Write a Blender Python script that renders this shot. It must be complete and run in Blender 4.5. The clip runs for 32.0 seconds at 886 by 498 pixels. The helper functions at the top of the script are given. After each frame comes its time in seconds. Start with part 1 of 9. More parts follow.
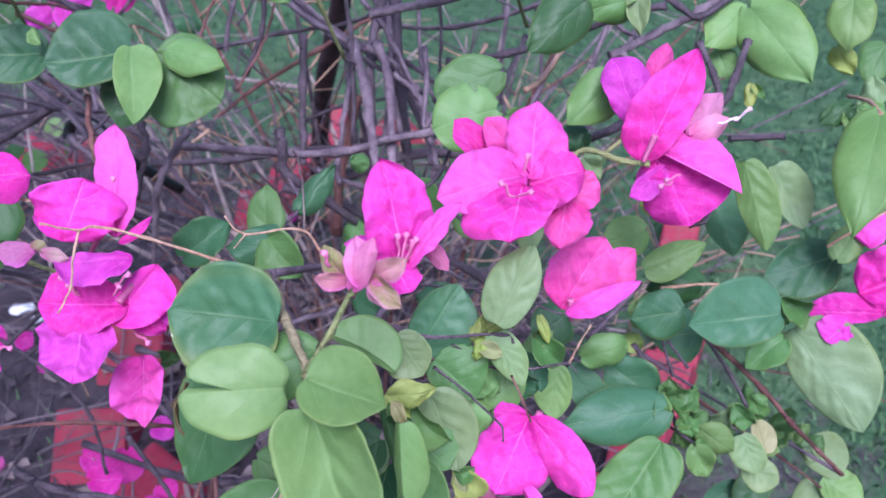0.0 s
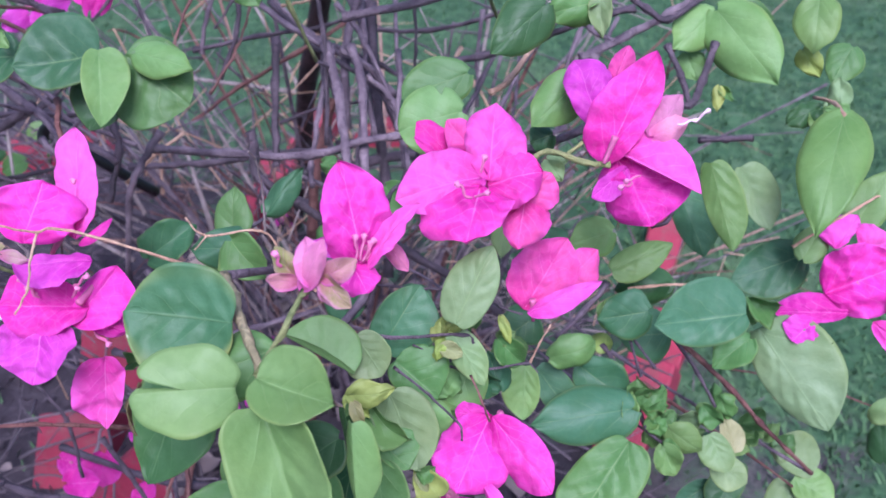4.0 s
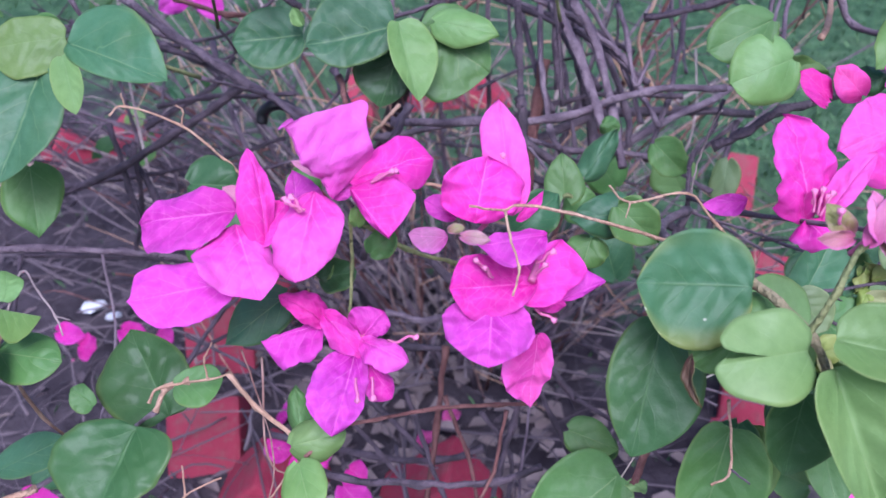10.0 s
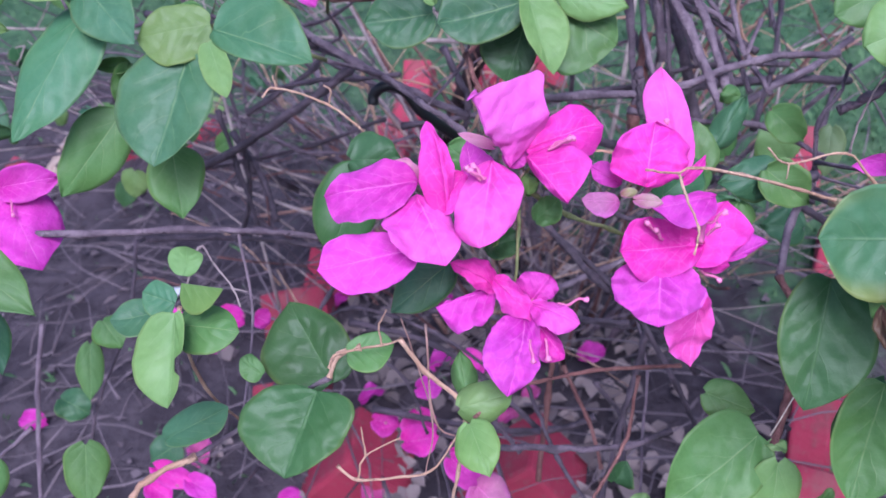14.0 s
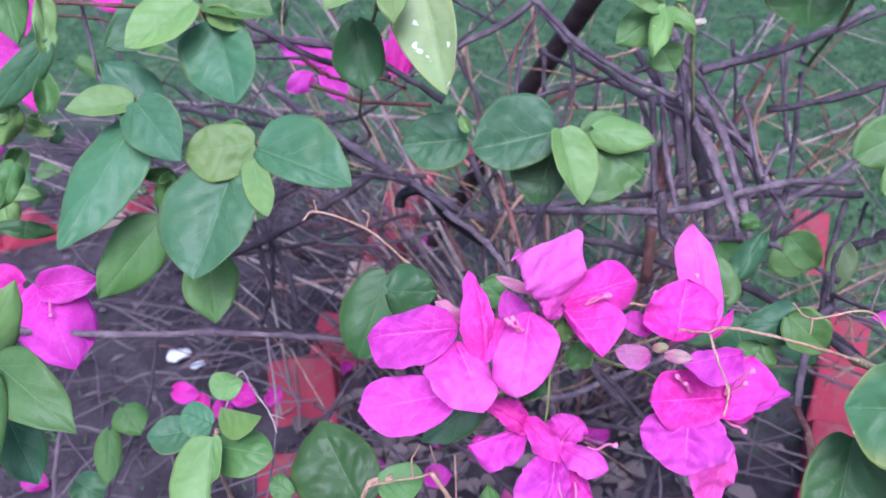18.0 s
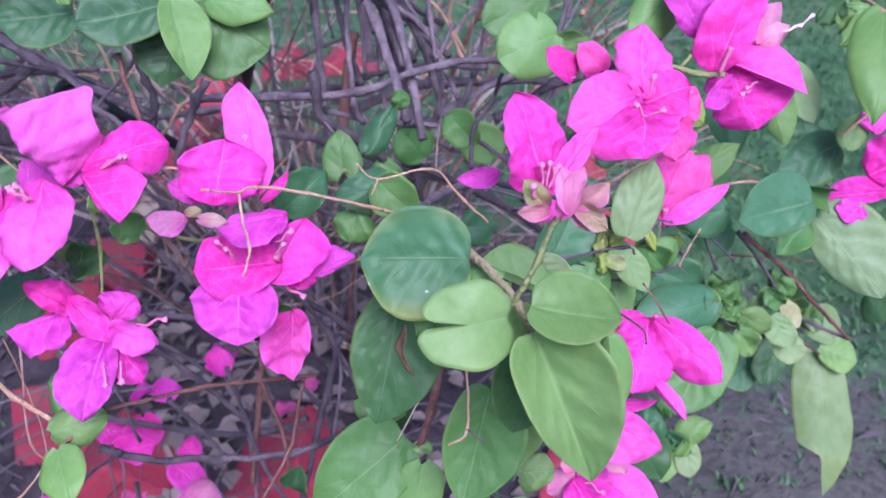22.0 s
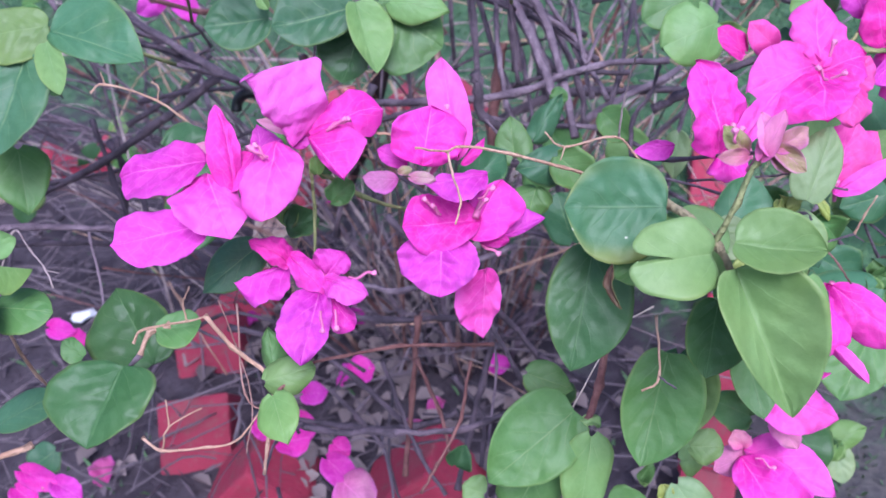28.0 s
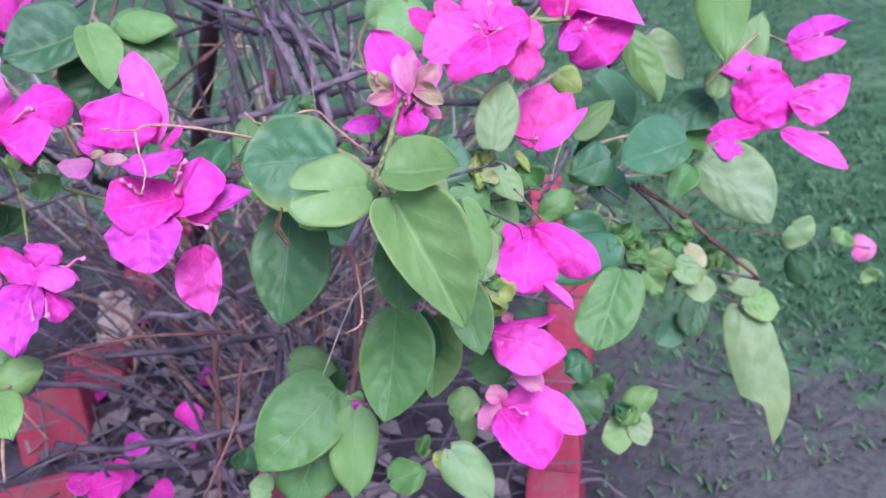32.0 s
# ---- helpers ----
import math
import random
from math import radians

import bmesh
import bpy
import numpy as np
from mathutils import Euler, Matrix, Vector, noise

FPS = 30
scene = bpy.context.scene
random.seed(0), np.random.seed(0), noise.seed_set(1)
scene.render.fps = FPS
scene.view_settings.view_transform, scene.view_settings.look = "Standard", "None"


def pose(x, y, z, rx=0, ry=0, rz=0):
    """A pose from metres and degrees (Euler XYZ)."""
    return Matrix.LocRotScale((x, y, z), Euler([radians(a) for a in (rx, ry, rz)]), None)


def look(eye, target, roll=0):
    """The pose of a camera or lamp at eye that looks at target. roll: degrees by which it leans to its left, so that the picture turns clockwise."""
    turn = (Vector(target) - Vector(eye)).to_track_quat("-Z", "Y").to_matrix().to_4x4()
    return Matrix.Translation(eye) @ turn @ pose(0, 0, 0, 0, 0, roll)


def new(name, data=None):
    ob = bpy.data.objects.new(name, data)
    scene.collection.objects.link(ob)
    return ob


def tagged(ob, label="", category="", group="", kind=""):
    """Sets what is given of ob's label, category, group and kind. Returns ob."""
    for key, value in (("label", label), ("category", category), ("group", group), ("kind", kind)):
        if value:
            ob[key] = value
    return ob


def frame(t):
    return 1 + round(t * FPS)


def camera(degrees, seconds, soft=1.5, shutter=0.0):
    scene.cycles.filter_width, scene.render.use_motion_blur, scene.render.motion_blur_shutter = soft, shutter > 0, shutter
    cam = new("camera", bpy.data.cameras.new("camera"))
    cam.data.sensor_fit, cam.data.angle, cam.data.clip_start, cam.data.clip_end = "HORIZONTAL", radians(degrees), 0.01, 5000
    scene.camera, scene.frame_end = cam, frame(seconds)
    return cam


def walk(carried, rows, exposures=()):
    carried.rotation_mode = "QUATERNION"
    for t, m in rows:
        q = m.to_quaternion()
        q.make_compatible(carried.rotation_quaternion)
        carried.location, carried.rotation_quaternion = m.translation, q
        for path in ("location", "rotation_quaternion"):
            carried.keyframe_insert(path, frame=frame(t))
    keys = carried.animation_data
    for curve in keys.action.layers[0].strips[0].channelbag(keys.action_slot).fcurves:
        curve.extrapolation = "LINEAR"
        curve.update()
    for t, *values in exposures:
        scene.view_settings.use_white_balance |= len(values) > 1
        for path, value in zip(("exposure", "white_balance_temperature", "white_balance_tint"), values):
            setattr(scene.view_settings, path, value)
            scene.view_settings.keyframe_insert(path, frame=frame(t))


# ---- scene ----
cam = camera(55.0, 32.0, soft=1.6)
PATH = [
    (0.0, -0.0000, -0.0000, 0.6800, 58.00, 0.00, 0.00),
    (0.5, -0.0004, 0.0018, 0.6809, 57.93, -0.01, -0.00),
    (1.0, 0.0068, 0.0008, 0.6824, 57.85, -0.11, -0.21),
    (1.5, 0.0120, 0.0003, 0.6825, 57.84, 0.21, -0.58),
    (2.0, 0.0109, -0.0000, 0.6819, 57.79, 0.18, -0.73),
    (2.5, 0.0107, 0.0013, 0.6823, 57.92, -0.08, -0.83),
    (3.0, 0.0092, -0.0008, 0.6800, 57.91, -0.10, -0.60),
    (3.5, 0.0118, -0.0024, 0.6805, 58.33, -0.08, -0.52),
    (5.5, 0.0009, -0.0011, 0.6755, 57.37, -0.16, -0.09),
    (6.0, -0.0052, -0.0047, 0.6716, 57.24, -0.20, 0.05),
    (6.5, -0.0022, -0.0062, 0.6771, 57.11, -0.12, 0.13),
    (7.0, -0.0087, -0.0094, 0.6743, 57.30, 0.06, -0.16),
    (7.5, -0.0166, -0.0084, 0.6714, 56.84, -0.11, -1.75),
    (8.0, -0.0220, 0.0001, 0.6743, 57.26, 0.63, -1.97),
    (8.5, -0.0556, 0.0081, 0.6775, 55.53, 0.15, -3.15),
    (9.0, -0.0904, 0.0157, 0.6870, 54.46, 1.09, -2.93),
    (9.5, -0.1152, 0.0150, 0.6886, 54.10, 1.95, -3.98),
    (10.0, -0.1428, 0.0103, 0.6811, 55.58, 2.54, -4.35),
    (10.5, -0.1578, 0.0129, 0.6828, 55.11, 2.32, -3.96),
    (11.0, -0.1685, 0.0147, 0.6838, 54.92, 1.94, -3.30),
    (11.5, -0.1772, 0.0173, 0.6851, 54.81, 2.28, -3.51),
    (12.0, -0.1777, 0.0154, 0.6846, 55.20, 2.87, -3.60),
    (12.5, -0.1714, 0.0085, 0.6852, 55.29, 3.38, -3.95),
    (13.0, -0.1755, 0.0126, 0.6964, 56.13, 3.35, -4.80),
    (13.5, -0.1751, 0.0073, 0.6903, 56.18, 4.33, -4.23),
    (14.0, -0.1878, 0.0012, 0.6847, 54.68, 5.08, -3.21),
    (14.5, -0.2093, 0.0009, 0.6875, 55.47, 4.47, -0.92),
    (16.5, -0.2214, 0.0075, 0.6922, 55.33, 2.88, 0.61),
    (17.0, -0.2079, 0.0055, 0.6926, 55.04, 2.99, -0.34),
    (17.5, -0.2017, 0.0041, 0.6975, 56.28, 3.36, -0.82),
    (18.0, -0.1987, 0.0101, 0.7189, 58.01, 3.14, -2.04),
    (18.5, -0.2014, 0.0135, 0.7410, 61.07, 3.01, -1.94),
    (19.0, -0.1896, 0.0042, 0.7533, 63.02, 3.15, -1.32),
    (19.5, -0.1823, -0.0002, 0.7465, 61.19, 3.54, -2.01),
    (20.0, -0.1700, -0.0021, 0.7136, 55.33, 3.63, -2.78),
    (20.5, -0.1499, -0.0010, 0.6962, 53.82, 2.67, -4.44),
    (21.0, -0.1296, 0.0051, 0.6922, 53.65, 1.54, -7.26),
    (21.5, -0.1041, 0.0052, 0.6889, 53.82, 0.85, -9.78),
    (22.0, -0.0934, -0.0007, 0.6883, 53.02, 0.24, -11.09),
    (22.5, -0.0900, -0.0042, 0.6875, 53.31, -0.16, -11.94),
    (23.0, -0.0951, -0.0022, 0.6894, 52.92, 0.11, -11.48),
    (23.5, -0.1099, -0.0040, 0.6917, 52.63, 1.64, -9.45),
    (24.0, -0.1238, -0.0064, 0.6976, 52.54, 2.47, -7.66),
    (24.5, -0.1347, -0.0068, 0.7034, 52.88, 2.68, -6.56),
    (25.0, -0.1449, -0.0049, 0.7024, 52.63, 2.35, -5.97),
    (25.5, -0.1485, -0.0051, 0.7036, 53.18, 2.30, -5.66),
    (27.5, -0.1557, -0.0205, 0.6893, 53.95, 3.52, -5.38),
    (28.0, -0.1333, -0.0300, 0.6748, 56.65, 3.94, -6.04),
    (28.5, -0.1073, -0.0475, 0.6642, 62.79, 5.37, -6.96),
    (29.0, -0.0984, -0.0597, 0.6472, 64.10, 6.30, -7.81),
    (29.5, -0.1118, -0.0566, 0.6434, 64.57, 6.54, -8.12),
    (30.0, -0.1049, -0.0686, 0.6505, 65.16, 5.76, -9.73),
    (30.5, -0.0995, -0.0702, 0.6546, 65.95, 5.55, -11.66),
    (31.0, -0.0965, -0.0739, 0.6516, 64.37, 5.96, -12.87),
    (31.5, -0.0734, -0.0790, 0.6462, 62.59, 6.37, -14.50),
    (32.0, -0.0727, -0.0789, 0.6429, 60.69, 6.45, -15.55),
]
walk(cam, [(t, pose(x, y, z, rx, ry, rz)) for t, x, y, z, rx, ry, rz in PATH],
     exposures=[(t, ev, 5150, 23) for t, ev in ((0.0, 0.22), (8.0, 0.20), (11.0, 0.17), (14.0, 0.18), (17.0, 0.27), (21.0, 0.29), (24.0, 0.27), (28.0, 0.31), (29.0, 0.38), (31.0, 0.38),
                                                (32.0, 0.33))])

cam.data.dof.use_dof = True
cam.data.dof.focus_distance, cam.data.dof.aperture_fstop = 0.30, 21.0

# ---- light: open shade late in the day, a bright sky above and a weak wide sun behind the camera ----
world = bpy.data.worlds.new("evening_sky")
scene.world = world
world.use_nodes = True
wn, wl = world.node_tree.nodes, world.node_tree.links
sky = wn.new("ShaderNodeTexSky")
sky.sky_type, sky.sun_disc = "NISHITA", False
sky.sun_elevation, sky.sun_rotation = radians(52), radians(177)
sky.air_density, sky.dust_density = 1.0, 4.0
wl.new(sky.outputs[0], wn["Background"].inputs[0])
wn["Background"].inputs[1].default_value = 0.160
sun_data = bpy.data.lights.new("sun", "SUN")
sun_data.energy, sun_data.angle, sun_data.color = 3.2, radians(26), (1.0, 0.93, 0.88)
sun = new("sun", sun_data)
sun.matrix_world = look((0.1, -1.9, 3.4), (0.0, 0.4, 0.4))


# ---- materials ----
def material(name):
    m = bpy.data.materials.new(name)
    m.use_nodes = True
    nt = m.node_tree
    nt.nodes.clear()
    return m, nt


def node(nt, kind, **given):
    n = nt.nodes.new("ShaderNode" + kind)
    for key, value in given.items():
        if key in n.inputs:
            sock = n.inputs[key]
            if hasattr(value, "is_output"):
                nt.links.new(value, sock)
            else:
                sock.default_value = value
    return n


def math_(nt, op, a, b=0.0, c=0.0):
    n = nt.nodes.new("ShaderNodeMath")
    n.operation = op
    for i, v in enumerate((a, b, c)):
        if hasattr(v, "is_output"):
            nt.links.new(v, n.inputs[i])
        else:
            n.inputs[i].default_value = v
    return n.outputs[0]


def mix(nt, fac, a, b, blend="MIX"):
    n = nt.nodes.new("ShaderNodeMix")
    n.data_type, n.blend_type = "RGBA", blend
    for i, v in ((0, fac), (6, a), (7, b)):
        if hasattr(v, "is_output"):
            nt.links.new(v, n.inputs[i])
        else:
            n.inputs[i].default_value = v if i == 0 else (*v[:3], 1)
    return n.outputs[2]


def ramp(nt, value, lo, hi):
    n = nt.nodes.new("ShaderNodeMapRange")
    n.interpolation_type = "SMOOTHSTEP"
    nt.links.new(value, n.inputs[0])
    n.inputs[1].default_value, n.inputs[2].default_value = lo, hi
    return n.outputs[0]


def noise_(nt, scale, detail=3.0, rough=0.55, coord="Object"):
    tc = nt.nodes.new("ShaderNodeTexCoord")
    n = nt.nodes.new("ShaderNodeTexNoise")
    n.inputs["Scale"].default_value, n.inputs["Detail"].default_value, n.inputs["Roughness"].default_value = scale, detail, rough
    nt.links.new(tc.outputs[coord], n.inputs["Vector"])
    return n.outputs[0]


def bump_(nt, height, strength, distance):
    n = nt.nodes.new("ShaderNodeBump")
    n.inputs["Strength"].default_value, n.inputs["Distance"].default_value = strength, distance
    nt.links.new(height, n.inputs["Height"])
    return n.outputs[0]


def finish(nt, shader):
    out = nt.nodes.new("ShaderNodeOutputMaterial")
    nt.links.new(shader, out.inputs[0])


def blade_material(name, rough, through_light, rim, vein, vein_gain, laterals, spots=0.0, crumple=2.0, blotch=(0.72, 0.78, 0.66), net=0.0, fine=0.16):
    """A leaf or bract: the object's own colour, mottled, with midrib, side veins, a paler rim, and light passing through."""
    m, nt = material(name)
    info = nt.nodes.new("ShaderNodeObjectInfo")
    uv = nt.nodes.new("ShaderNodeUVMap")
    sep = nt.nodes.new("ShaderNodeSeparateXYZ")
    nt.links.new(uv.outputs[0], sep.inputs[0])
    u, v = sep.outputs[0], sep.outputs[1]
    side = math_(nt, "ABSOLUTE", math_(nt, "SUBTRACT", u, 0.5))
    wob = noise_(nt, 90.0, 2.0)
    mid = math_(nt, "SUBTRACT", 1.0, ramp(nt, side, 0.003, 0.016))
    phase = math_(nt, "ADD", math_(nt, "SUBTRACT", math_(nt, "MULTIPLY", v, laterals), math_(nt, "MULTIPLY", side, laterals * 0.95)), math_(nt, "MULTIPLY", wob, 0.7))
    lat = math_(nt, "ABSOLUTE", math_(nt, "SUBTRACT", math_(nt, "FRACT", phase), 0.5))
    quilt = math_(nt, "MULTIPLY", ramp(nt, lat, 0.0, 0.42), math_(nt, "SUBTRACT", 1.0, ramp(nt, side, 0.25, 0.5)))
    groove = ramp(nt, side, 0.0, 0.09)
    lat = math_(nt, "SUBTRACT", 1.0, ramp(nt, lat, 0.0, fine))
    lat = math_(nt, "MULTIPLY", lat, math_(nt, "SUBTRACT", 1.0, ramp(nt, side, 0.15, 0.47)))
    veins = math_(nt, "MINIMUM", math_(nt, "ADD", mid, math_(nt, "MULTIPLY", lat, 0.55)), 1.0)
    if net:
        # fine net of side veins between the main ones
        tc = nt.nodes.new("ShaderNodeTexCoord")
        cells = nt.nodes.new("ShaderNodeTexVoronoi")
        cells.feature = "DISTANCE_TO_EDGE"
        cells.inputs["Scale"].default_value = 210.0
        warp = node(nt, "TexNoise", Vector=tc.outputs["Object"], Scale=160.0)
        add = nt.nodes.new("ShaderNodeVectorMath")
        add.operation = "MULTIPLY_ADD"
        nt.links.new(warp.outputs["Color"], add.inputs[0])
        add.inputs[1].default_value = (0.004, 0.004, 0.004)
        nt.links.new(tc.outputs["Object"], add.inputs[2])
        nt.links.new(add.outputs[0], cells.inputs["Vector"])
        web = math_(nt, "SUBTRACT", 1.0, ramp(nt, cells.outputs["Distance"], 0.0, 0.09))
        patchy = ramp(nt, noise_(nt, 60.0, 2.0), 0.38, 0.62)
        veins = math_(nt, "MINIMUM", math_(nt, "ADD", math_(nt, "MULTIPLY", veins, math_(nt, "ADD", 0.35, math_(nt, "MULTIPLY", patchy, 0.65))), math_(nt, "MULTIPLY", web, net)), 1.0)
    base = mix(nt, math_(nt, "MULTIPLY", ramp(nt, noise_(nt, 48.0, 3.0), 0.35, 0.7), 0.75), info.outputs["Color"], blotch, "MULTIPLY")
    if name == "papery_bract":
        # darker towards the throat: shading put into the bract colour
        base = mix(nt, math_(nt, "MULTIPLY", math_(nt, "SUBTRACT", 1.0, ramp(nt, v, 0.0, 0.55)), 0.8), base, (0.90, 0.42, 0.76), "MULTIPLY")
    else:
        # yellower patches, mostly towards the tip and the margins, and a cooler middle
        gold = math_(nt, "MULTIPLY", ramp(nt, math_(nt, "ADD", noise_(nt, 26.0, 2.0), math_(nt, "MULTIPLY", math_(nt, "ADD", side, math_(nt, "MULTIPLY", v, 0.5)), 0.25)), 0.55, 0.85), 0.32)
        base = mix(nt, gold, base, (1.34, 1.12, 0.72), "MULTIPLY")
        base = mix(nt, math_(nt, "MULTIPLY", ramp(nt, noise_(nt, 33.0, 2.0), 0.45, 0.75), 0.45), base, (0.80, 0.97, 1.08), "MULTIPLY")
    base = mix(nt, math_(nt, "MULTIPLY", ramp(nt, noise_(nt, 420.0, 2.0), 0.4, 0.7), 0.22), base, (0.72, 0.80, 0.70), "MULTIPLY")
    base = mix(nt, math_(nt, "MULTIPLY", math_(nt, "MULTIPLY", ramp(nt, side, rim[4], 0.50), ramp(nt, noise_(nt, 30.0, 2.0), 0.3, 0.65)), rim[3]), base, rim[:3])
    base = mix(nt, math_(nt, "MULTIPLY", veins, vein_gain), base, vein)
    if spots:
        base = mix(nt, math_(nt, "MULTIPLY", ramp(nt, noise_(nt, 150.0, 1.0), 0.69, 0.72), spots), base, (0.74, 0.74, 0.60))
    crinkle = math_(nt, "ADD", math_(nt, "MULTIPLY", noise_(nt, 95.0, 2.0), crumple), math_(nt, "MULTIPLY", noise_(nt, 260.0, 3.0), 1.5 if name == "papery_bract" else 0.6))
    relief = math_(nt, "SUBTRACT", crinkle, math_(nt, "MULTIPLY", veins, 0.30))
    relief = math_(nt, "ADD", relief, math_(nt, "ADD", math_(nt, "MULTIPLY", quilt, 0.10 if name == "papery_bract" else 0.16), math_(nt, "MULTIPLY", groove, 0.12 if name == "papery_bract" else 0.30)))
    nrm = bump_(nt, relief, 0.55, 0.0008)
    p = node(nt, "BsdfPrincipled", **{"Base Color": base, "Roughness": rough, "Normal": nrm})
    p.inputs["Specular IOR Level"].default_value = 0.24 if name == "glossy_leaf_skin" else 0.30 if rough < 0.5 else 0.25
    tr = node(nt, "BsdfTranslucent", Color=base, Normal=nrm)
    ms = nt.nodes.new("ShaderNodeMixShader")
    ms.inputs[0].default_value = through_light
    nt.links.new(p.outputs[0], ms.inputs[1])
    nt.links.new(tr.outputs[0], ms.inputs[2])
    finish(nt, ms.outputs[0])
    return m


LEAF = blade_material("leaf_skin", 0.45, 0.24, (0.30, 0.36, 0.110, 0.32, 0.43), (0.34, 0.46, 0.20), 0.34, 4.0, crumple=0.8, net=0.08, fine=0.055)
GLOSSY = blade_material("glossy_leaf_skin", 0.42, 0.14, (0.22, 0.27, 0.08, 0.36, 0.43), (0.16, 0.27, 0.11), 0.32, 4.0, crumple=0.6, net=0.10, fine=0.055)
SPOTTED = blade_material("spotted_leaf_skin", 0.46, 0.22, (0.35, 0.37, 0.09, 0.70, 0.30), (0.30, 0.42, 0.20), 0.20, 4.0, 0.9, crumple=0.8, net=0.10, fine=0.055)
BRACT = blade_material("papery_bract", 0.58, 0.35, (0.88, 0.20, 0.78, 0.35, 0.30), (0.94, 0.32, 0.76), 0.46, 5.0, 0.0, 4.2, (0.88, 0.50, 0.90), 0.18, 0.075)


def bark_material(name, colour, light, rough=0.75):
    m, nt = material(name)
    n1, n2 = noise_(nt, 70.0, 4.0), noise_(nt, 600.0, 3.0)
    c = mix(nt, ramp(nt, n1, 0.35, 0.7), colour, light)
    c = mix(nt, math_(nt, "MULTIPLY", ramp(nt, n2, 0.55, 0.75), 0.5), c, tuple(0.45 * x for x in colour))
    rel = math_(nt, "ADD", n1, math_(nt, "MULTIPLY", n2, 0.5))
    p = node(nt, "BsdfPrincipled", **{"Base Color": c, "Roughness": rough, "Normal": bump_(nt, rel, 1.0, 0.0035)})
    finish(nt, p.outputs[0])
    return m


BARK = {
    "purple": bark_material("weathered_bark", (0.104, 0.074, 0.096), (0.235, 0.176, 0.208)),
    "dark": bark_material("dark_bark", (0.052, 0.038, 0.050), (0.130, 0.094, 0.118)),
    "red": bark_material("red_brown_bark", (0.12, 0.045, 0.042), (0.24, 0.11, 0.095)),
    "tan": bark_material("dry_twig", (0.40, 0.23, 0.15), (0.58, 0.38, 0.27)),
    "grey": bark_material("grey_twig", (0.25, 0.19, 0.19), (0.42, 0.34, 0.32)),
    "green": bark_material("green_shoot", (0.17, 0.20, 0.075), (0.30, 0.30, 0.12)),
    "stem": bark_material("young_stem", (0.22, 0.19, 0.10), (0.36, 0.30, 0.17)),
    "pink": bark_material("pinkish_twig", (0.30, 0.16, 0.13), (0.45, 0.29, 0.24)),
    "pale": bark_material("bleached_wood", (0.46, 0.38, 0.31), (0.66, 0.58, 0.48)),
    "trunk": bark_material("dark_trunk_bark", (0.030, 0.016, 0.019), (0.078, 0.042, 0.048)),
}


def plain(name, colour, rough=0.5, vary=0.25, scale=60.0, bump=0.2, dist=0.001):
    m, nt = material(name)
    n = noise_(nt, scale, 4.0)
    c = mix(nt, math_(nt, "MULTIPLY", n, vary), colour, tuple(0.35 * x for x in colour))
    p = node(nt, "BsdfPrincipled", **{"Base Color": c, "Roughness": rough, "Normal": bump_(nt, n, bump, dist)})
    finish(nt, p.outputs[0])
    return m


STAMEN_PINK = plain("pink_floral_tube", (0.66, 0.16, 0.36), 0.5, 0.5, 300.0)
STAMEN_TIP = plain("pale_floret", (0.78, 0.24, 0.47), 0.5, 0.3, 300.0)
STAMEN_WHITE = plain("white_floret", (0.86, 0.60, 0.70), 0.5, 0.2, 300.0)
RUBBER = plain("black_plastic", (0.012, 0.012, 0.014), 0.35, 0.3, 80.0)
LITTER_WHITE = plain("white_paper_scrap", (0.78, 0.80, 0.84), 0.7, 0.3, 60.0)


def brick_material(name, paint, bare):
    m, nt = material(name)
    info = nt.nodes.new("ShaderNodeObjectInfo")
    n1, n2 = noise_(nt, 18.0, 5.0), noise_(nt, 140.0, 4.0)
    c = mix(nt, math_(nt, "MULTIPLY", info.outputs["Random"], 0.5), paint, tuple(0.62 * x for x in paint))
    c = mix(nt, ramp(nt, n1, 0.56, 0.70), c, bare)
    c = mix(nt, math_(nt, "MULTIPLY", ramp(nt, n2, 0.5, 0.8), 0.4), c, (0.16, 0.12, 0.10))
    p = node(nt, "BsdfPrincipled", **{"Base Color": c, "Roughness": 0.8, "Normal": bump_(nt, math_(nt, "ADD", n1, n2), 0.6, 0.003)})
    finish(nt, p.outputs[0])
    return m


RED_BRICK = brick_material("red_painted_brick", (0.34, 0.028, 0.064), (0.24, 0.050, 0.064))
CREAM_BRICK = brick_material("cream_painted_brick", (0.50, 0.38, 0.31), (0.30, 0.17, 0.14))


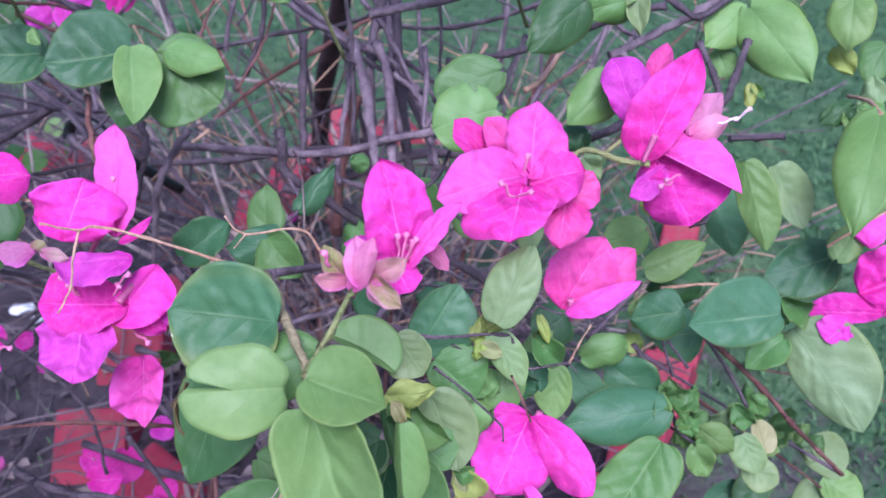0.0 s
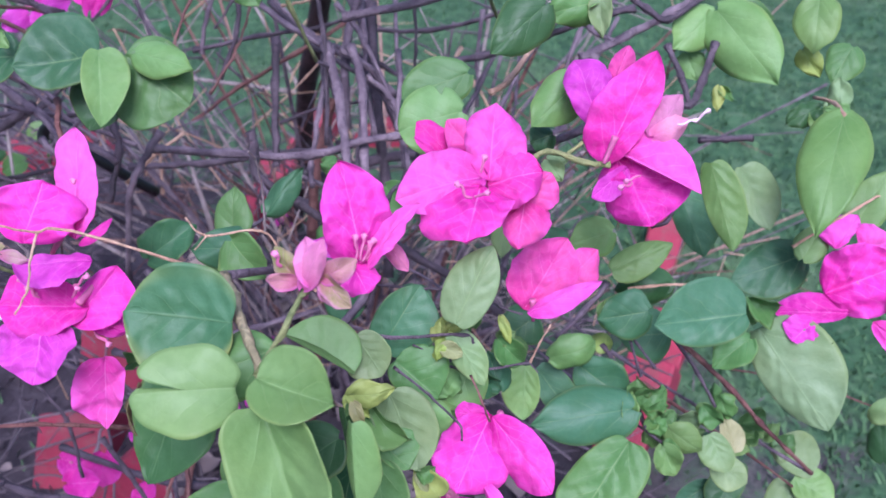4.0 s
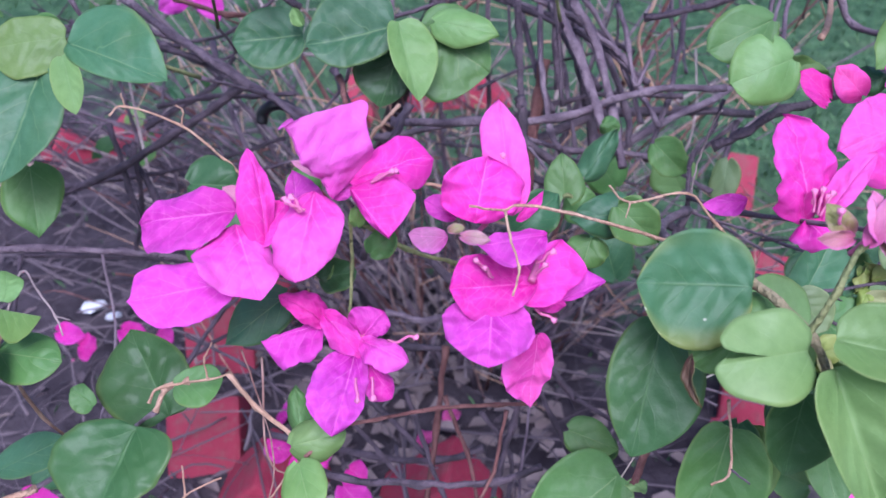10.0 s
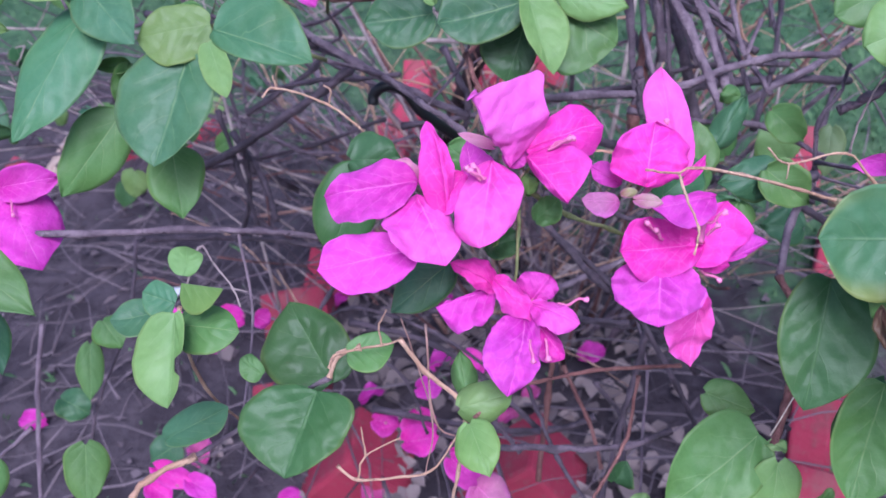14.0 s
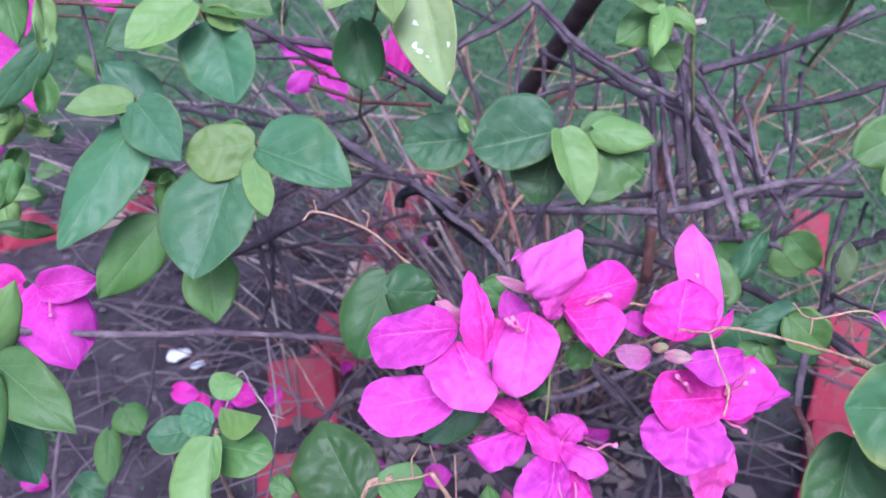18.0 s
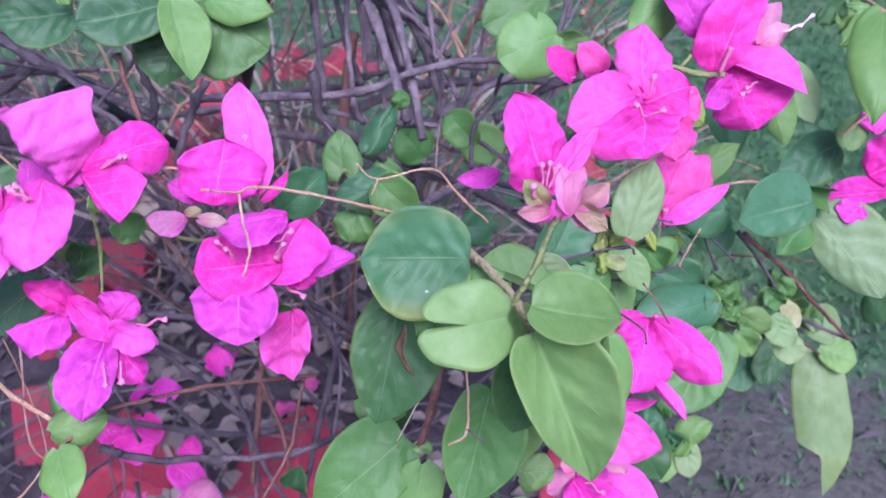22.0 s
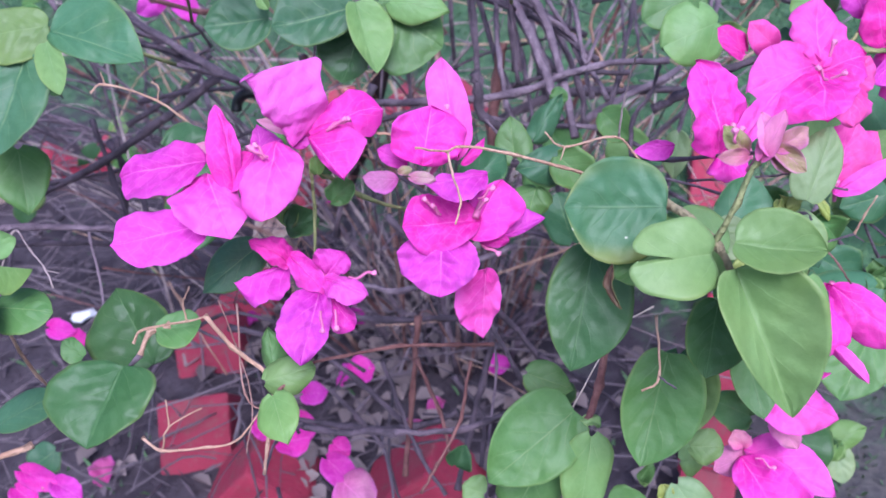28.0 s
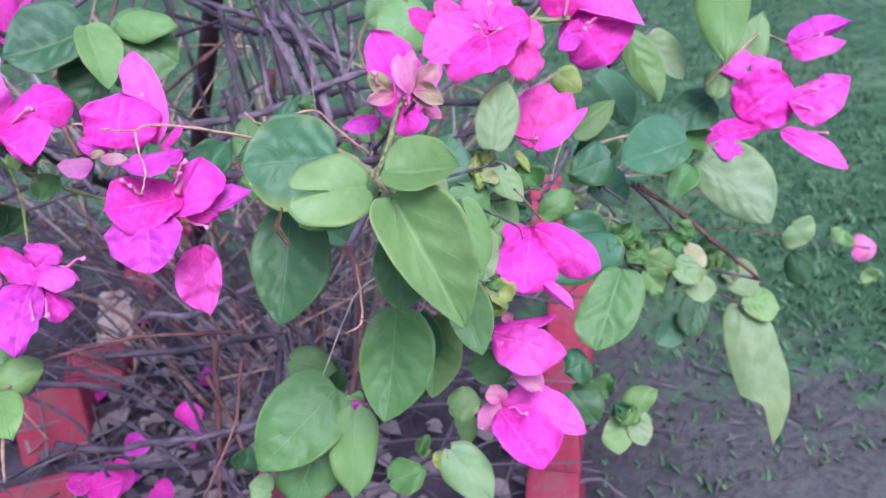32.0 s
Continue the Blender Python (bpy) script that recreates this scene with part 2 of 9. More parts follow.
def ground_material():
    m, nt = material("lawn_and_soil")
    geo = nt.nodes.new("ShaderNodeNewGeometry")
    sep = nt.nodes.new("ShaderNodeSeparateXYZ")
    nt.links.new(geo.outputs["Position"], sep.inputs[0])
    x, y = sep.outputs[0], sep.outputs[1]
    n_big, n_mid, n_fine = noise_(nt, 3.0, 4.0), noise_(nt, 16.0, 5.0, 0.65), noise_(nt, 120.0, 4.0, 0.7)
    # lawn begins beyond the bed; the line bends nearer on the right
    line = math_(nt, "SUBTRACT", math_(nt, "ADD", y, math_(nt, "MULTIPLY", x, 0.9)), 0.98)
    line = math_(nt, "ADD", line, math_(nt, "MULTIPLY", math_(nt, "SUBTRACT", n_mid, 0.5), 1.3))
    grass = math_(nt, "ADD", math_(nt, "MULTIPLY", ramp(nt, line, -0.12, 0.20), 0.88), math_(nt, "MULTIPLY", ramp(nt, math_(nt, "ADD", x, math_(nt, "MULTIPLY", n_mid, 0.2)), 0.20, 0.40), 0.12))
    right = ramp(nt, x, 0.12, 0.34)
    # the lawn closes in again all round the bed
    away = math_(nt, "SQRT", math_(nt, "ADD", math_(nt, "POWER", math_(nt, "ADD", x, 0.45), 2.0), math_(nt, "POWER", math_(nt, "SUBTRACT", y, 0.55), 2.0)))
    grass = math_(nt, "MAXIMUM", grass, ramp(nt, math_(nt, "ADD", away, math_(nt, "MULTIPLY", n_big, 0.7)), 1.55, 2.0))
    soil = mix(nt, ramp(nt, n_mid, 0.35, 0.68), (0.042, 0.034, 0.042), (0.090, 0.073, 0.086))
    soil = mix(nt, math_(nt, "MULTIPLY", ramp(nt, n_fine, 0.5, 0.75), 0.7), soil, (0.036, 0.030, 0.034))
    green = mix(nt, ramp(nt, n_mid, 0.35, 0.7), (0.040, 0.095, 0.044), (0.082, 0.165, 0.076))
    green = mix(nt, ramp(nt, n_fine, 0.45, 0.75), green, (0.035, 0.08, 0.038))
    green = mix(nt, math_(nt, "MULTIPLY", ramp(nt, n_big, 0.5, 0.7), 0.4), green, (0.15, 0.19, 0.10))
    tuft = noise_(nt, 34.0, 3.0, 0.7)
    green = mix(nt, math_(nt, "MULTIPLY", ramp(nt, tuft, 0.48, 0.66), 0.75), green, (0.028, 0.058, 0.034))
    green = mix(nt, math_(nt, "MULTIPLY", math_(nt, "SUBTRACT", 1.0, ramp(nt, tuft, 0.34, 0.46)), 0.5), green, (0.14, 0.20, 0.115))
    soil = mix(nt, math_(nt, "MULTIPLY", right, ramp(nt, n_fine, 0.3, 0.7)), soil, (0.125, 0.108, 0.106))
    c = mix(nt, grass, soil, green)
    rel = math_(nt, "ADD", n_mid, math_(nt, "MULTIPLY", n_fine, 0.6))
    p = node(nt, "BsdfPrincipled", **{"Base Color": c, "Roughness": 0.95, "Normal": bump_(nt, rel, 0.7, 0.012)})
    p.inputs["Specular IOR Level"].default_value = 0.15
    finish(nt, p.outputs[0])
    return m


def island_material(name, a, b, rough=0.8):
    m, nt = material(name)
    geo = nt.nodes.new("ShaderNodeNewGeometry")
    c = mix(nt, geo.outputs["Random Per Island"], a, b)
    p = node(nt, "BsdfPrincipled", **{"Base Color": c, "Roughness": rough})
    finish(nt, p.outputs[0])
    return m


GROUND = ground_material()
GRASS = island_material("grass_blade", (0.030, 0.085, 0.033), (0.105, 0.20, 0.080))
PALE_LITTER = island_material("pale_dead_leaves", (0.13, 0.10, 0.10), (0.27, 0.21, 0.20))
DRY = island_material("dry_litter", (0.058, 0.044, 0.054), (0.150, 0.115, 0.130))
TWIGS = island_material("dead_twigs", (0.055, 0.042, 0.052), (0.200, 0.156, 0.174))

# ---- mesh helpers ----
WHERE = {}


def mesh_object(name, verts, faces, mat, parent, at, label="", uv=None, smooth=True):
    """One mesh whose points are given in the world, with its origin at the point at; a child of parent."""
    at = Vector(at)
    me = bpy.data.meshes.new(name)
    me.from_pydata([tuple(Vector(v) - at) for v in verts], [], faces)
    if smooth:
        me.polygons.foreach_set("use_smooth", [True] * len(me.polygons))
    if uv is not None:
        layer = me.uv_layers.new(name="UVMap")
        idx = np.empty(len(me.loops), dtype=np.int32)
        me.loops.foreach_get("vertex_index", idx)
        layer.data.foreach_set("uv", np.asarray(uv, dtype=np.float32)[idx].ravel())
    me.materials.append(mat)
    ob = new(name, me)
    WHERE[ob.name] = at
    ob.location = at
    if parent is not None:
        ob.parent = parent
        ob.location = at - WHERE[parent.name]
    if label:
        ob["label"] = label
    return ob


def empty(name, at, label, category, kind=""):
    ob = new(name)
    ob.location = at
    ob.empty_display_size = 0.02
    WHERE[ob.name] = Vector(at)
    return tagged(ob, label, category, kind=kind)


def smooth_line(points, steps=5):
    """Points along a soft curve through the given ones."""
    p = [np.array(q, dtype=float) for q in points]
    if len(p) == 2:
        return [p[0] + (p[1] - p[0]) * i / 4 for i in range(5)]
    ext = [2 * p[0] - p[1]] + p + [2 * p[-1] - p[-2]]
    out = []
    for i in range(1, len(ext) - 2):
        a, b, c, d = ext[i - 1:i + 3]
        for k in range(steps):
            t = k / steps
            out.append(0.5 * (2 * b + (c - a) * t + (2 * a - 5 * b + 4 * c - d) * t * t + (3 * b - a - 3 * c + d) * t ** 3))
    out.append(p[-1])
    return out


def tube(points, r0, r1, sides=7, rough=0.12, rng=None, knots=0.0, steps=5, kink=0.0):
    """Vertices and faces of a tapered, slightly uneven round stem."""
    line = smooth_line(points, steps)
    rng = rng or random
    if kink:
        for i in range(1, len(line) - 1):
            line[i] = line[i] + np.array([rng.uniform(-kink, kink) for _ in range(3)])
    verts, faces = [], []
    up = Vector((0.3, 0.2, 0.93))
    for i, c in enumerate(line):
        d = Vector(line[min(i + 1, len(line) - 1)] - line[max(i - 1, 0)])
        d = d.normalized() if d.length > 1e-9 else Vector((0, 0, 1))
        a = up - d * up.dot(d)
        a = a.normalized() if a.length > 1e-4 else d.orthogonal().normalized()
        up = a
        b = d.cross(a)
        f = i / (len(line) - 1)
        r = (r0 + (r1 - r0) * f) * (1 + rough * rng.uniform(-1, 1))
        if knots and i % steps == 0:
            r *= 1 + knots
        for s in range(sides):
            w = 2 * math.pi * s / sides
            q = Vector(c) + (a * math.cos(w) + b * math.sin(w)) * r
            verts.append(q)
    n = len(line)
    for i in range(n - 1):
        for s in range(sides):
            s2 = (s + 1) % sides
            faces.append((i * sides + s, i * sides + s2, (i + 1) * sides + s2, (i + 1) * sides + s))
    faces.append(tuple(range(sides - 1, -1, -1)))
    faces.append(tuple((n - 1) * sides + s for s in range(sides)))
    return verts, faces


SHAPE = {"ovate": (0.47, 0.80, 0.07), "round": (0.46, 0.58, 0.06), "heart": (0.34, 0.74, 0.20), "bract": (0.46, 0.66, 0.10)}


def blade(base, tip, width, face, kind, curl, seed, rows=15, cols=10, fold=0.20, wave=0.09, ragged=0.0, bite=None, thick=0.00022, cup=0.0, ruffle=0.0, crease=0.012, bend=0.0):
    """A leaf-like sheet from base to tip, facing the way given, with a folded midrib, an arch along its length and a wavy edge."""
    rng = random.Random(seed)
    base, tip, face = Vector(base), Vector(tip), Vector(face)
    along = tip - base
    length = along.length
    along.normalize()
    nrm = (face - along * face.dot(along)).normalized()
    across = along.cross(nrm)
    a, b, lobe = SHAPE[kind]
    peak = a / (a + b)
    top = peak ** a * (1 - peak) ** b
    ph = [rng.uniform(0, 6.28) for _ in range(5)]
    fold *= rng.uniform(0.6, 1.4)
    lean = rng.uniform(-0.10, 0.10)
    twist = rng.uniform(-0.22, 0.22)
    verts, uv = [], []
    for i in range(rows + 1):
        v = i / rows
        h = (max(v, 0.004) ** a * max(1 - v, 0.0) ** b) / top
        h *= 1 + 0.05 * math.sin(5 * v + ph[0])
        h *= 1 - 0.42 * max(v - 0.80, 0) / 0.20 if kind != "round" else 1
        for j in range(cols + 1):
            u = 2 * j / cols - 1
            hs = h * (1 + 0.04 * math.sin(9 * v + ph[1] + 2.5 * (u > 0)))
            if ragged:
                hs *= 1 + ragged * (math.sin(17 * v + ph[4] + 3 * (u > 0)) + 0.6 * math.sin(31 * v + ph[0] + (u > 0)))
            if bite and u * bite[0] > 0:
                hs *= 1 - bite[2] * (math.exp(-((v - bite[1]) / bite[3]) ** 2) if bite[3] > 0 else float(v > bite[1]))
            x = u * hs * width / 2 + bend * length * 4 * v * (v - 1)
            back = lobe * length * (abs(u) ** 1.5) * (1 - v) ** 3 * 1.1
            y = v * length - back + lean * x * math.sin(math.pi * v)
            edge = abs(u) ** 2
            z = curl * length * 4 * v * (1 - v) * 0.6 + fold * abs(x) - 0.30 * fold * x * x / max(width, 1e-4) * 2
            z += wave * width * edge * math.sin(11 * v + ph[2] + 1.7 * (u > 0)) * 0.5 + wave * 0.25 * width * math.sin(7 * v + 4 * u + ph[3])
            z += twist * x * (v - 0.4) + cup * x * x / max(width, 1e-4) * 2
            z -= curl * 0.5 * length * max(v - 0.8, 0) ** 2 * 6
            z += crease * width * noise.noise(Vector((x * 110 + seed, y * 110, 0.5 + seed)))
            if ruffle:
                e3 = abs(u) ** 3 * min(v * 4, 1)
                z += ruffle * width * e3 * (math.sin(23 * v + ph[4] + 2 * (u > 0)) + 0.7 * math.sin(37 * v + ph[1] - (u > 0)))
                z += ruffle * 0.7 * width * (noise.noise(Vector((x * 240, y * 240 + seed, seed))))
            verts.append(base + across * x + along * y + nrm * z)
            uv.append((j / cols, v))
    n = (rows + 1) * (cols + 1)
    verts += [q - nrm * thick for q in verts]
    uv += uv
    faces = []
    c1 = cols + 1
    for i in range(rows):
        for j in range(cols):
            q = (i * c1 + j, i * c1 + j + 1, (i + 1) * c1 + j + 1, (i + 1) * c1 + j)
            faces.append(q)
            faces.append(tuple(k + n for k in reversed(q)))
    for i in range(rows):
        for j in (0, cols):
            p, q = i * c1 + j, (i + 1) * c1 + j
            faces.append((p, q, q + n, p + n) if j == 0 else (q, p, p + n, q + n))
    return verts, faces, uv


def slit_blade(base, tip, width, face, turn, depth, seed, rings=9, spokes=96, thick=0.00022):
    """A round leaf torn by one narrow slit that runs in from its rim, turn degrees off the tip."""
    base, tip, face = Vector(base), Vector(tip), Vector(face)
    along = tip - base
    length = along.length
    along.normalize()
    nrm = (face - along * face.dot(along)).normalized()
    across = along.cross(nrm)
    mid = (base + tip) / 2
    verts, uv = [], []
    for i in range(rings + 1):
        for s in range(spokes):
            w = 2 * math.pi * s / spokes
            off = abs((w - math.radians(turn) + math.pi) % (2 * math.pi) - math.pi)
            r = 1.0 - depth * max(math.exp(-(off / 0.085) ** 2), 0.30 * math.exp(-(off / 0.22) ** 2))
            r *= 1 + 0.03 * math.sin(3 * w + 1) + 0.02 * math.sin(7 * w)
            r *= 1 - 0.14 * math.exp(-((w - math.pi) / 0.25) ** 2)
            k = i / rings * r
            y, x = k * math.cos(w) * length / 2, k * math.sin(w) * width / 2
            z = 0.18 * abs(x) - 9.0 * (x * x + y * y) + 0.05 * width * math.sin(3 * w + 0.6) * (i / rings) ** 2 + 0.03 * width * noise.noise(Vector((x * 110, y * 110, seed)))
            verts.append(mid + along * y + across * x + nrm * z)
            uv.append((0.5 + x / width, 0.5 + y / length))
    n = len(verts)
    verts += [q - nrm * thick for q in verts]
    uv += uv
    faces = []
    for i in range(rings):
        for s in range(spokes):
            s2 = (s + 1) % spokes
            q = (i * spokes + s, (i + 1) * spokes + s, (i + 1) * spokes + s2, i * spokes + s2)
            faces.append(tuple(reversed(q)))
            faces.append(tuple(k + n for k in q))
    for s in range(spokes):
        p, q = rings * spokes + s, rings * spokes + (s + 1) % spokes
        faces.append((p, q, q + n, p + n))
    return verts, faces, uv


# ---- the shrub ----
SHRUB = empty("bougainvillea_shrub", (-0.08, 0.80, 0.0), "magenta bougainvillea shrub with bare purple-brown stems growing in a brick-edged bed", "shrub")
TONE = {
    "g": (0.112, 0.232, 0.072), "b": (0.062, 0.158, 0.078), "d": (0.046, 0.108, 0.042), "D": (0.054, 0.124, 0.044), "l": (0.202, 0.335, 0.114),
    "y": (0.340, 0.410, 0.110), "Y": (0.165, 0.270, 0.080), "p": (0.235, 0.330, 0.155), "B": (0.084, 0.200, 0.104), "s": (0.082, 0.195, 0.090),
    "t": (0.285, 0.370, 0.170), "n": (0.150, 0.075, 0.052), "k": (0.390, 0.370, 0.190),
}
BLOOM = {
    "m": (0.86, 0.074, 0.505), "v": (0.70, 0.080, 0.53), "h": (0.77, 0.050, 0.44), "r": (0.82, 0.115, 0.42), "k": (0.72, 0.31, 0.45),
    # P and L are paler to stand for brightly lit bracts
    "P": (0.90, 0.145, 0.59), "V": (0.74, 0.098, 0.58), "L": (0.92, 0.180, 0.62), "q": (0.66, 0.36, 0.34), "w": (0.50, 0.20, 0.37), "c": (0.60, 0.49, 0.38), "y": (0.40, 0.38, 0.16),
}
SKIN = {"D": GLOSSY, "d": GLOSSY, "s": SPOTTED, "t": SPOTTED}
COUNT = [0]
NOW = [SHRUB, SHRUB]


def stem(name, r0, r1, tone, *points):
    COUNT[0] += 1
    rng = random.Random(COUNT[0])
    v, f = tube(points, r0 / 1000, r1 / 1000, 8 if r0 > 2.5 else 6, 0.12, rng, 0.35 if r0 < 2.5 else 0.25, kink=0.0006 if name in ("branch", "stem", "side_stem") else 0.0002)
    ob = mesh_object(name, v, f, BARK[tone], SHRUB, points[0])
    if name == "sprig":
        NOW[0] = ob
    return ob


def leaf(base, tip, width, face, kind="ovate", tone="g", curl=0.05, bite=None, slit=None, sibling=True):
    COUNT[0] += 1
    rng = random.Random(COUNT[0] * 7)
    small = width < 0.0145
    curly = kind == "round" and 0.0145 <= width < 0.0245
    if curly:
        kind, curl = rng.choice(("ovate", "round")), curl + rng.uniform(0.0, 0.14)
    v, f, uv = blade(base, tip, width, face, kind, curl * 1.2, COUNT[0], rows=32 if bite else 18, bite=bite, fold=0.32 if small else 0.18 if curly else 0.10, wave=0.24 if small else 0.13 if curly else 0.07, ruffle=0.03 if small else 0.010 if curly else 0.004,
                     ragged=0.02 if small or curly else 0.008,
                     cup=rng.uniform(-1.2, 1.5) if small else rng.uniform(-0.8, 0.6) if curly else rng.uniform(-0.45, 0.05))
    if slit:
        v, f, uv = slit_blade(base, tip, width, face, slit[0], slit[1], COUNT[0])
    ob = mesh_object("leaf", v, f, SKIN.get(tone, LEAF), NOW[0], base, uv=uv)
    k = rng.uniform(0.88, 1.12)
    ob.color = (*(c * k * rng.uniform(0.94, 1.06) for c in TONE[tone]), 1)
    if small and sibling and rng.random() < 0.7:
        # young leaves come in curled pairs
        d, n = Vector(tip) - Vector(base), Vector(face).normalized()
        d = Matrix.Rotation(rng.choice((-1, 1)) * rng.uniform(0.7, 1.3), 3, n) @ d * rng.uniform(0.55, 0.85)
        o = Vector(base) - n * 0.003
        leaf(o, o + d + n * d.length * rng.uniform(-0.3, 0.3), width * rng.uniform(0.6, 0.9), n + d.normalized() * rng.uniform(-0.5, 0.5), "ovate", rng.choice((tone, "g", "l")), rng.uniform(0.15, 0.4), sibling=False)
    return ob


def flower(at, to):
    COUNT[0] += 1
    d = Vector(to) - Vector(at)
    back = Vector(at) - d.normalized() * 0.006
    v, f = tube([back, at, to], 0.0008, 0.0014, 6, 0.1, random.Random(COUNT[0]))
    NOW[1] = mesh_object("flower", v, f, STAMEN_PINK, SHRUB, at)
    return NOW[1]


def bract(base, tip, width, face, tone="m", curl=0.1, bend=0.0):
    COUNT[0] += 1
    rng = random.Random(COUNT[0] * 13)
    v, f, uv = blade(base, tip, width * 1.10, face, "bract", curl * 1.3, COUNT[0], rows=30, cols=20, fold=rng.uniform(0.05, 0.22), wave=0.13, ragged=0.016, thick=0.00010, cup=rng.uniform(-0.7, 0.5), ruffle=0.012, crease=0.026, bend=bend)
    ob = mesh_object("bract", v, f, BRACT, NOW[1], base, uv=uv)
    k = rng.uniform(0.84, 1.10)
    ob.color = (*(min(c * k * rng.uniform(0.93, 1.07), 0.85) for c in BLOOM[tone]), 1)
    return ob


def sheet(base, tip, left, right, belly, cup, point, rng, ripple, rolled, rows, cols, ribs=0.0, fold=0.0, lobes=0.0, bite=None):
    """A blade spread between its base, its tip and the widest points of its two margins."""
    base, tip = Vector(base), Vector(tip)
    along = tip - base
    length = along.length
    along.normalize()
    nrm = along.cross(Vector(right) - Vector(left)).normalized()
    if nrm.dot(Vector((0, -0.85, 0.53))) < 0:
        nrm = -nrm
    arms = []
    for edge in (left, right):
        q = Vector(edge) - base
        s = min(max(q.dot(along) / length, 0.22), 0.74)
        arms.append((s, q - along * q.dot(along) - nrm * belly * length * 4 * s * (1 - s)))
    width = arms[0][1].length + arms[1][1].length
    ph = [rng.uniform(0, 6.28) for _ in range(4)]
    roll, hook = (rng.uniform(-0.75, 1) * rolled, rng.uniform(-0.75, 1) * rolled), rng.uniform(-0.7, 1) * rolled * 4
    verts, uv = [], []
    for i in range(rows + 1):
        v = i / rows
        for j in range(cols + 1):
            u = 2 * j / cols - 1
            s, arm = arms[u > 0]
            if v < s:
                h = (1 - (1 - v / s) ** 2.3) ** 0.55
            else:
                h = max(1 - ((v - s) / (1 - s)) ** max(2.7 - 1.2 * point, 1.0), 0) ** 0.9
            h *= 1 + ripple * (0.8 * noise.noise(Vector((v * 5, ph[0], u > 0))) + 0.4 * noise.noise(Vector((v * 17, ph[1], u > 0))))
            if bite and bite[0] == (u > 0):
                gap = 1 - abs(v - bite[1]) / bite[2]
                h *= 1 - bite[3] * min(max(gap * 2.5, 0), 1)
            a = abs(u)
            z = belly * length * 4 * v * (1 - v) + cup * width * (a - a * a) * h
            z += roll[u > 0] * width * a ** 2.5 * h * (0.35 + v) + hook * length * max(v - 0.6, 0) ** 2
            z -= (0.006 + ripple * 0.5) * width * math.exp(-(a / 0.12) ** 2) * (1 - 0.7 * v)
            z += ripple * width * a ** 3 * (0.8 * math.sin(10 * v + ph[2] + 1.7 * (u > 0)) + 0.35 * math.sin(27 * v + ph[3] + (u > 0)))
            # side veins sunk between swollen fields, a fold along the midrib, and a heart-shaped foot
            ph_rib = 4.6 * (v - 0.34 * a) + 0.12 * noise.noise(Vector((3 * v, a, ph[1]))) + ph[3]
            z += ribs * width * (abs(math.sin(math.pi * ph_rib)) ** 0.6 - 0.6) * h * min(1, 5 * a) * (1 - a * a)
            z -= fold * width * (1 - a) * 4 * v * (1 - v)
            p = base + along * (v - lobes * a * h * (1 - v) ** 5) * length + arm * a * h
            z += ripple * width * (noise.noise(p * 110 + Vector((0, 0, ph[0]))) + 0.45 * noise.noise(p * 330))
            verts.append(p + nrm * z)
            uv.append((j / cols, v))
    n, c1 = len(verts), cols + 1
    verts += [q - nrm * 0.00012 for q in verts]
    uv += uv
    faces = []
    for i in range(rows):
        for j in range(cols):
            q = (i * c1 + j, i * c1 + j + 1, (i + 1) * c1 + j + 1, (i + 1) * c1 + j)
            faces += [q, tuple(k + n for k in reversed(q))]
        for j in (0, cols):
            p, q = i * c1 + j, (i + 1) * c1 + j
            faces.append((p, q, q + n, p + n) if j == 0 else (q, p, p + n, q + n))
    return verts, faces, uv


def petal(base, tip, left, right, tone="m", belly=0.08, cup=0.12, point=0.3, ruffle=1.0):
    COUNT[0] += 1
    rng = random.Random(COUNT[0] * 13)
    v, f, uv = sheet(base, tip, left, right, belly, cup, point, rng, 0.085 * ruffle, 0.30, 40, 28, 0.028, rng.uniform(-0.02, 0.05))
    ob = mesh_object("bract", v, f, BRACT, NOW[1], base, uv=uv)
    k = rng.uniform(0.90, 1.08)
    ob.color = (*(min(c * k * rng.uniform(0.95, 1.05), 0.88) for c in BLOOM[tone]), 1)
    return ob


def broad_leaf(base, tip, left, right, tone="g", point=0.3, bite=None):
    COUNT[0] += 1
    rng = random.Random(COUNT[0] * 7)
    v, f, uv = sheet(base, tip, left, right, rng.uniform(-0.03, 0.10), rng.uniform(-0.04, 0.10), point * 1.35, rng, 0.026, 0.11, 40, 22, 0.025, rng.uniform(0.02, 0.09), 0.16, bite)
    ob = mesh_object("leaf", v, f, SKIN.get(tone, LEAF), NOW[0], base, uv=uv)
    k = rng.uniform(0.92, 1.08)
    ob.color = (*(c * k * rng.uniform(0.95, 1.05) for c in TONE[tone]), 1)
    return ob


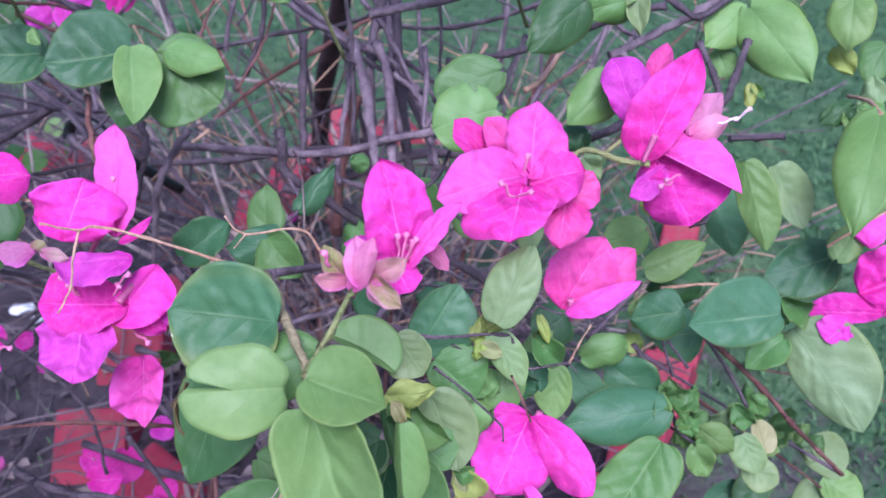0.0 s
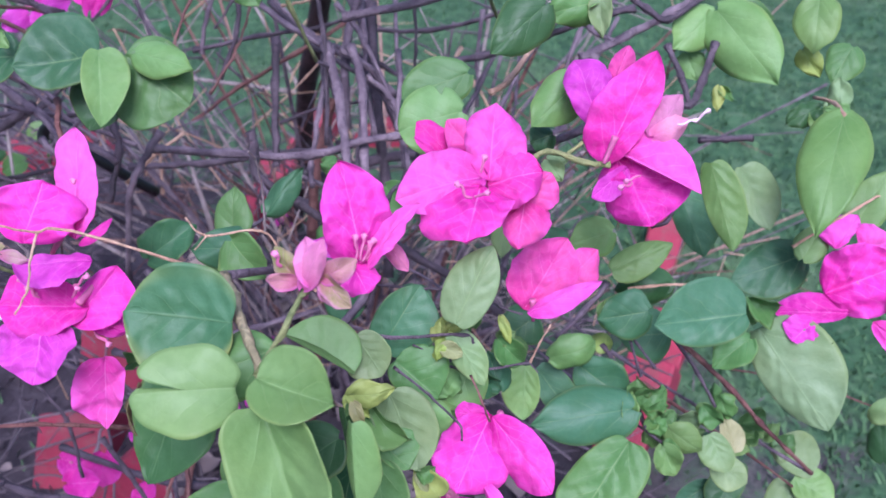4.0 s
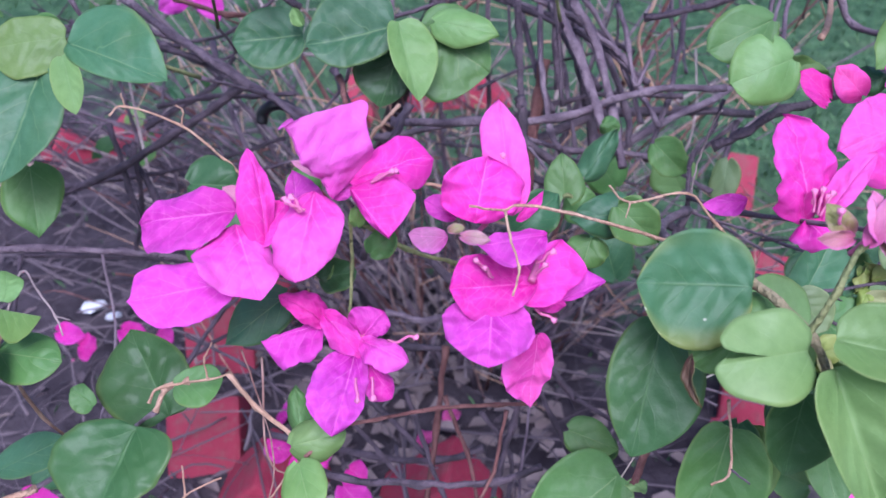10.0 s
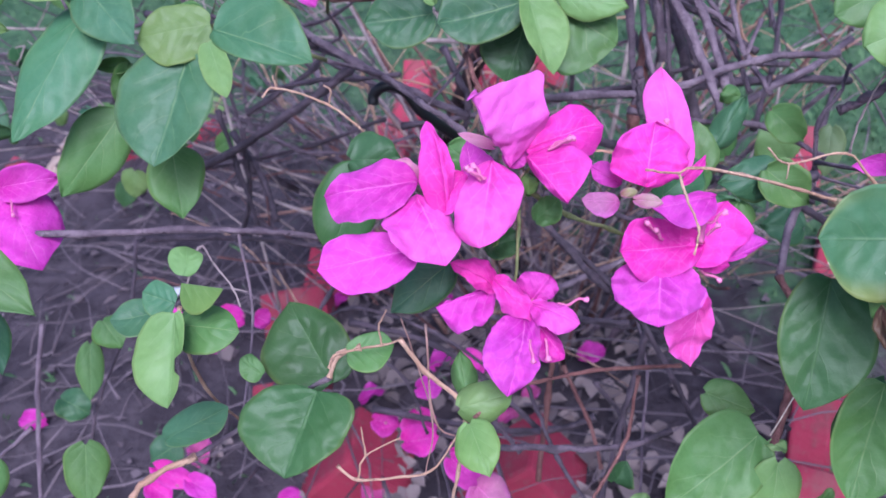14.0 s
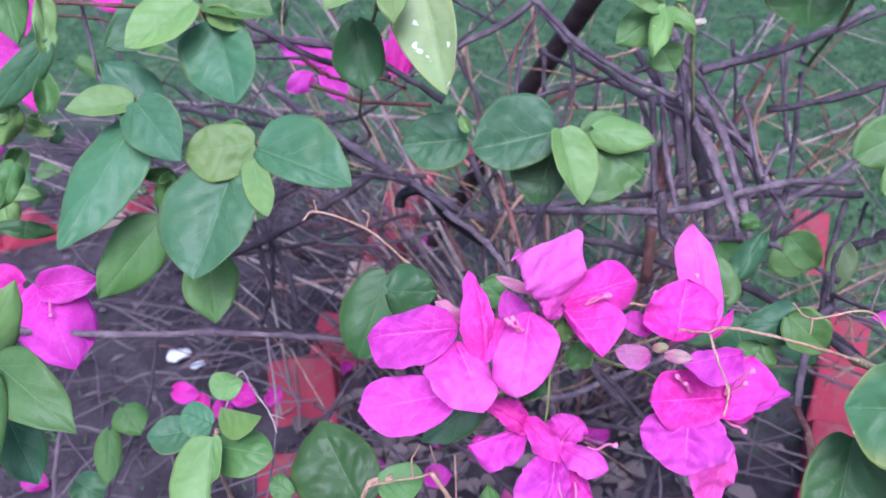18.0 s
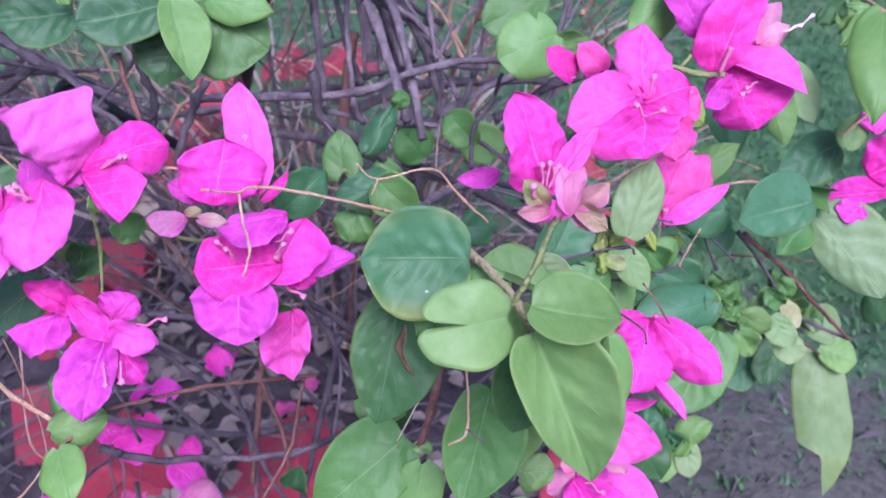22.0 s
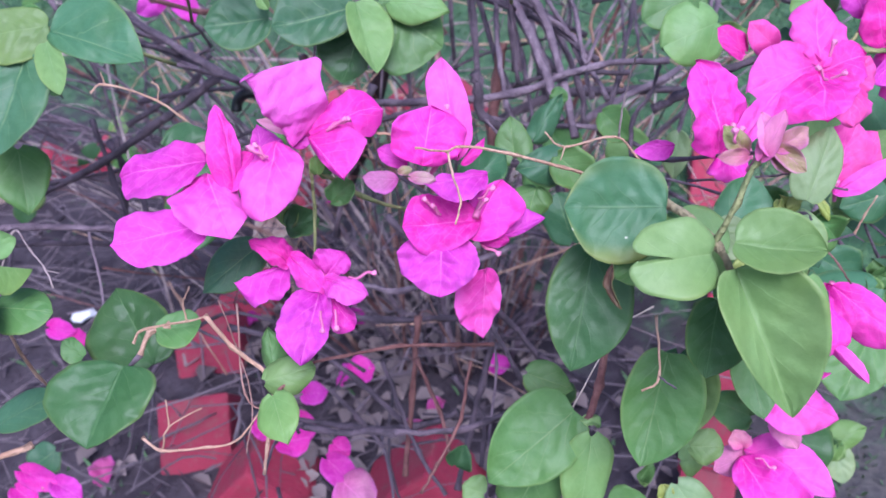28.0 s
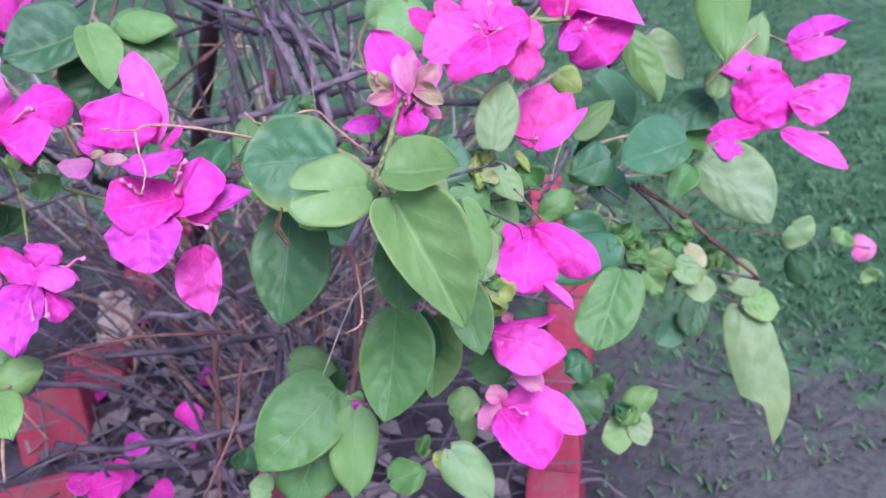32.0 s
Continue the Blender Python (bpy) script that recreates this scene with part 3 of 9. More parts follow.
def floret(base, tip, white=False):
    """A slender floral tube with a small crimped star at its end."""
    COUNT[0] += 1
    rng = random.Random(COUNT[0])
    base, tip = Vector(base), Vector(tip)
    d = tip - base
    sidew = d.orthogonal().normalized() * d.length * rng.uniform(-0.15, 0.15)
    v, f = tube([base, base + d * 0.35 + sidew, base + d * 0.75 - sidew * 0.6, tip], 0.00045, 0.0006, 6, 0.2, rng)
    ob = mesh_object("floral_tube", v, f, STAMEN_WHITE if white else STAMEN_PINK, NOW[1], base)
    dn = d.normalized()
    a = dn.orthogonal().normalized()
    b = dn.cross(a)
    n0, verts, faces = 10, [tip + dn * 0.0012], []
    for ring, (rr, hh) in enumerate(((0.0004, 0.0010), (0.0010, 0.0007), (0.0006, -0.0008))):
        for s in range(n0):
            w = 2 * math.pi * s / n0
            r = rr * (1.25 if s % 2 == 0 else 0.8) * rng.uniform(0.8, 1.2)
            verts.append(tip + dn * hh * rng.uniform(0.6, 1.3) + (a * math.cos(w) + b * math.sin(w)) * r)
    for s in range(n0):
        s2 = (s + 1) % n0
        faces.append((0, 1 + s, 1 + s2))
        faces.append((1 + s, 1 + n0 + s, 1 + n0 + s2, 1 + s2))
        faces.append((1 + n0 + s, 1 + 2 * n0 + s, 1 + 2 * n0 + s2, 1 + n0 + s2))
    mesh_object("floret", verts, faces, STAMEN_WHITE if white else STAMEN_TIP, NOW[1], tip)
    return ob


stem("sprig", 1.25, 0.78, "green", (-0.1390, 0.3792, 0.5471), (-0.1401, 0.3781, 0.5491), (-0.1638, 0.3978, 0.5523))
broad_leaf((-0.1420, 0.3770, 0.5514), (-0.1818, 0.3737, 0.5462), (-0.1603, 0.3878, 0.5666), (-0.1615, 0.3665, 0.5379), "b", 0.1)
broad_leaf((-0.1833, 0.3816, 0.5485), (-0.2147, 0.3798, 0.5483), (-0.1969, 0.3887, 0.5596), (-0.1981, 0.3725, 0.5367), "b", 0.1)
broad_leaf((-0.1398, 0.3874, 0.5391), (-0.1519, 0.3720, 0.5147), (-0.1620, 0.3838, 0.5328), (-0.1367, 0.3774, 0.5244), "d", 0.2)
broad_leaf((-0.1404, 0.3719, 0.5547), (-0.1348, 0.3435, 0.5283), (-0.1452, 0.3576, 0.5458), (-0.1245, 0.3615, 0.5444), "l", 0.6)
broad_leaf((-0.1312, 0.3777, 0.5503), (-0.1014, 0.3653, 0.5311), (-0.1098, 0.3811, 0.5551), (-0.1297, 0.3603, 0.5231), "g", 0.1)
leaf((-0.1244, 0.3733, 0.5528), (-0.0971, 0.3645, 0.5481), 0.0184, (-0.1238, -0.7372, 0.6643), "ovate", "l", .05)
leaf((-0.1822, 0.3760, 0.5546), (-0.1862, 0.3805, 0.5613), 0.0061, (-0.1488, -0.8565, 0.4943), "ovate", "l", .04)
stem("sprig", 1.40, 0.94, "green", (-0.2858, 0.3774, 0.5542), (-0.2756, 0.3771, 0.5533), (-0.2386, 0.4090, 0.5205))
broad_leaf((-0.2809, 0.3685, 0.5591), (-0.3135, 0.3650, 0.5570), (-0.2969, 0.3746, 0.5669), (-0.2968, 0.3572, 0.5458), "Y", 0.1)
leaf((-0.2849, 0.3783, 0.5607), (-0.3054, 0.3852, 0.5539), 0.0155, (-0.3683, -0.9090, 0.1953), "ovate", "g", .1)
broad_leaf((-0.2793, 0.3654, 0.5576), (-0.2361, 0.3450, 0.5451), (-0.2517, 0.3681, 0.5699), (-0.2660, 0.3502, 0.5482), "B", 0.6)
broad_leaf((-0.2819, 0.3614, 0.5537), (-0.2743, 0.3375, 0.5376), (-0.2852, 0.3496, 0.5459), (-0.2718, 0.3497, 0.5459), "l", 0.3)
broad_leaf((-0.2922, 0.3618, 0.5495), (-0.3091, 0.3249, 0.5155), (-0.3249, 0.3492, 0.5398), (-0.2815, 0.3422, 0.5345), "B", 0.2)
leaf((-0.3132, 0.3663, 0.5010), (-0.3115, 0.3475, 0.4740), 0.0265, (0.2448, -0.7883, 0.5645), "ovate", "g", .04)
leaf((-0.3361, 0.3744, 0.5171), (-0.3666, 0.3539, 0.4891), 0.0291, (0.2580, -0.8917, 0.3720), "ovate", "g", .06)
broad_leaf((-0.3382, 0.3864, 0.5660), (-0.3707, 0.3428, 0.5231), (-0.3667, 0.3708, 0.5525), (-0.3353, 0.3622, 0.5441), "B", 0.5)
broad_leaf((-0.3348, 0.3826, 0.5772), (-0.3127, 0.3571, 0.5583), (-0.3389, 0.3683, 0.5647), (-0.3143, 0.3741, 0.5760), "B", 0.6)
leaf((-0.3265, 0.3826, 0.5390), (-0.3340, 0.3723, 0.5245), 0.0112, (0.3183, -0.8416, 0.4363), "ovate", "g", .04)
stem("sprig", 1.17, 0.78, "green", (-0.3095, 0.4197, 0.6096), (-0.3058, 0.4202, 0.6061), (-0.3077, 0.4365, 0.5897))
broad_leaf((-0.2998, 0.4159, 0.6021), (-0.2906, 0.3886, 0.5703), (-0.3168, 0.4048, 0.5870), (-0.2804, 0.4025, 0.5909), "B", 0.3)
broad_leaf((-0.3041, 0.4155, 0.6102), (-0.2709, 0.4124, 0.6037), (-0.2863, 0.4269, 0.6257), (-0.2889, 0.4092, 0.6042), "g", 0.4)
leaf((-0.3014, 0.4158, 0.6062), (-0.2846, 0.4120, 0.5986), 0.0115, (0.0046, -0.8913, 0.4534), "ovate", "l", .04)
broad_leaf((-0.3058, 0.4077, 0.6146), (-0.3359, 0.3892, 0.6006), (-0.3260, 0.4065, 0.6191), (-0.3136, 0.3934, 0.6020), "l", 0.5)
broad_leaf((-0.3128, 0.4369, 0.6124), (-0.3572, 0.4250, 0.5895), (-0.3375, 0.4411, 0.6166), (-0.3284, 0.4261, 0.5914), "b", 0.3)
stem("sprig", 1.09, 0.78, "green", (-0.3352, 0.3899, 0.5755), (-0.3419, 0.3938, 0.5721), (-0.3507, 0.3963, 0.5552))
broad_leaf((-0.3364, 0.3847, 0.5762), (-0.3642, 0.3742, 0.5780), (-0.3495, 0.3857, 0.5849), (-0.3464, 0.3755, 0.5737), "l", 0.5)
leaf((-0.3337, 0.3970, 0.5674), (-0.3543, 0.4077, 0.5887), 0.0272, (0.1731, -0.8023, 0.5713), "ovate", "b", .04)
stem("sprig", 1.17, 0.94, "green", (-0.2151, 0.3955, 0.6272), (-0.2193, 0.4047, 0.6146), (-0.2322, 0.4491, 0.5697), (-0.2441, 0.4992, 0.5138))
broad_leaf((-0.2269, 0.4151, 0.6350), (-0.2707, 0.4173, 0.6399), (-0.2458, 0.4241, 0.6486), (-0.2473, 0.4054, 0.6206), "s", 0.2)
broad_leaf((-0.2128, 0.3911, 0.6274), (-0.1744, 0.3952, 0.6571), (-0.2045, 0.3996, 0.6506), (-0.1912, 0.3874, 0.6353), "l", 0.6)
broad_leaf((-0.2149, 0.3866, 0.6318), (-0.2418, 0.3680, 0.6176), (-0.2349, 0.3849, 0.6354), (-0.2227, 0.3736, 0.6219), "l", 0.5)
leaf((-0.2129, 0.3801, 0.6278), (-0.2130, 0.3608, 0.6120), 0.0159, (0.0734, -0.6330, 0.7707), "ovate", "l", .15)
broad_leaf((-0.2019, 0.3971, 0.6304), (-0.1916, 0.3595, 0.5784), (-0.2147, 0.3805, 0.6045), (-0.1861, 0.3783, 0.6087), "t", 0.7)
leaf((-0.2127, 0.4098, 0.6356), (-0.1837, 0.3992, 0.6143), 0.0303, (-0.0677, -0.9257, 0.3721), "ovate", "p", .04)
leaf((-0.2318, 0.4046, 0.6012), (-0.2309, 0.3902, 0.5728), 0.0249, (0.0954, -0.8862, 0.4533), "round", "d", .04)
leaf((-0.2600, 0.4184, 0.6199), (-0.2564, 0.4138, 0.6108), 0.0200, (0.0942, -0.8725, 0.4795), "round", "g", .04)
stem("sprig", 1.40, 0.94, "green", (-0.0759, 0.4224, 0.5950), (-0.0678, 0.4230, 0.5829), (-0.0621, 0.4317, 0.5558), (-0.0537, 0.4485, 0.5224))
broad_leaf((-0.0781, 0.4211, 0.5969), (-0.0613, 0.4367, 0.6274), (-0.0852, 0.4321, 0.6141), (-0.0622, 0.4245, 0.6078), "g", 0.4)
leaf((-0.0862, 0.4164, 0.5966), (-0.1126, 0.4125, 0.6111), 0.0138, (0.2173, -0.9672, 0.1314), "ovate", "l", .06)
leaf((-0.0858, 0.4216, 0.5890), (-0.1073, 0.4159, 0.5781), 0.0195, (-0.0132, -0.8772, 0.4800), "ovate", "g", .04)
leaf((-0.0839, 0.4134, 0.5951), (-0.0939, 0.3937, 0.5784), 0.0120, (-0.0543, -0.6281, 0.7763), "ovate", "l", .08)
leaf((-0.0822, 0.4232, 0.5724), (-0.0754, 0.4175, 0.5610), 0.0181, (-0.2034, -0.9173, 0.3424), "ovate", "g", .04)
leaf((-0.0731, 0.4647, 0.6428), (-0.0773, 0.4560, 0.6259), 0.0189, (-0.1874, -0.8558, 0.4822), "ovate", "g", .1)
leaf((-0.0578, 0.4708, 0.6436), (-0.0577, 0.4593, 0.6210), 0.0204, (-0.2728, -0.8579, 0.4355), "round", "d", .04)
leaf((-0.0543, 0.4494, 0.6126), (-0.0359, 0.4448, 0.6034), 0.0183, (-0.1320, -0.9669, 0.2182), "ovate", "d", .04)
leaf((-0.0907, 0.4756, 0.6424), (-0.1157, 0.4641, 0.6201), 0.0243, (0.0184, -0.8976, 0.4405), "ovate", "g", .04)
leaf((-0.1048, 0.4561, 0.6263), (-0.1051, 0.4488, 0.6119), 0.0183, (-0.1770, -0.8756, 0.4493), "ovate", "g", .04)
leaf((-0.1173, 0.4772, 0.6679), (-0.0848, 0.4688, 0.6511), 0.0214, (-0.1571, -0.9711, 0.1799), "ovate", "b", .04)
stem("sprig", 1.56, 1.17, "green", (0.0212, 0.4404, 0.6207), (0.0223, 0.4456, 0.6043), (0.0341, 0.4720, 0.5680), (0.0554, 0.5535, 0.5073))
broad_leaf((0.0082, 0.4350, 0.6191), (-0.0366, 0.4194, 0.6107), (-0.0116, 0.4388, 0.6311), (-0.0106, 0.4207, 0.6086), "p", 0.5)
broad_leaf((0.0171, 0.4416, 0.6273), (0.0125, 0.4517, 0.6474), (0.0044, 0.4462, 0.6366), (0.0234, 0.4459, 0.6358), "p", 0.4)
leaf((0.0168, 0.4329, 0.6236), (0.0312, 0.4243, 0.6286), 0.0144, (-0.5581, -0.8001, 0.2200), "ovate", "y", .1)
leaf((0.0165, 0.4277, 0.6221), (-0.0016, 0.4063, 0.6024), 0.0132, (-0.1255, -0.6142, 0.7791), "ovate", "p", .1)
broad_leaf((0.0160, 0.4323, 0.6179), (0.0321, 0.4058, 0.5878), (0.0121, 0.4155, 0.6004), (0.0394, 0.4266, 0.6130), "p", 0.5)
broad_leaf((0.0008, 0.4447, 0.6028), (-0.0058, 0.4296, 0.5731), (-0.0272, 0.4425, 0.5942), (0.0148, 0.4360, 0.5900), "D", 0.2)
leaf((0.0228, 0.4666, 0.6236), (-0.0269, 0.4741, 0.6389), 0.0287, (-0.0994, -0.9821, 0.1603), "ovate", "b", .04)
leaf((0.0321, 0.4620, 0.6365), (0.0512, 0.4560, 0.6245), 0.0238, (-0.2371, -0.9658, 0.1048), "ovate", "b", .04)
leaf((0.0213, 0.4350, 0.6233), (0.0374, 0.4220, 0.6195), 0.0174, (-0.5603, -0.7735, 0.2962), "ovate", "p", .04)
leaf((0.0524, 0.4829, 0.6554), (0.0570, 0.4700, 0.6301), 0.0281, (-0.4762, -0.8158, 0.3281), "round", "g", .04)
stem("sprig", 1.09, 0.78, "red", (-0.3768, 0.4210, 0.6149), (-0.3470, 0.4243, 0.6103), (-0.3238, 0.4327, 0.6045))
leaf((-0.3987, 0.4266, 0.6262), (-0.3936, 0.4122, 0.5978), 0.0179, (0.4035, -0.7851, 0.4699), "ovate", "g", .04)
leaf((-0.3789, 0.4060, 0.5966), (-0.3780, 0.4195, 0.6231), 0.0115, (0.6935, -0.6516, 0.3073), "ovate", "l", .04)
leaf((-0.3782, 0.4071, 0.5986), (-0.4080, 0.3932, 0.5717), 0.0160, (0.2582, -0.9453, 0.1993), "ovate", "b", .04)
leaf((-0.3829, 0.3967, 0.5695), (-0.3817, 0.4061, 0.5880), 0.0110, (0.4077, -0.8247, 0.3920), "ovate", "g", .04)
leaf((-0.4019, 0.4519, 0.6650), (-0.3974, 0.4412, 0.6438), 0.0234, (0.3830, -0.7889, 0.4806), "round", "d", .04)
leaf((-0.3748, 0.4563, 0.6623), (-0.3761, 0.4462, 0.6426), 0.0266, (0.3965, -0.8288, 0.3949), "round", "d", .04)
leaf((-0.4046, 0.4496, 0.6827), (-0.4062, 0.4374, 0.6585), 0.0126, (0.4602, -0.8035, 0.3777), "ovate", "l", .04)
leaf((-0.4110, 0.4407, 0.6519), (-0.4047, 0.4335, 0.6376), 0.0145, (0.3338, -0.7738, 0.5383), "ovate", "l", .04)
leaf((-0.3943, 0.3734, 0.5545), (-0.4040, 0.3635, 0.5351), 0.0128, (0.3662, -0.8900, 0.2716), "ovate", "g", .04)
leaf((-0.4061, 0.3874, 0.5161), (-0.4081, 0.3834, 0.5082), 0.0269, (0.4010, -0.8538, 0.3320), "round", "d", .04)
leaf((-0.3996, 0.4028, 0.5683), (-0.4137, 0.3951, 0.5534), 0.0117, (0.2773, -0.9362, 0.2159), "ovate", "l", .04)
leaf((-0.4118, 0.4182, 0.5413), (-0.4212, 0.4084, 0.5277), 0.0126, (0.4244, -0.8479, 0.3177), "ovate", "g", .04)
leaf((-0.4213, 0.4068, 0.5253), (-0.4195, 0.3934, 0.5060), 0.0126, (0.4348, -0.7202, 0.5407), "ovate", "l", .04)
leaf((-0.4036, 0.4166, 0.5560), (-0.3900, 0.4133, 0.5508), 0.0089, (-0.0099, -0.8615, 0.5077), "ovate", "l", .04)
leaf((-0.3607, 0.4896, 0.6726), (-0.3696, 0.4813, 0.6564), 0.0156, (0.3804, -0.8913, 0.2467), "ovate", "g", .04)
leaf((-0.3480, 0.4784, 0.6724), (-0.3363, 0.4746, 0.6650), 0.0122, (-0.0279, -0.9108, 0.4118), "round", "y", .04)
stem("sprig", 1.72, 1.09, "green", (-0.3775, 0.2701, 0.5199), (-0.3839, 0.2730, 0.5156), (-0.4236, 0.2965, 0.4898))
leaf((-0.3800, 0.2737, 0.5181), (-0.3604, 0.2825, 0.5474), 0.0186, (0.2526, -0.9600, 0.1209), "ovate", "l", .08)
leaf((-0.3714, 0.2682, 0.5203), (-0.3372, 0.2449, 0.5029), 0.0233, (0.0532, -0.5464, 0.8358), "ovate", "g", .1)
leaf((-0.3723, 0.2569, 0.5252), (-0.3716, 0.2193, 0.4888), 0.0224, (0.4846, -0.6041, 0.6326), "ovate", "g", .08)
leaf((-0.3740, 0.2658, 0.4926), (-0.3635, 0.2514, 0.4714), 0.0203, (0.4073, -0.6474, 0.6442), "ovate", "b", .04)
stem("sprig", 0.78, 0.55, "tan", (-0.2877, 0.2491, 0.4963), (-0.2922, 0.2527, 0.4825), (-0.2947, 0.2656, 0.4399), (-0.2919, 0.2853, 0.3981))
broad_leaf((-0.2840, 0.2525, 0.5079), (-0.2805, 0.2565, 0.5178), (-0.2885, 0.2560, 0.5146), (-0.2756, 0.2552, 0.5142), "l", 0.0)
broad_leaf((-0.2901, 0.2521, 0.4961), (-0.3026, 0.2571, 0.4992), (-0.2971, 0.2495, 0.4917), (-0.2949, 0.2588, 0.5022), "B", 0.1)
broad_leaf((-0.3011, 0.2608, 0.4868), (-0.3190, 0.2587, 0.4861), (-0.3096, 0.2527, 0.4814), (-0.3114, 0.2658, 0.4900), "B", 0.2)
broad_leaf((-0.2848, 0.2511, 0.5058), (-0.2680, 0.2429, 0.5072), (-0.2802, 0.2411, 0.4983), (-0.2762, 0.2495, 0.5040), "Y", 0.3)
broad_leaf((-0.2908, 0.2493, 0.4883), (-0.2668, 0.2420, 0.4880), (-0.2836, 0.2386, 0.4818), (-0.2778, 0.2531, 0.4930), "g", 0.0)
broad_leaf((-0.2875, 0.2429, 0.4987), (-0.2900, 0.2167, 0.4774), (-0.3032, 0.2315, 0.4897), (-0.2838, 0.2324, 0.4922), "l", 0.0, (True, 0.56, 0.12, 0.62))
broad_leaf((-0.2642, 0.2469, 0.4613), (-0.2723, 0.2511, 0.4671), (-0.2708, 0.2462, 0.4599), (-0.2678, 0.2531, 0.4668), "g", 0.1)
stem("twig", 0.46, 0.26, "grey", (-0.2857, 0.2501, 0.4994), (-0.2777, 0.2599, 0.5148), (-0.2725, 0.2556, 0.5084), (-0.2667, 0.2494, 0.5029), (-0.2646, 0.2452, 0.4967))
stem("twig", 0.33, 0.20, "grey", (-0.2667, 0.2492, 0.5025), (-0.2611, 0.2467, 0.5021))
stem("sprig", 1.25, 0.86, "tan", (-0.2225, 0.2335, 0.4817), (-0.2309, 0.2339, 0.4790), (-0.2354, 0.2292, 0.4725))
broad_leaf((-0.2385, 0.2181, 0.4775), (-0.2508, 0.1945, 0.4613), (-0.2655, 0.2105, 0.4752), (-0.2245, 0.2081, 0.4761), "D", 0.3)
broad_leaf((-0.2380, 0.2458, 0.4542), (-0.2545, 0.2746, 0.4746), (-0.2664, 0.2551, 0.4591), (-0.2315, 0.2613, 0.4670), "D", 0.5)
broad_leaf((-0.2277, 0.2323, 0.4815), (-0.2105, 0.2320, 0.4822), (-0.2199, 0.2251, 0.4767), (-0.2166, 0.2370, 0.4856), "g", 0.2)
broad_leaf((-0.3147, 0.2549, 0.4232), (-0.2844, 0.2581, 0.4353), (-0.3028, 0.2619, 0.4345), (-0.2912, 0.2513, 0.4266), "b", 0.4)
leaf((-0.3651, 0.2824, 0.3971), (-0.3677, 0.2656, 0.3732), 0.0202, (0.3502, -0.7848, 0.5113), "ovate", "g", .04)
leaf((-0.3937, 0.2525, 0.4254), (-0.3948, 0.2388, 0.4059), 0.0258, (0.4553, -0.7413, 0.4932), "ovate", "g", .04)
leaf((-0.4001, 0.4093, 0.3707), (-0.3905, 0.3993, 0.3560), 0.0207, (0.3021, -0.6860, 0.6619), "ovate", "g", .04)
leaf((-0.4093, 0.4014, 0.3598), (-0.4126, 0.3817, 0.3317), 0.0159, (0.3542, -0.7846, 0.5089), "ovate", "g", .04)
leaf((-0.4443, 0.4056, 0.3149), (-0.4266, 0.3992, 0.3050), 0.0219, (0.2048, -0.6148, 0.7617), "round", "b", .04)
leaf((-0.3899, 0.4209, 0.2471), (-0.4104, 0.4142, 0.2384), 0.0239, (-0.0010, -0.7913, 0.6114), "ovate", "b", .04)
leaf((-0.2287, 0.3865, 0.4704), (-0.2468, 0.3615, 0.4353), 0.0356, (0.0729, -0.8291, 0.5543), "round", "D", .05)
stem("sprig", 0.94, 0.62, "tan", (-0.2081, 0.2302, 0.4867), (-0.2005, 0.2276, 0.4721), (-0.1895, 0.2242, 0.4598), (-0.1877, 0.2211, 0.4518), (-0.1927, 0.2101, 0.4363), (-0.1961, 0.2082, 0.4232))
leaf((-0.1864, 0.2251, 0.4610), (-0.1873, 0.2345, 0.4745), 0.0095, (-0.0574, -0.8212, 0.5678), "ovate", "g", .04)
leaf((-0.1894, 0.2188, 0.4609), (-0.1702, 0.2211, 0.4632), 0.0155, (-0.0129, -0.6714, 0.7410), "round", "l", .04)
leaf((-0.1865, 0.2119, 0.4595), (-0.1817, 0.1942, 0.4515), 0.0162, (-0.1382, -0.4404, 0.8871), "ovate", "l", .08)
leaf((-0.1884, 0.2559, 0.4982), (-0.2114, 0.2464, 0.4856), 0.0180, (-0.0263, -0.7744, 0.6321), "ovate", "b", .04)
stem("twig", 0.53, 0.33, "tan", (-0.2331, 0.2207, 0.4847), (-0.2296, 0.2251, 0.4873), (-0.2142, 0.2276, 0.4867), (-0.2077, 0.2301, 0.4865))
stem("twig", 0.40, 0.26, "tan", (-0.2142, 0.2276, 0.4867), (-0.2146, 0.2297, 0.4933), (-0.2112, 0.2316, 0.4993))
stem("twig", 0.33, 0.26, "pink", (-0.2086, 0.2560, 0.4748), (-0.2042, 0.2476, 0.4556), (-0.2008, 0.2362, 0.4356), (-0.2061, 0.2274, 0.4162))
stem("twig", 0.59, 0.33, "tan", (-0.2340, 0.2029, 0.4554), (-0.2274, 0.1993, 0.4513), (-0.2119, 0.2008, 0.4483), (-0.2017, 0.2024, 0.4482), (-0.1930, 0.2104, 0.4530), (-0.1881, 0.2137, 0.4579))
stem("twig", 0.40, 0.26, "tan", (-0.2274, 0.1993, 0.4513), (-0.2235, 0.2026, 0.4593), (-0.2106, 0.2035, 0.4652))
stem("twig", 0.33, 0.26, "tan", (-0.2235, 0.2026, 0.4593), (-0.2244, 0.2100, 0.4657))
stem("twig", 0.40, 0.26, "pink", (-0.1989, 0.2443, 0.4805), (-0.1993, 0.2231, 0.4524), (-0.1906, 0.2194, 0.4452), (-0.1872, 0.2163, 0.4448))
flower((-0.1826, 0.2398, 0.5426), (-0.1795, 0.2372, 0.5428))
petal((-0.1948, 0.2366, 0.5465), (-0.2260, 0.2374, 0.5447), (-0.2070, 0.2432, 0.5519), (-0.2192, 0.2263, 0.5377), "v", 0.06, 0.1, 0.2)
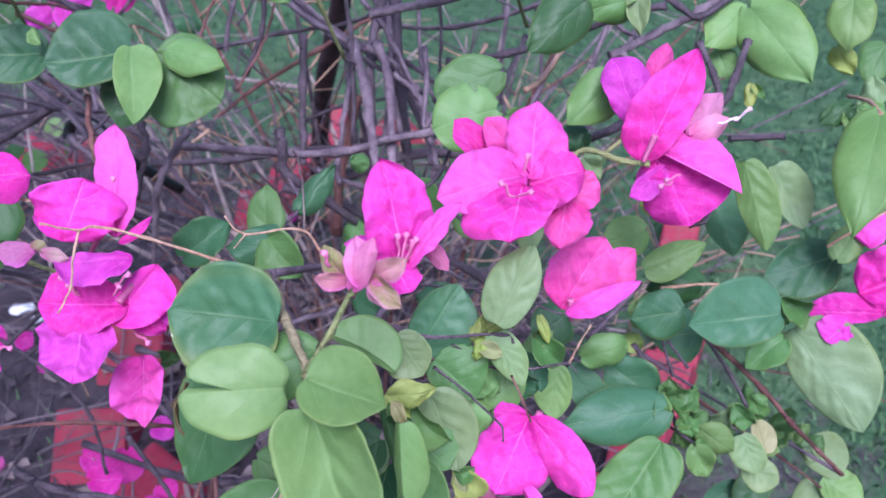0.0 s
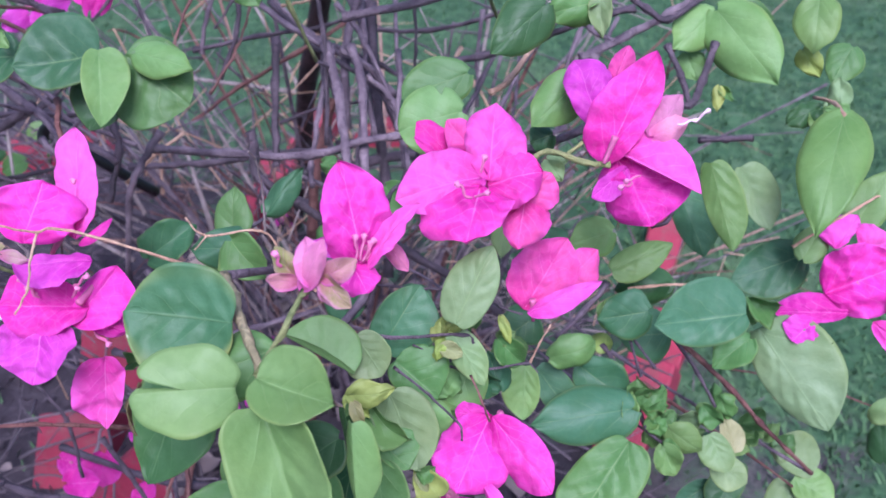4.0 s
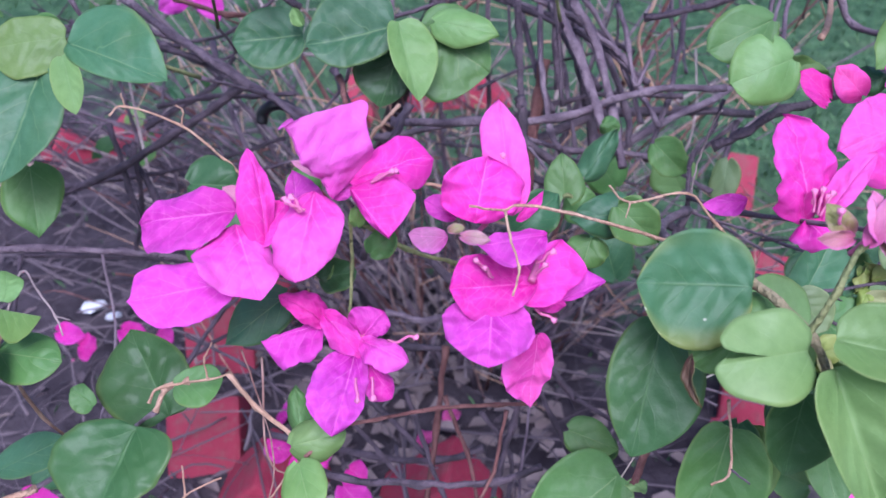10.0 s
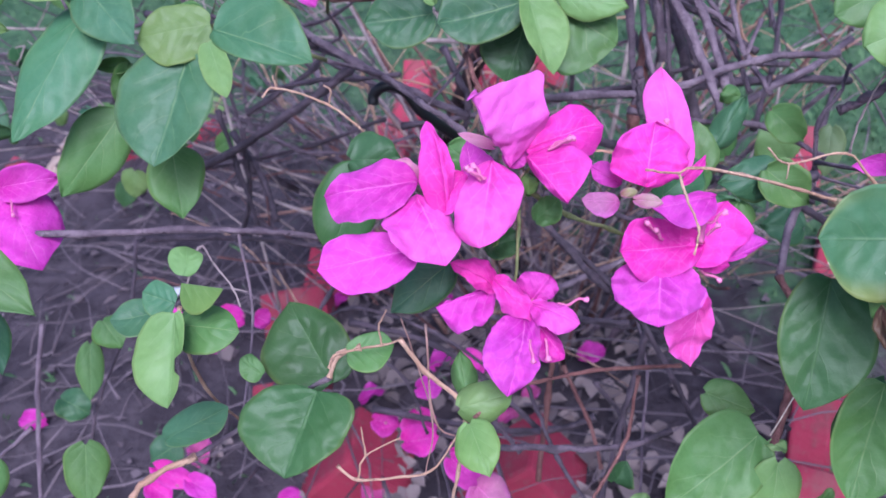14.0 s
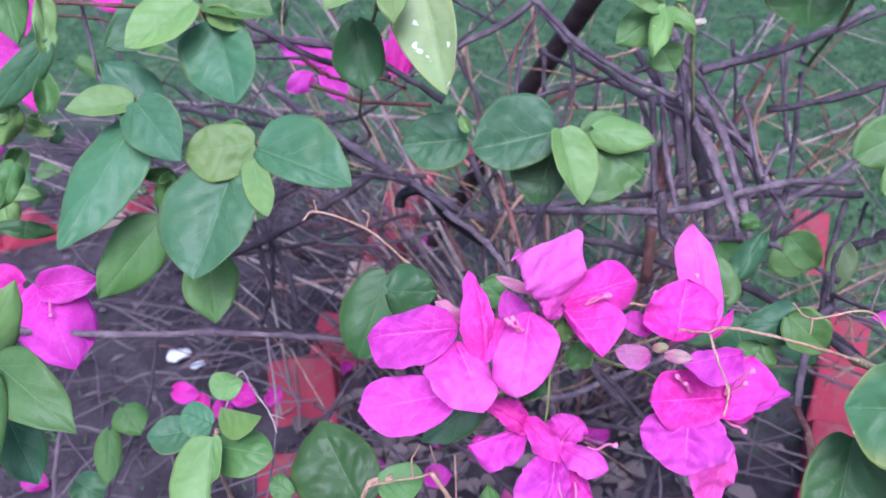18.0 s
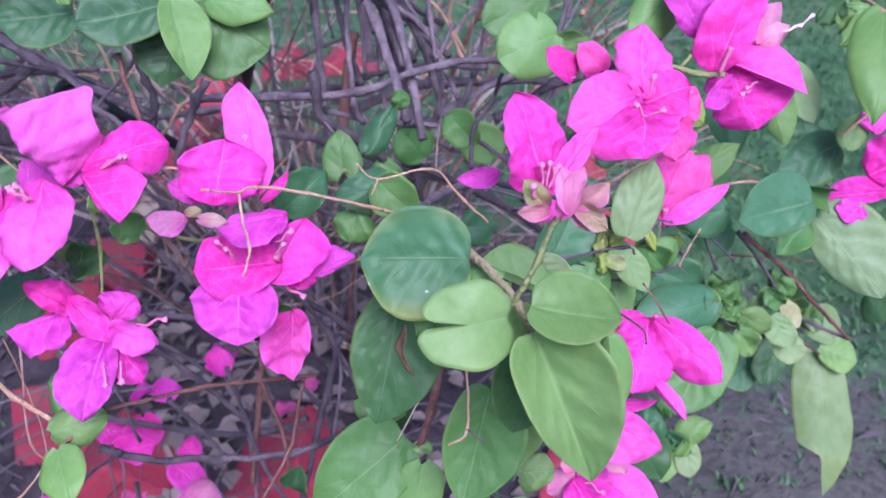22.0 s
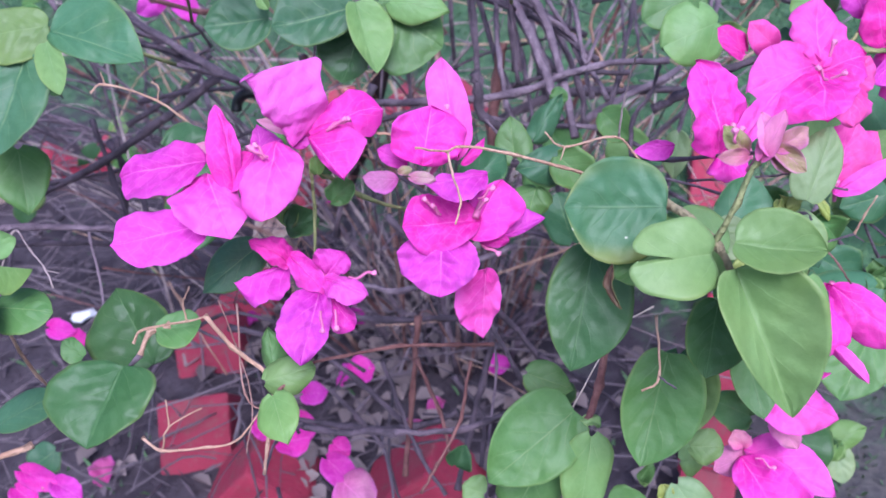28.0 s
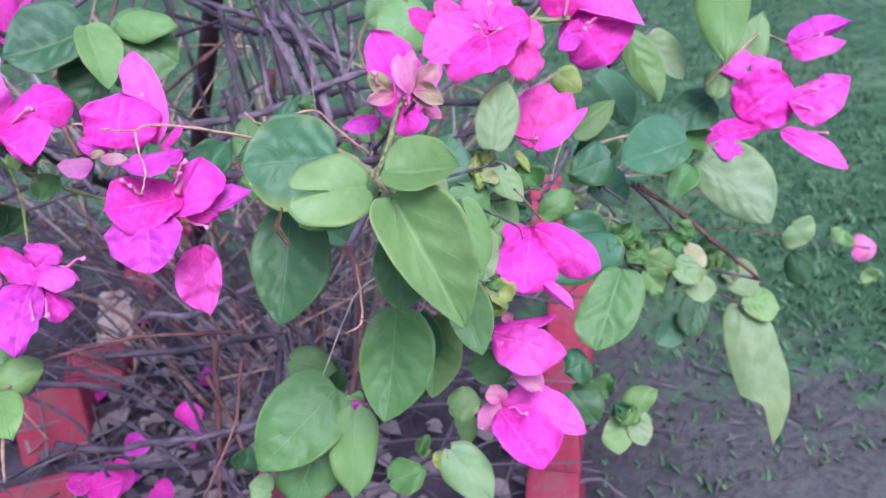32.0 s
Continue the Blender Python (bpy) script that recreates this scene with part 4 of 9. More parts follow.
petal((-0.1956, 0.2339, 0.5436), (-0.1885, 0.2144, 0.5293), (-0.2070, 0.2220, 0.5358), (-0.1836, 0.2246, 0.5341), "P", 0.08, 0.1, 0)
petal((-0.1966, 0.2251, 0.5286), (-0.2294, 0.2251, 0.5228), (-0.2204, 0.2306, 0.5316), (-0.2132, 0.2165, 0.5183), "V", 0.06, 0.08, 0.1)
petal((-0.1867, 0.2290, 0.5368), (-0.1894, 0.2455, 0.5630), (-0.1937, 0.2336, 0.5504), (-0.1846, 0.2392, 0.5487), "m", 0.1, 0.2, 0.7)
petal((-0.1801, 0.2397, 0.5461), (-0.1904, 0.2285, 0.5358), (-0.1872, 0.2391, 0.5447), (-0.1806, 0.2315, 0.5409), "m", 0.06, 0.1, 0.1)
petal((-0.1709, 0.2376, 0.5507), (-0.1778, 0.2168, 0.5318), (-0.1851, 0.2240, 0.5384), (-0.1626, 0.2275, 0.5433), "P", 0.1, 0.12, 0)
petal((-0.1772, 0.2385, 0.5412), (-0.1779, 0.2501, 0.5509), (-0.1808, 0.2452, 0.5454), (-0.1689, 0.2436, 0.5453), "v", 0.05, 0.08, 0.6)
bract((-0.1952, 0.2501, 0.5382), (-0.2023, 0.2555, 0.5446), 0.0059, (0.3087, -0.5292, 0.7903), "k", .1)
floret((-0.1751, 0.2304, 0.5476), (-0.1791, 0.2317, 0.5519))
floret((-0.1735, 0.2307, 0.5481), (-0.1772, 0.2318, 0.5523))
floret((-0.1743, 0.2297, 0.5484), (-0.1781, 0.2303, 0.5518))
flower((-0.1567, 0.2427, 0.5491), (-0.1506, 0.2420, 0.5522))
petal((-0.1655, 0.2358, 0.5483), (-0.1758, 0.2355, 0.5760), (-0.1654, 0.2476, 0.5571), (-0.1527, 0.2413, 0.5664), "L", 0.12, 0.1, 0, 0.8)
petal((-0.1601, 0.2387, 0.5527), (-0.1337, 0.2437, 0.5575), (-0.1417, 0.2498, 0.5606), (-0.1420, 0.2361, 0.5514), "h", 0.06, 0.14, 0.3)
petal((-0.1598, 0.2366, 0.5515), (-0.1494, 0.2223, 0.5418), (-0.1565, 0.2307, 0.5448), (-0.1406, 0.2317, 0.5504), "m", 0.08, 0.12, 0.5)
petal((-0.1657, 0.2376, 0.5474), (-0.1607, 0.2421, 0.5523), (-0.1659, 0.2414, 0.5528), (-0.1574, 0.2402, 0.5497), "v", 0.05, 0.08, 0.4)
floret((-0.1533, 0.2355, 0.5532), (-0.1467, 0.2342, 0.5572))
floret((-0.1523, 0.2358, 0.5538), (-0.1457, 0.2351, 0.5567))
bract((-0.1687, 0.2595, 0.5435), (-0.1803, 0.2637, 0.5478), 0.0037, (-0.0712, -0.8045, 0.5897), "k", .05)
leaf((-0.1595, 0.2416, 0.5342), (-0.1584, 0.2458, 0.5398), 0.0059, (0.0868, -0.8084, 0.5822), "ovate", "Y", .3)
leaf((-0.1530, 0.2421, 0.5355), (-0.1515, 0.2462, 0.5411), 0.0030, (0.0669, -0.8121, 0.5797), "ovate", "y", .2)
flower((-0.1635, 0.2305, 0.4991), (-0.1594, 0.2273, 0.4986))
petal((-0.1713, 0.2288, 0.5047), (-0.1868, 0.2349, 0.5146), (-0.1813, 0.2288, 0.5077), (-0.1754, 0.2366, 0.5122), "h", 0.08, 0.25, 0.4, 1.9)
petal((-0.1729, 0.2315, 0.5050), (-0.1937, 0.2277, 0.5004), (-0.1868, 0.2308, 0.5017), (-0.1858, 0.2199, 0.4948), "v", 0.08, 0.12, 0.4, 1.9)
petal((-0.1630, 0.2229, 0.4987), (-0.1726, 0.2026, 0.4804), (-0.1795, 0.2146, 0.4925), (-0.1620, 0.2122, 0.4864), "V", 0.1, 0.16, 0.3, 1.9)
petal((-0.1609, 0.2284, 0.4992), (-0.1534, 0.2336, 0.5052), (-0.1669, 0.2327, 0.5034), (-0.1521, 0.2293, 0.5009), "v", 0.08, 0.22, 0.1, 1.9)
petal((-0.1620, 0.2243, 0.5020), (-0.1467, 0.2151, 0.4982), (-0.1506, 0.2213, 0.5017), (-0.1569, 0.2151, 0.4959), "P", 0.12, 0.25, 0.1, 1.9)
petal((-0.1614, 0.2244, 0.4952), (-0.1524, 0.2132, 0.4847), (-0.1597, 0.2140, 0.4837), (-0.1536, 0.2194, 0.4900), "h", 0.08, 0.16, 0.3, 1.9)
petal((-0.1737, 0.2317, 0.5088), (-0.1617, 0.2206, 0.4967), (-0.1709, 0.2234, 0.5021), (-0.1627, 0.2284, 0.5027), "m", 0.08, 0.2, 0.6, 1.9)
floret((-0.1637, 0.2142, 0.4943), (-0.1635, 0.2086, 0.4899))
floret((-0.1585, 0.2139, 0.4943), (-0.1586, 0.2084, 0.4901))
floret((-0.1527, 0.2235, 0.5010), (-0.1436, 0.2216, 0.5026))
flower((-0.1167, 0.2453, 0.5302), (-0.1146, 0.2449, 0.5332))
petal((-0.1223, 0.2339, 0.5367), (-0.1165, 0.2456, 0.5538), (-0.1324, 0.2419, 0.5443), (-0.1050, 0.2420, 0.5439), "m", 0.06, 0.08, 0)
petal((-0.1088, 0.2423, 0.5330), (-0.1099, 0.2681, 0.5608), (-0.1174, 0.2587, 0.5516), (-0.1023, 0.2512, 0.5451), "L", 0.06, 0.14, 0)
petal((-0.1080, 0.2409, 0.5317), (-0.0976, 0.2477, 0.5384), (-0.1045, 0.2443, 0.5349), (-0.1015, 0.2439, 0.5327), "h", 0.06, 0.1, 0.6)
petal((-0.1272, 0.2444, 0.5325), (-0.1372, 0.2491, 0.5370), (-0.1341, 0.2449, 0.5328), (-0.1308, 0.2497, 0.5382), "v", 0.06, 0.1, 0.3)
petal((-0.1309, 0.2310, 0.5340), (-0.1431, 0.2330, 0.5346), (-0.1371, 0.2343, 0.5367), (-0.1374, 0.2277, 0.5307), "w", 0.08, 0.14, 0.5)
floret((-0.1113, 0.2518, 0.5427), (-0.1105, 0.2540, 0.5488))
floret((-0.1127, 0.2548, 0.5399), (-0.1155, 0.2568, 0.5453))
floret((-0.1231, 0.2461, 0.5406), (-0.1260, 0.2486, 0.5466))
bract((-0.1307, 0.2296, 0.5379), (-0.1257, 0.2295, 0.5383), 0.0031, (-0.0611, -0.8191, 0.5704), "y", .1)
bract((-0.1267, 0.2280, 0.5362), (-0.1181, 0.2263, 0.5349), 0.0042, (-0.0678, -0.8071, 0.5865), "c", .1)
flower((-0.1040, 0.2288, 0.5197), (-0.1055, 0.2256, 0.5186))
petal((-0.0999, 0.2311, 0.5319), (-0.1229, 0.2268, 0.5318), (-0.1135, 0.2192, 0.5265), (-0.1107, 0.2327, 0.5337), "V", 0.08, 0.14, 0.4)
petal((-0.1088, 0.2241, 0.5109), (-0.0946, 0.2376, 0.5256), (-0.1076, 0.2305, 0.5203), (-0.0890, 0.2311, 0.5148), "m", 0.08, 0.12, 0)
petal((-0.1032, 0.2276, 0.5162), (-0.1317, 0.2273, 0.5164), (-0.1217, 0.2189, 0.5100), (-0.1238, 0.2336, 0.5240), "h", 0.08, 0.12, 0)
petal((-0.1180, 0.2278, 0.5124), (-0.1210, 0.2124, 0.4953), (-0.1340, 0.2229, 0.5082), (-0.1061, 0.2203, 0.5038), "V", 0.1, 0.1, 0.1)
petal((-0.1024, 0.2276, 0.4952), (-0.1062, 0.2249, 0.4665), (-0.1158, 0.2265, 0.4826), (-0.0979, 0.2290, 0.4833), "P", 0.06, 0.1, 0.4)
petal((-0.0959, 0.2293, 0.5067), (-0.0792, 0.2353, 0.5089), (-0.0878, 0.2366, 0.5139), (-0.0877, 0.2312, 0.5062), "v", 0.06, 0.12, 0.8)
petal((-0.1055, 0.2294, 0.5099), (-0.0930, 0.2275, 0.5059), (-0.1004, 0.2259, 0.5051), (-0.0976, 0.2313, 0.5112), "h", 0.06, 0.1, 0.3)
floret((-0.1045, 0.2242, 0.5269), (-0.0993, 0.2231, 0.5309))
floret((-0.1049, 0.2219, 0.5238), (-0.1021, 0.2209, 0.5277))
floret((-0.1182, 0.2264, 0.5217), (-0.1227, 0.2271, 0.5272))
floret((-0.1177, 0.2259, 0.5211), (-0.1201, 0.2254, 0.5252))
floret((-0.1038, 0.2281, 0.5055), (-0.0982, 0.2237, 0.5034))
flower((-0.0129, 0.2373, 0.5275), (-0.0115, 0.2385, 0.5334))
petal((-0.0131, 0.2350, 0.5255), (-0.0195, 0.2474, 0.5597), (-0.0252, 0.2357, 0.5396), (-0.0047, 0.2470, 0.5442), "m", 0.1, 0.24, 0.45, 1.3)
petal((-0.0112, 0.2298, 0.5287), (0.0050, 0.2375, 0.5498), (-0.0052, 0.2393, 0.5398), (0.0006, 0.2312, 0.5400), "P", 0.05, 0.2, 0.2)
petal((-0.0160, 0.2316, 0.5296), (-0.0104, 0.2224, 0.5244), (-0.0215, 0.2267, 0.5256), (-0.0074, 0.2287, 0.5287), "m", 0.12, 0.2, 0.2)
bract((-0.0054, 0.2471, 0.5281), (0.0019, 0.2420, 0.5200), 0.0058, (0.0083, -0.8447, 0.5352), "k", .1)
petal((-0.0191, 0.2679, 0.5156), (-0.0366, 0.2665, 0.5157), (-0.0263, 0.2692, 0.5179), (-0.0264, 0.2639, 0.5115), "v", 0.05, 0.1, 0.6)
floret((-0.0144, 0.2310, 0.5326), (-0.0144, 0.2329, 0.5392))
floret((-0.0131, 0.2305, 0.5319), (-0.0117, 0.2331, 0.5395))
floret((-0.0124, 0.2303, 0.5316), (-0.0087, 0.2323, 0.5382))
floret((-0.0113, 0.2314, 0.5313), (-0.0097, 0.2328, 0.5371))
flower((0.0301, 0.2677, 0.5423), (0.0289, 0.2644, 0.5407))
petal((0.0294, 0.2551, 0.5478), (0.0319, 0.2728, 0.5680), (0.0219, 0.2677, 0.5636), (0.0429, 0.2636, 0.5574), "P", 0.06, 0.12, 0.1)
petal((0.0287, 0.2554, 0.5502), (-0.0021, 0.2457, 0.5459), (0.0120, 0.2449, 0.5410), (0.0128, 0.2608, 0.5566), "P", 0.08, 0.12, 0.3)
petal((0.0264, 0.2509, 0.5486), (0.0209, 0.2310, 0.5361), (0.0061, 0.2409, 0.5423), (0.0365, 0.2449, 0.5431), "m", 0.1, 0.1, 0.4)
petal((0.0288, 0.2545, 0.5468), (0.0479, 0.2571, 0.5510), (0.0389, 0.2477, 0.5418), (0.0380, 0.2650, 0.5576), "m", 0.08, 0.12, 0.1)
petal((0.0422, 0.2561, 0.5401), (0.0387, 0.2450, 0.5266), (0.0348, 0.2509, 0.5356), (0.0526, 0.2541, 0.5352), "r", 0.08, 0.12, 0.4)
petal((0.0404, 0.2556, 0.5375), (0.0513, 0.2629, 0.5470), (0.0434, 0.2629, 0.5471), (0.0536, 0.2573, 0.5384), "r", 0.06, 0.1, 0.2)
bract((0.0143, 0.2879, 0.5444), (0.0042, 0.2934, 0.5533), 0.0103, (0.1677, -0.7395, 0.6520), "h", .1)
bract((0.0244, 0.2842, 0.5461), (0.0157, 0.2902, 0.5556), 0.0112, (-0.1055, -0.8839, 0.4556), "r", .1)
bract((0.0117, 0.2846, 0.5430), (0.0033, 0.2887, 0.5495), 0.0033, (-0.0717, -0.8844, 0.4612), "h", .1)
floret((0.0260, 0.2447, 0.5565), (0.0271, 0.2456, 0.5613))
floret((0.0230, 0.2377, 0.5509), (0.0183, 0.2373, 0.5559))
floret((0.0239, 0.2379, 0.5512), (0.0275, 0.2358, 0.5536))
floret((0.0400, 0.2611, 0.5317), (0.0442, 0.2608, 0.5368))
floret((0.0400, 0.2609, 0.5313), (0.0422, 0.2589, 0.5338))
flower((0.0763, 0.2861, 0.5453), (0.0779, 0.2867, 0.5500))
petal((0.0756, 0.2914, 0.5361), (0.0947, 0.3088, 0.5742), (0.0693, 0.3009, 0.5526), (0.0955, 0.2981, 0.5576), "m", 0.08, 0.12, 0.5)
petal((0.0759, 0.3070, 0.5454), (0.0669, 0.3227, 0.5680), (0.0630, 0.3145, 0.5571), (0.0812, 0.3198, 0.5635), "v", 0.06, 0.1, 0.1)
petal((0.0822, 0.3202, 0.5569), (0.0886, 0.3289, 0.5704), (0.0813, 0.3254, 0.5649), (0.0917, 0.3253, 0.5649), "r", 0.05, 0.08, 0.4)
petal((0.0797, 0.2936, 0.5412), (0.1109, 0.2790, 0.5298), (0.0943, 0.2872, 0.5351), (0.1001, 0.2926, 0.5472), "P", 0.08, 0.16, 0.7)
petal((0.0815, 0.2970, 0.5373), (0.0951, 0.2821, 0.5141), (0.0771, 0.2877, 0.5229), (0.1078, 0.2919, 0.5276), "h", 0.08, 0.12, 0.2)
petal((0.0853, 0.2928, 0.5345), (0.0718, 0.2880, 0.5232), (0.0809, 0.2862, 0.5241), (0.0766, 0.2925, 0.5303), "v", 0.06, 0.14, 0.3)
floret((0.0836, 0.2759, 0.5365), (0.0790, 0.2733, 0.5359))
floret((0.0867, 0.2772, 0.5386), (0.0811, 0.2745, 0.5379))
bract((0.0937, 0.2945, 0.5474), (0.1050, 0.3026, 0.5603), 0.0113, (0.1562, -0.8929, 0.4224), "k", .1)
bract((0.0937, 0.2922, 0.5475), (0.1068, 0.2958, 0.5532), 0.0093, (-0.0076, -0.8401, 0.5424), "k", .1)
floret((0.1010, 0.2900, 0.5534), (0.1070, 0.2891, 0.5554), True)
floret((0.1069, 0.2895, 0.5545), (0.1112, 0.2889, 0.5592), True)
flower((0.0480, 0.2597, 0.4917), (0.0477, 0.2597, 0.4955))
petal((0.0447, 0.2600, 0.4907), (0.0614, 0.2771, 0.5117), (0.0392, 0.2699, 0.5042), (0.0633, 0.2668, 0.4976), "r", 0.08, 0.1, 0.1)
petal((0.0455, 0.2569, 0.4914), (0.0726, 0.2574, 0.5053), (0.0588, 0.2600, 0.4999), (0.0596, 0.2535, 0.4935), "P", 0.06, 0.14, 0.6)
petal((0.0578, 0.2673, 0.4947), (0.0753, 0.2792, 0.5059), (0.0642, 0.2768, 0.5058), (0.0730, 0.2701, 0.4954), "r", 0.05, 0.1, 0.6)
flower((0.0337, 0.2268, 0.4655), (0.0345, 0.2269, 0.4694))
petal((0.0305, 0.2239, 0.4712), (0.0181, 0.2042, 0.4525), (0.0102, 0.2159, 0.4619), (0.0369, 0.2085, 0.4588), "m", 0.07, 0.08, 0)
petal((0.0310, 0.2219, 0.4720), (0.0514, 0.2014, 0.4559), (0.0378, 0.2063, 0.4553), (0.0481, 0.2136, 0.4679), "m", 0.08, 0.14, 0.2)
petal((0.0272, 0.2082, 0.4547), (0.0361, 0.1938, 0.4450), (0.0280, 0.2057, 0.4506), (0.0364, 0.2011, 0.4498), "P", 0.05, 0.1, 0.6)
petal((0.0307, 0.2249, 0.4690), (0.0183, 0.2274, 0.4687), (0.0224, 0.2300, 0.4708), (0.0208, 0.2229, 0.4659), "m", 0.03, 0.08, 0.5)
floret((0.0328, 0.2151, 0.4618), (0.0369, 0.2118, 0.4601))
flower((0.0111, 0.2258, 0.4159), (0.0128, 0.2230, 0.4157))
petal((0.0099, 0.2278, 0.4191), (0.0378, 0.2084, 0.4117), (0.0285, 0.2242, 0.4196), (0.0149, 0.2121, 0.4056), "P", 0.09, 0.12, 0.35)
petal((0.0095, 0.2310, 0.4203), (0.0400, 0.2231, 0.4219), (0.0252, 0.2292, 0.4231), (0.0235, 0.2231, 0.4200), "m", 0.05, 0.1, 0.4)
bract((0.0186, 0.2225, 0.4047), (0.0266, 0.2131, 0.3911), 0.0104, (-0.1663, -0.8535, 0.4939), "k", .1)
bract((0.0176, 0.2269, 0.4243), (0.0176, 0.2292, 0.4284), 0.0051, (-0.2361, -0.8442, 0.4812), "k", .1)
flower((0.0119, 0.2301, 0.3744), (0.0138, 0.2273, 0.3742))
petal((0.0090, 0.2261, 0.3767), (0.0203, 0.2006, 0.3567), (0.0037, 0.2161, 0.3674), (0.0334, 0.2082, 0.3665), "m", 0.08, 0.1, 0.25)
petal((0.0115, 0.2301, 0.3763), (0.0449, 0.2071, 0.3648), (0.0330, 0.2270, 0.3830), (0.0316, 0.2113, 0.3673), "P", 0.1, 0.14, 0.3)
bract((0.0145, 0.2294, 0.3741), (-0.0019, 0.2287, 0.3668), 0.0136, (-0.2478, -0.7395, 0.6259), "k", .1)
bract((0.0104, 0.2287, 0.3795), (0.0077, 0.2332, 0.3866), 0.0097, (-0.1476, -0.8542, 0.4986), "k", .1)
floret((0.0114, 0.2186, 0.3828), (0.0182, 0.2139, 0.3809))
flower((0.2040, 0.3232, 0.4573), (0.2067, 0.3221, 0.4605))
petal((0.1929, 0.3233, 0.4534), (0.2254, 0.3251, 0.4686), (0.1971, 0.3329, 0.4719), (0.2156, 0.3115, 0.4492), "m", 0.12, 0.2, 0)
petal((0.2096, 0.3331, 0.4707), (0.2238, 0.3345, 0.4763), (0.2091, 0.3402, 0.4809), (0.2246, 0.3294, 0.4698), "P", 0.05, 0.1, 0.1)
petal((0.2194, 0.3182, 0.4584), (0.2531, 0.3110, 0.4665), (0.2489, 0.3191, 0.4709), (0.2304, 0.3034, 0.4468), "P", 0.08, 0.2, 0.3)
petal((0.2129, 0.3122, 0.4454), (0.2390, 0.2875, 0.4241), (0.2201, 0.3010, 0.4325), (0.2357, 0.2984, 0.4379), "P", 0.08, 0.14, 0.5)
petal((0.2028, 0.3157, 0.4478), (0.1691, 0.3228, 0.4436), (0.1866, 0.3248, 0.4536), (0.1868, 0.3159, 0.4422), "h", 0.08, 0.16, 0.5)
petal((0.1871, 0.3149, 0.4446), (0.1763, 0.3098, 0.4358), (0.1737, 0.3166, 0.4428), (0.1892, 0.3091, 0.4373), "V", 0.08, 0.14, 0.1)
petal((0.1976, 0.3338, 0.4715), (0.2083, 0.3417, 0.4853), (0.1910, 0.3406, 0.4789), (0.2071, 0.3381, 0.4785), "P", 0.06, 0.14, 0.4)
floret((0.2261, 0.3148, 0.4671), (0.2322, 0.3107, 0.4660))
floret((0.2183, 0.3129, 0.4610), (0.2270, 0.3070, 0.4569))
floret((0.2224, 0.3015, 0.4465), (0.2314, 0.2969, 0.4448))
flower((0.2424, 0.3478, 0.4818), (0.2463, 0.3455, 0.4833))
petal((0.2376, 0.3466, 0.4820), (0.2734, 0.3406, 0.4889), (0.2582, 0.3505, 0.4944), (0.2595, 0.3418, 0.4838), "V", 0.08, 0.16, 0.5)
petal((0.2380, 0.3461, 0.4813), (0.2697, 0.3352, 0.4821), (0.2543, 0.3429, 0.4838), (0.2454, 0.3363, 0.4730), "P", 0.08, 0.16, 0.4)
floret((0.2408, 0.3379, 0.4845), (0.2511, 0.3352, 0.4874))
flower((0.4162, 0.4642, 0.2371), (0.4197, 0.4614, 0.2376))
bract((0.4100, 0.4659, 0.2378), (0.4291, 0.4606, 0.2356), 0.0229, (-0.1809, -0.8551, 0.4858), "k", .1)
flower((-0.0234, 0.1880, 0.5504), (-0.0228, 0.1868, 0.5526))
bract((-0.0238, 0.1848, 0.5528), (-0.0176, 0.1876, 0.5664), 0.0062, (-0.1877, -0.9395, 0.2867), "k", .1)
bract((-0.0187, 0.1868, 0.5543), (-0.0093, 0.1878, 0.5595), 0.0063, (-0.1031, -0.9269, 0.3609), "q", .12)
bract((-0.0186, 0.1870, 0.5546), (-0.0110, 0.1817, 0.5480), 0.0059, (-0.2805, -0.8777, 0.3884), "y", .1)
bract((-0.0187, 0.1881, 0.5523), (-0.0144, 0.1840, 0.5468), 0.0049, (-0.2714, -0.8645, 0.4231), "y", .1)
bract((-0.0269, 0.1900, 0.5526), (-0.0323, 0.1950, 0.5594), 0.0060, (-0.2537, -0.8637, 0.4355), "y", .15)
bract((-0.0263, 0.1892, 0.5515), (-0.0350, 0.1909, 0.5512), 0.0049, (-0.1890, -0.9293, 0.3173), "q", .1)
bract((-0.0221, 0.1850, 0.5539), (-0.0230, 0.1913, 0.5646), 0.0072, (0.4790, -0.7397, 0.4728), "k", .1)
floret((-0.0302, 0.1902, 0.5559), (-0.0312, 0.1894, 0.5602))
flower((-0.3936, 0.3590, 0.4941), (-0.3901, 0.3565, 0.4938))
bract((-0.3943, 0.3577, 0.4958), (-0.3659, 0.3594, 0.4970), 0.0167, (0.0335, -0.8855, 0.4634), "v", .15)
bract((-0.3933, 0.3568, 0.4945), (-0.3789, 0.3345, 0.4618), 0.0318, (0.3520, -0.6928, 0.6294), "v", .1)
bract((-0.4053, 0.3616, 0.4948), (-0.4327, 0.3602, 0.4940), 0.0218, (0.0316, -0.8845, 0.4655), "m", .1)
floret((-0.3885, 0.3507, 0.4925), (-0.3872, 0.3449, 0.4874))
flower((-0.4216, 0.4651, 0.6029), (-0.4208, 0.4617, 0.6007))
bract((-0.4268, 0.4739, 0.6202), (-0.4104, 0.4778, 0.6279), 0.0191, (0.1760, -0.9762, 0.1263), "v", .08)
bract((-0.4178, 0.4701, 0.6126), (-0.4114, 0.4576, 0.5881), 0.0191, (0.3805, -0.7815, 0.4944), "m", .08)
bract((-0.4321, 0.4581, 0.5892), (-0.4241, 0.4463, 0.5660), 0.0255, (0.3904, -0.7599, 0.5198), "v", .08)
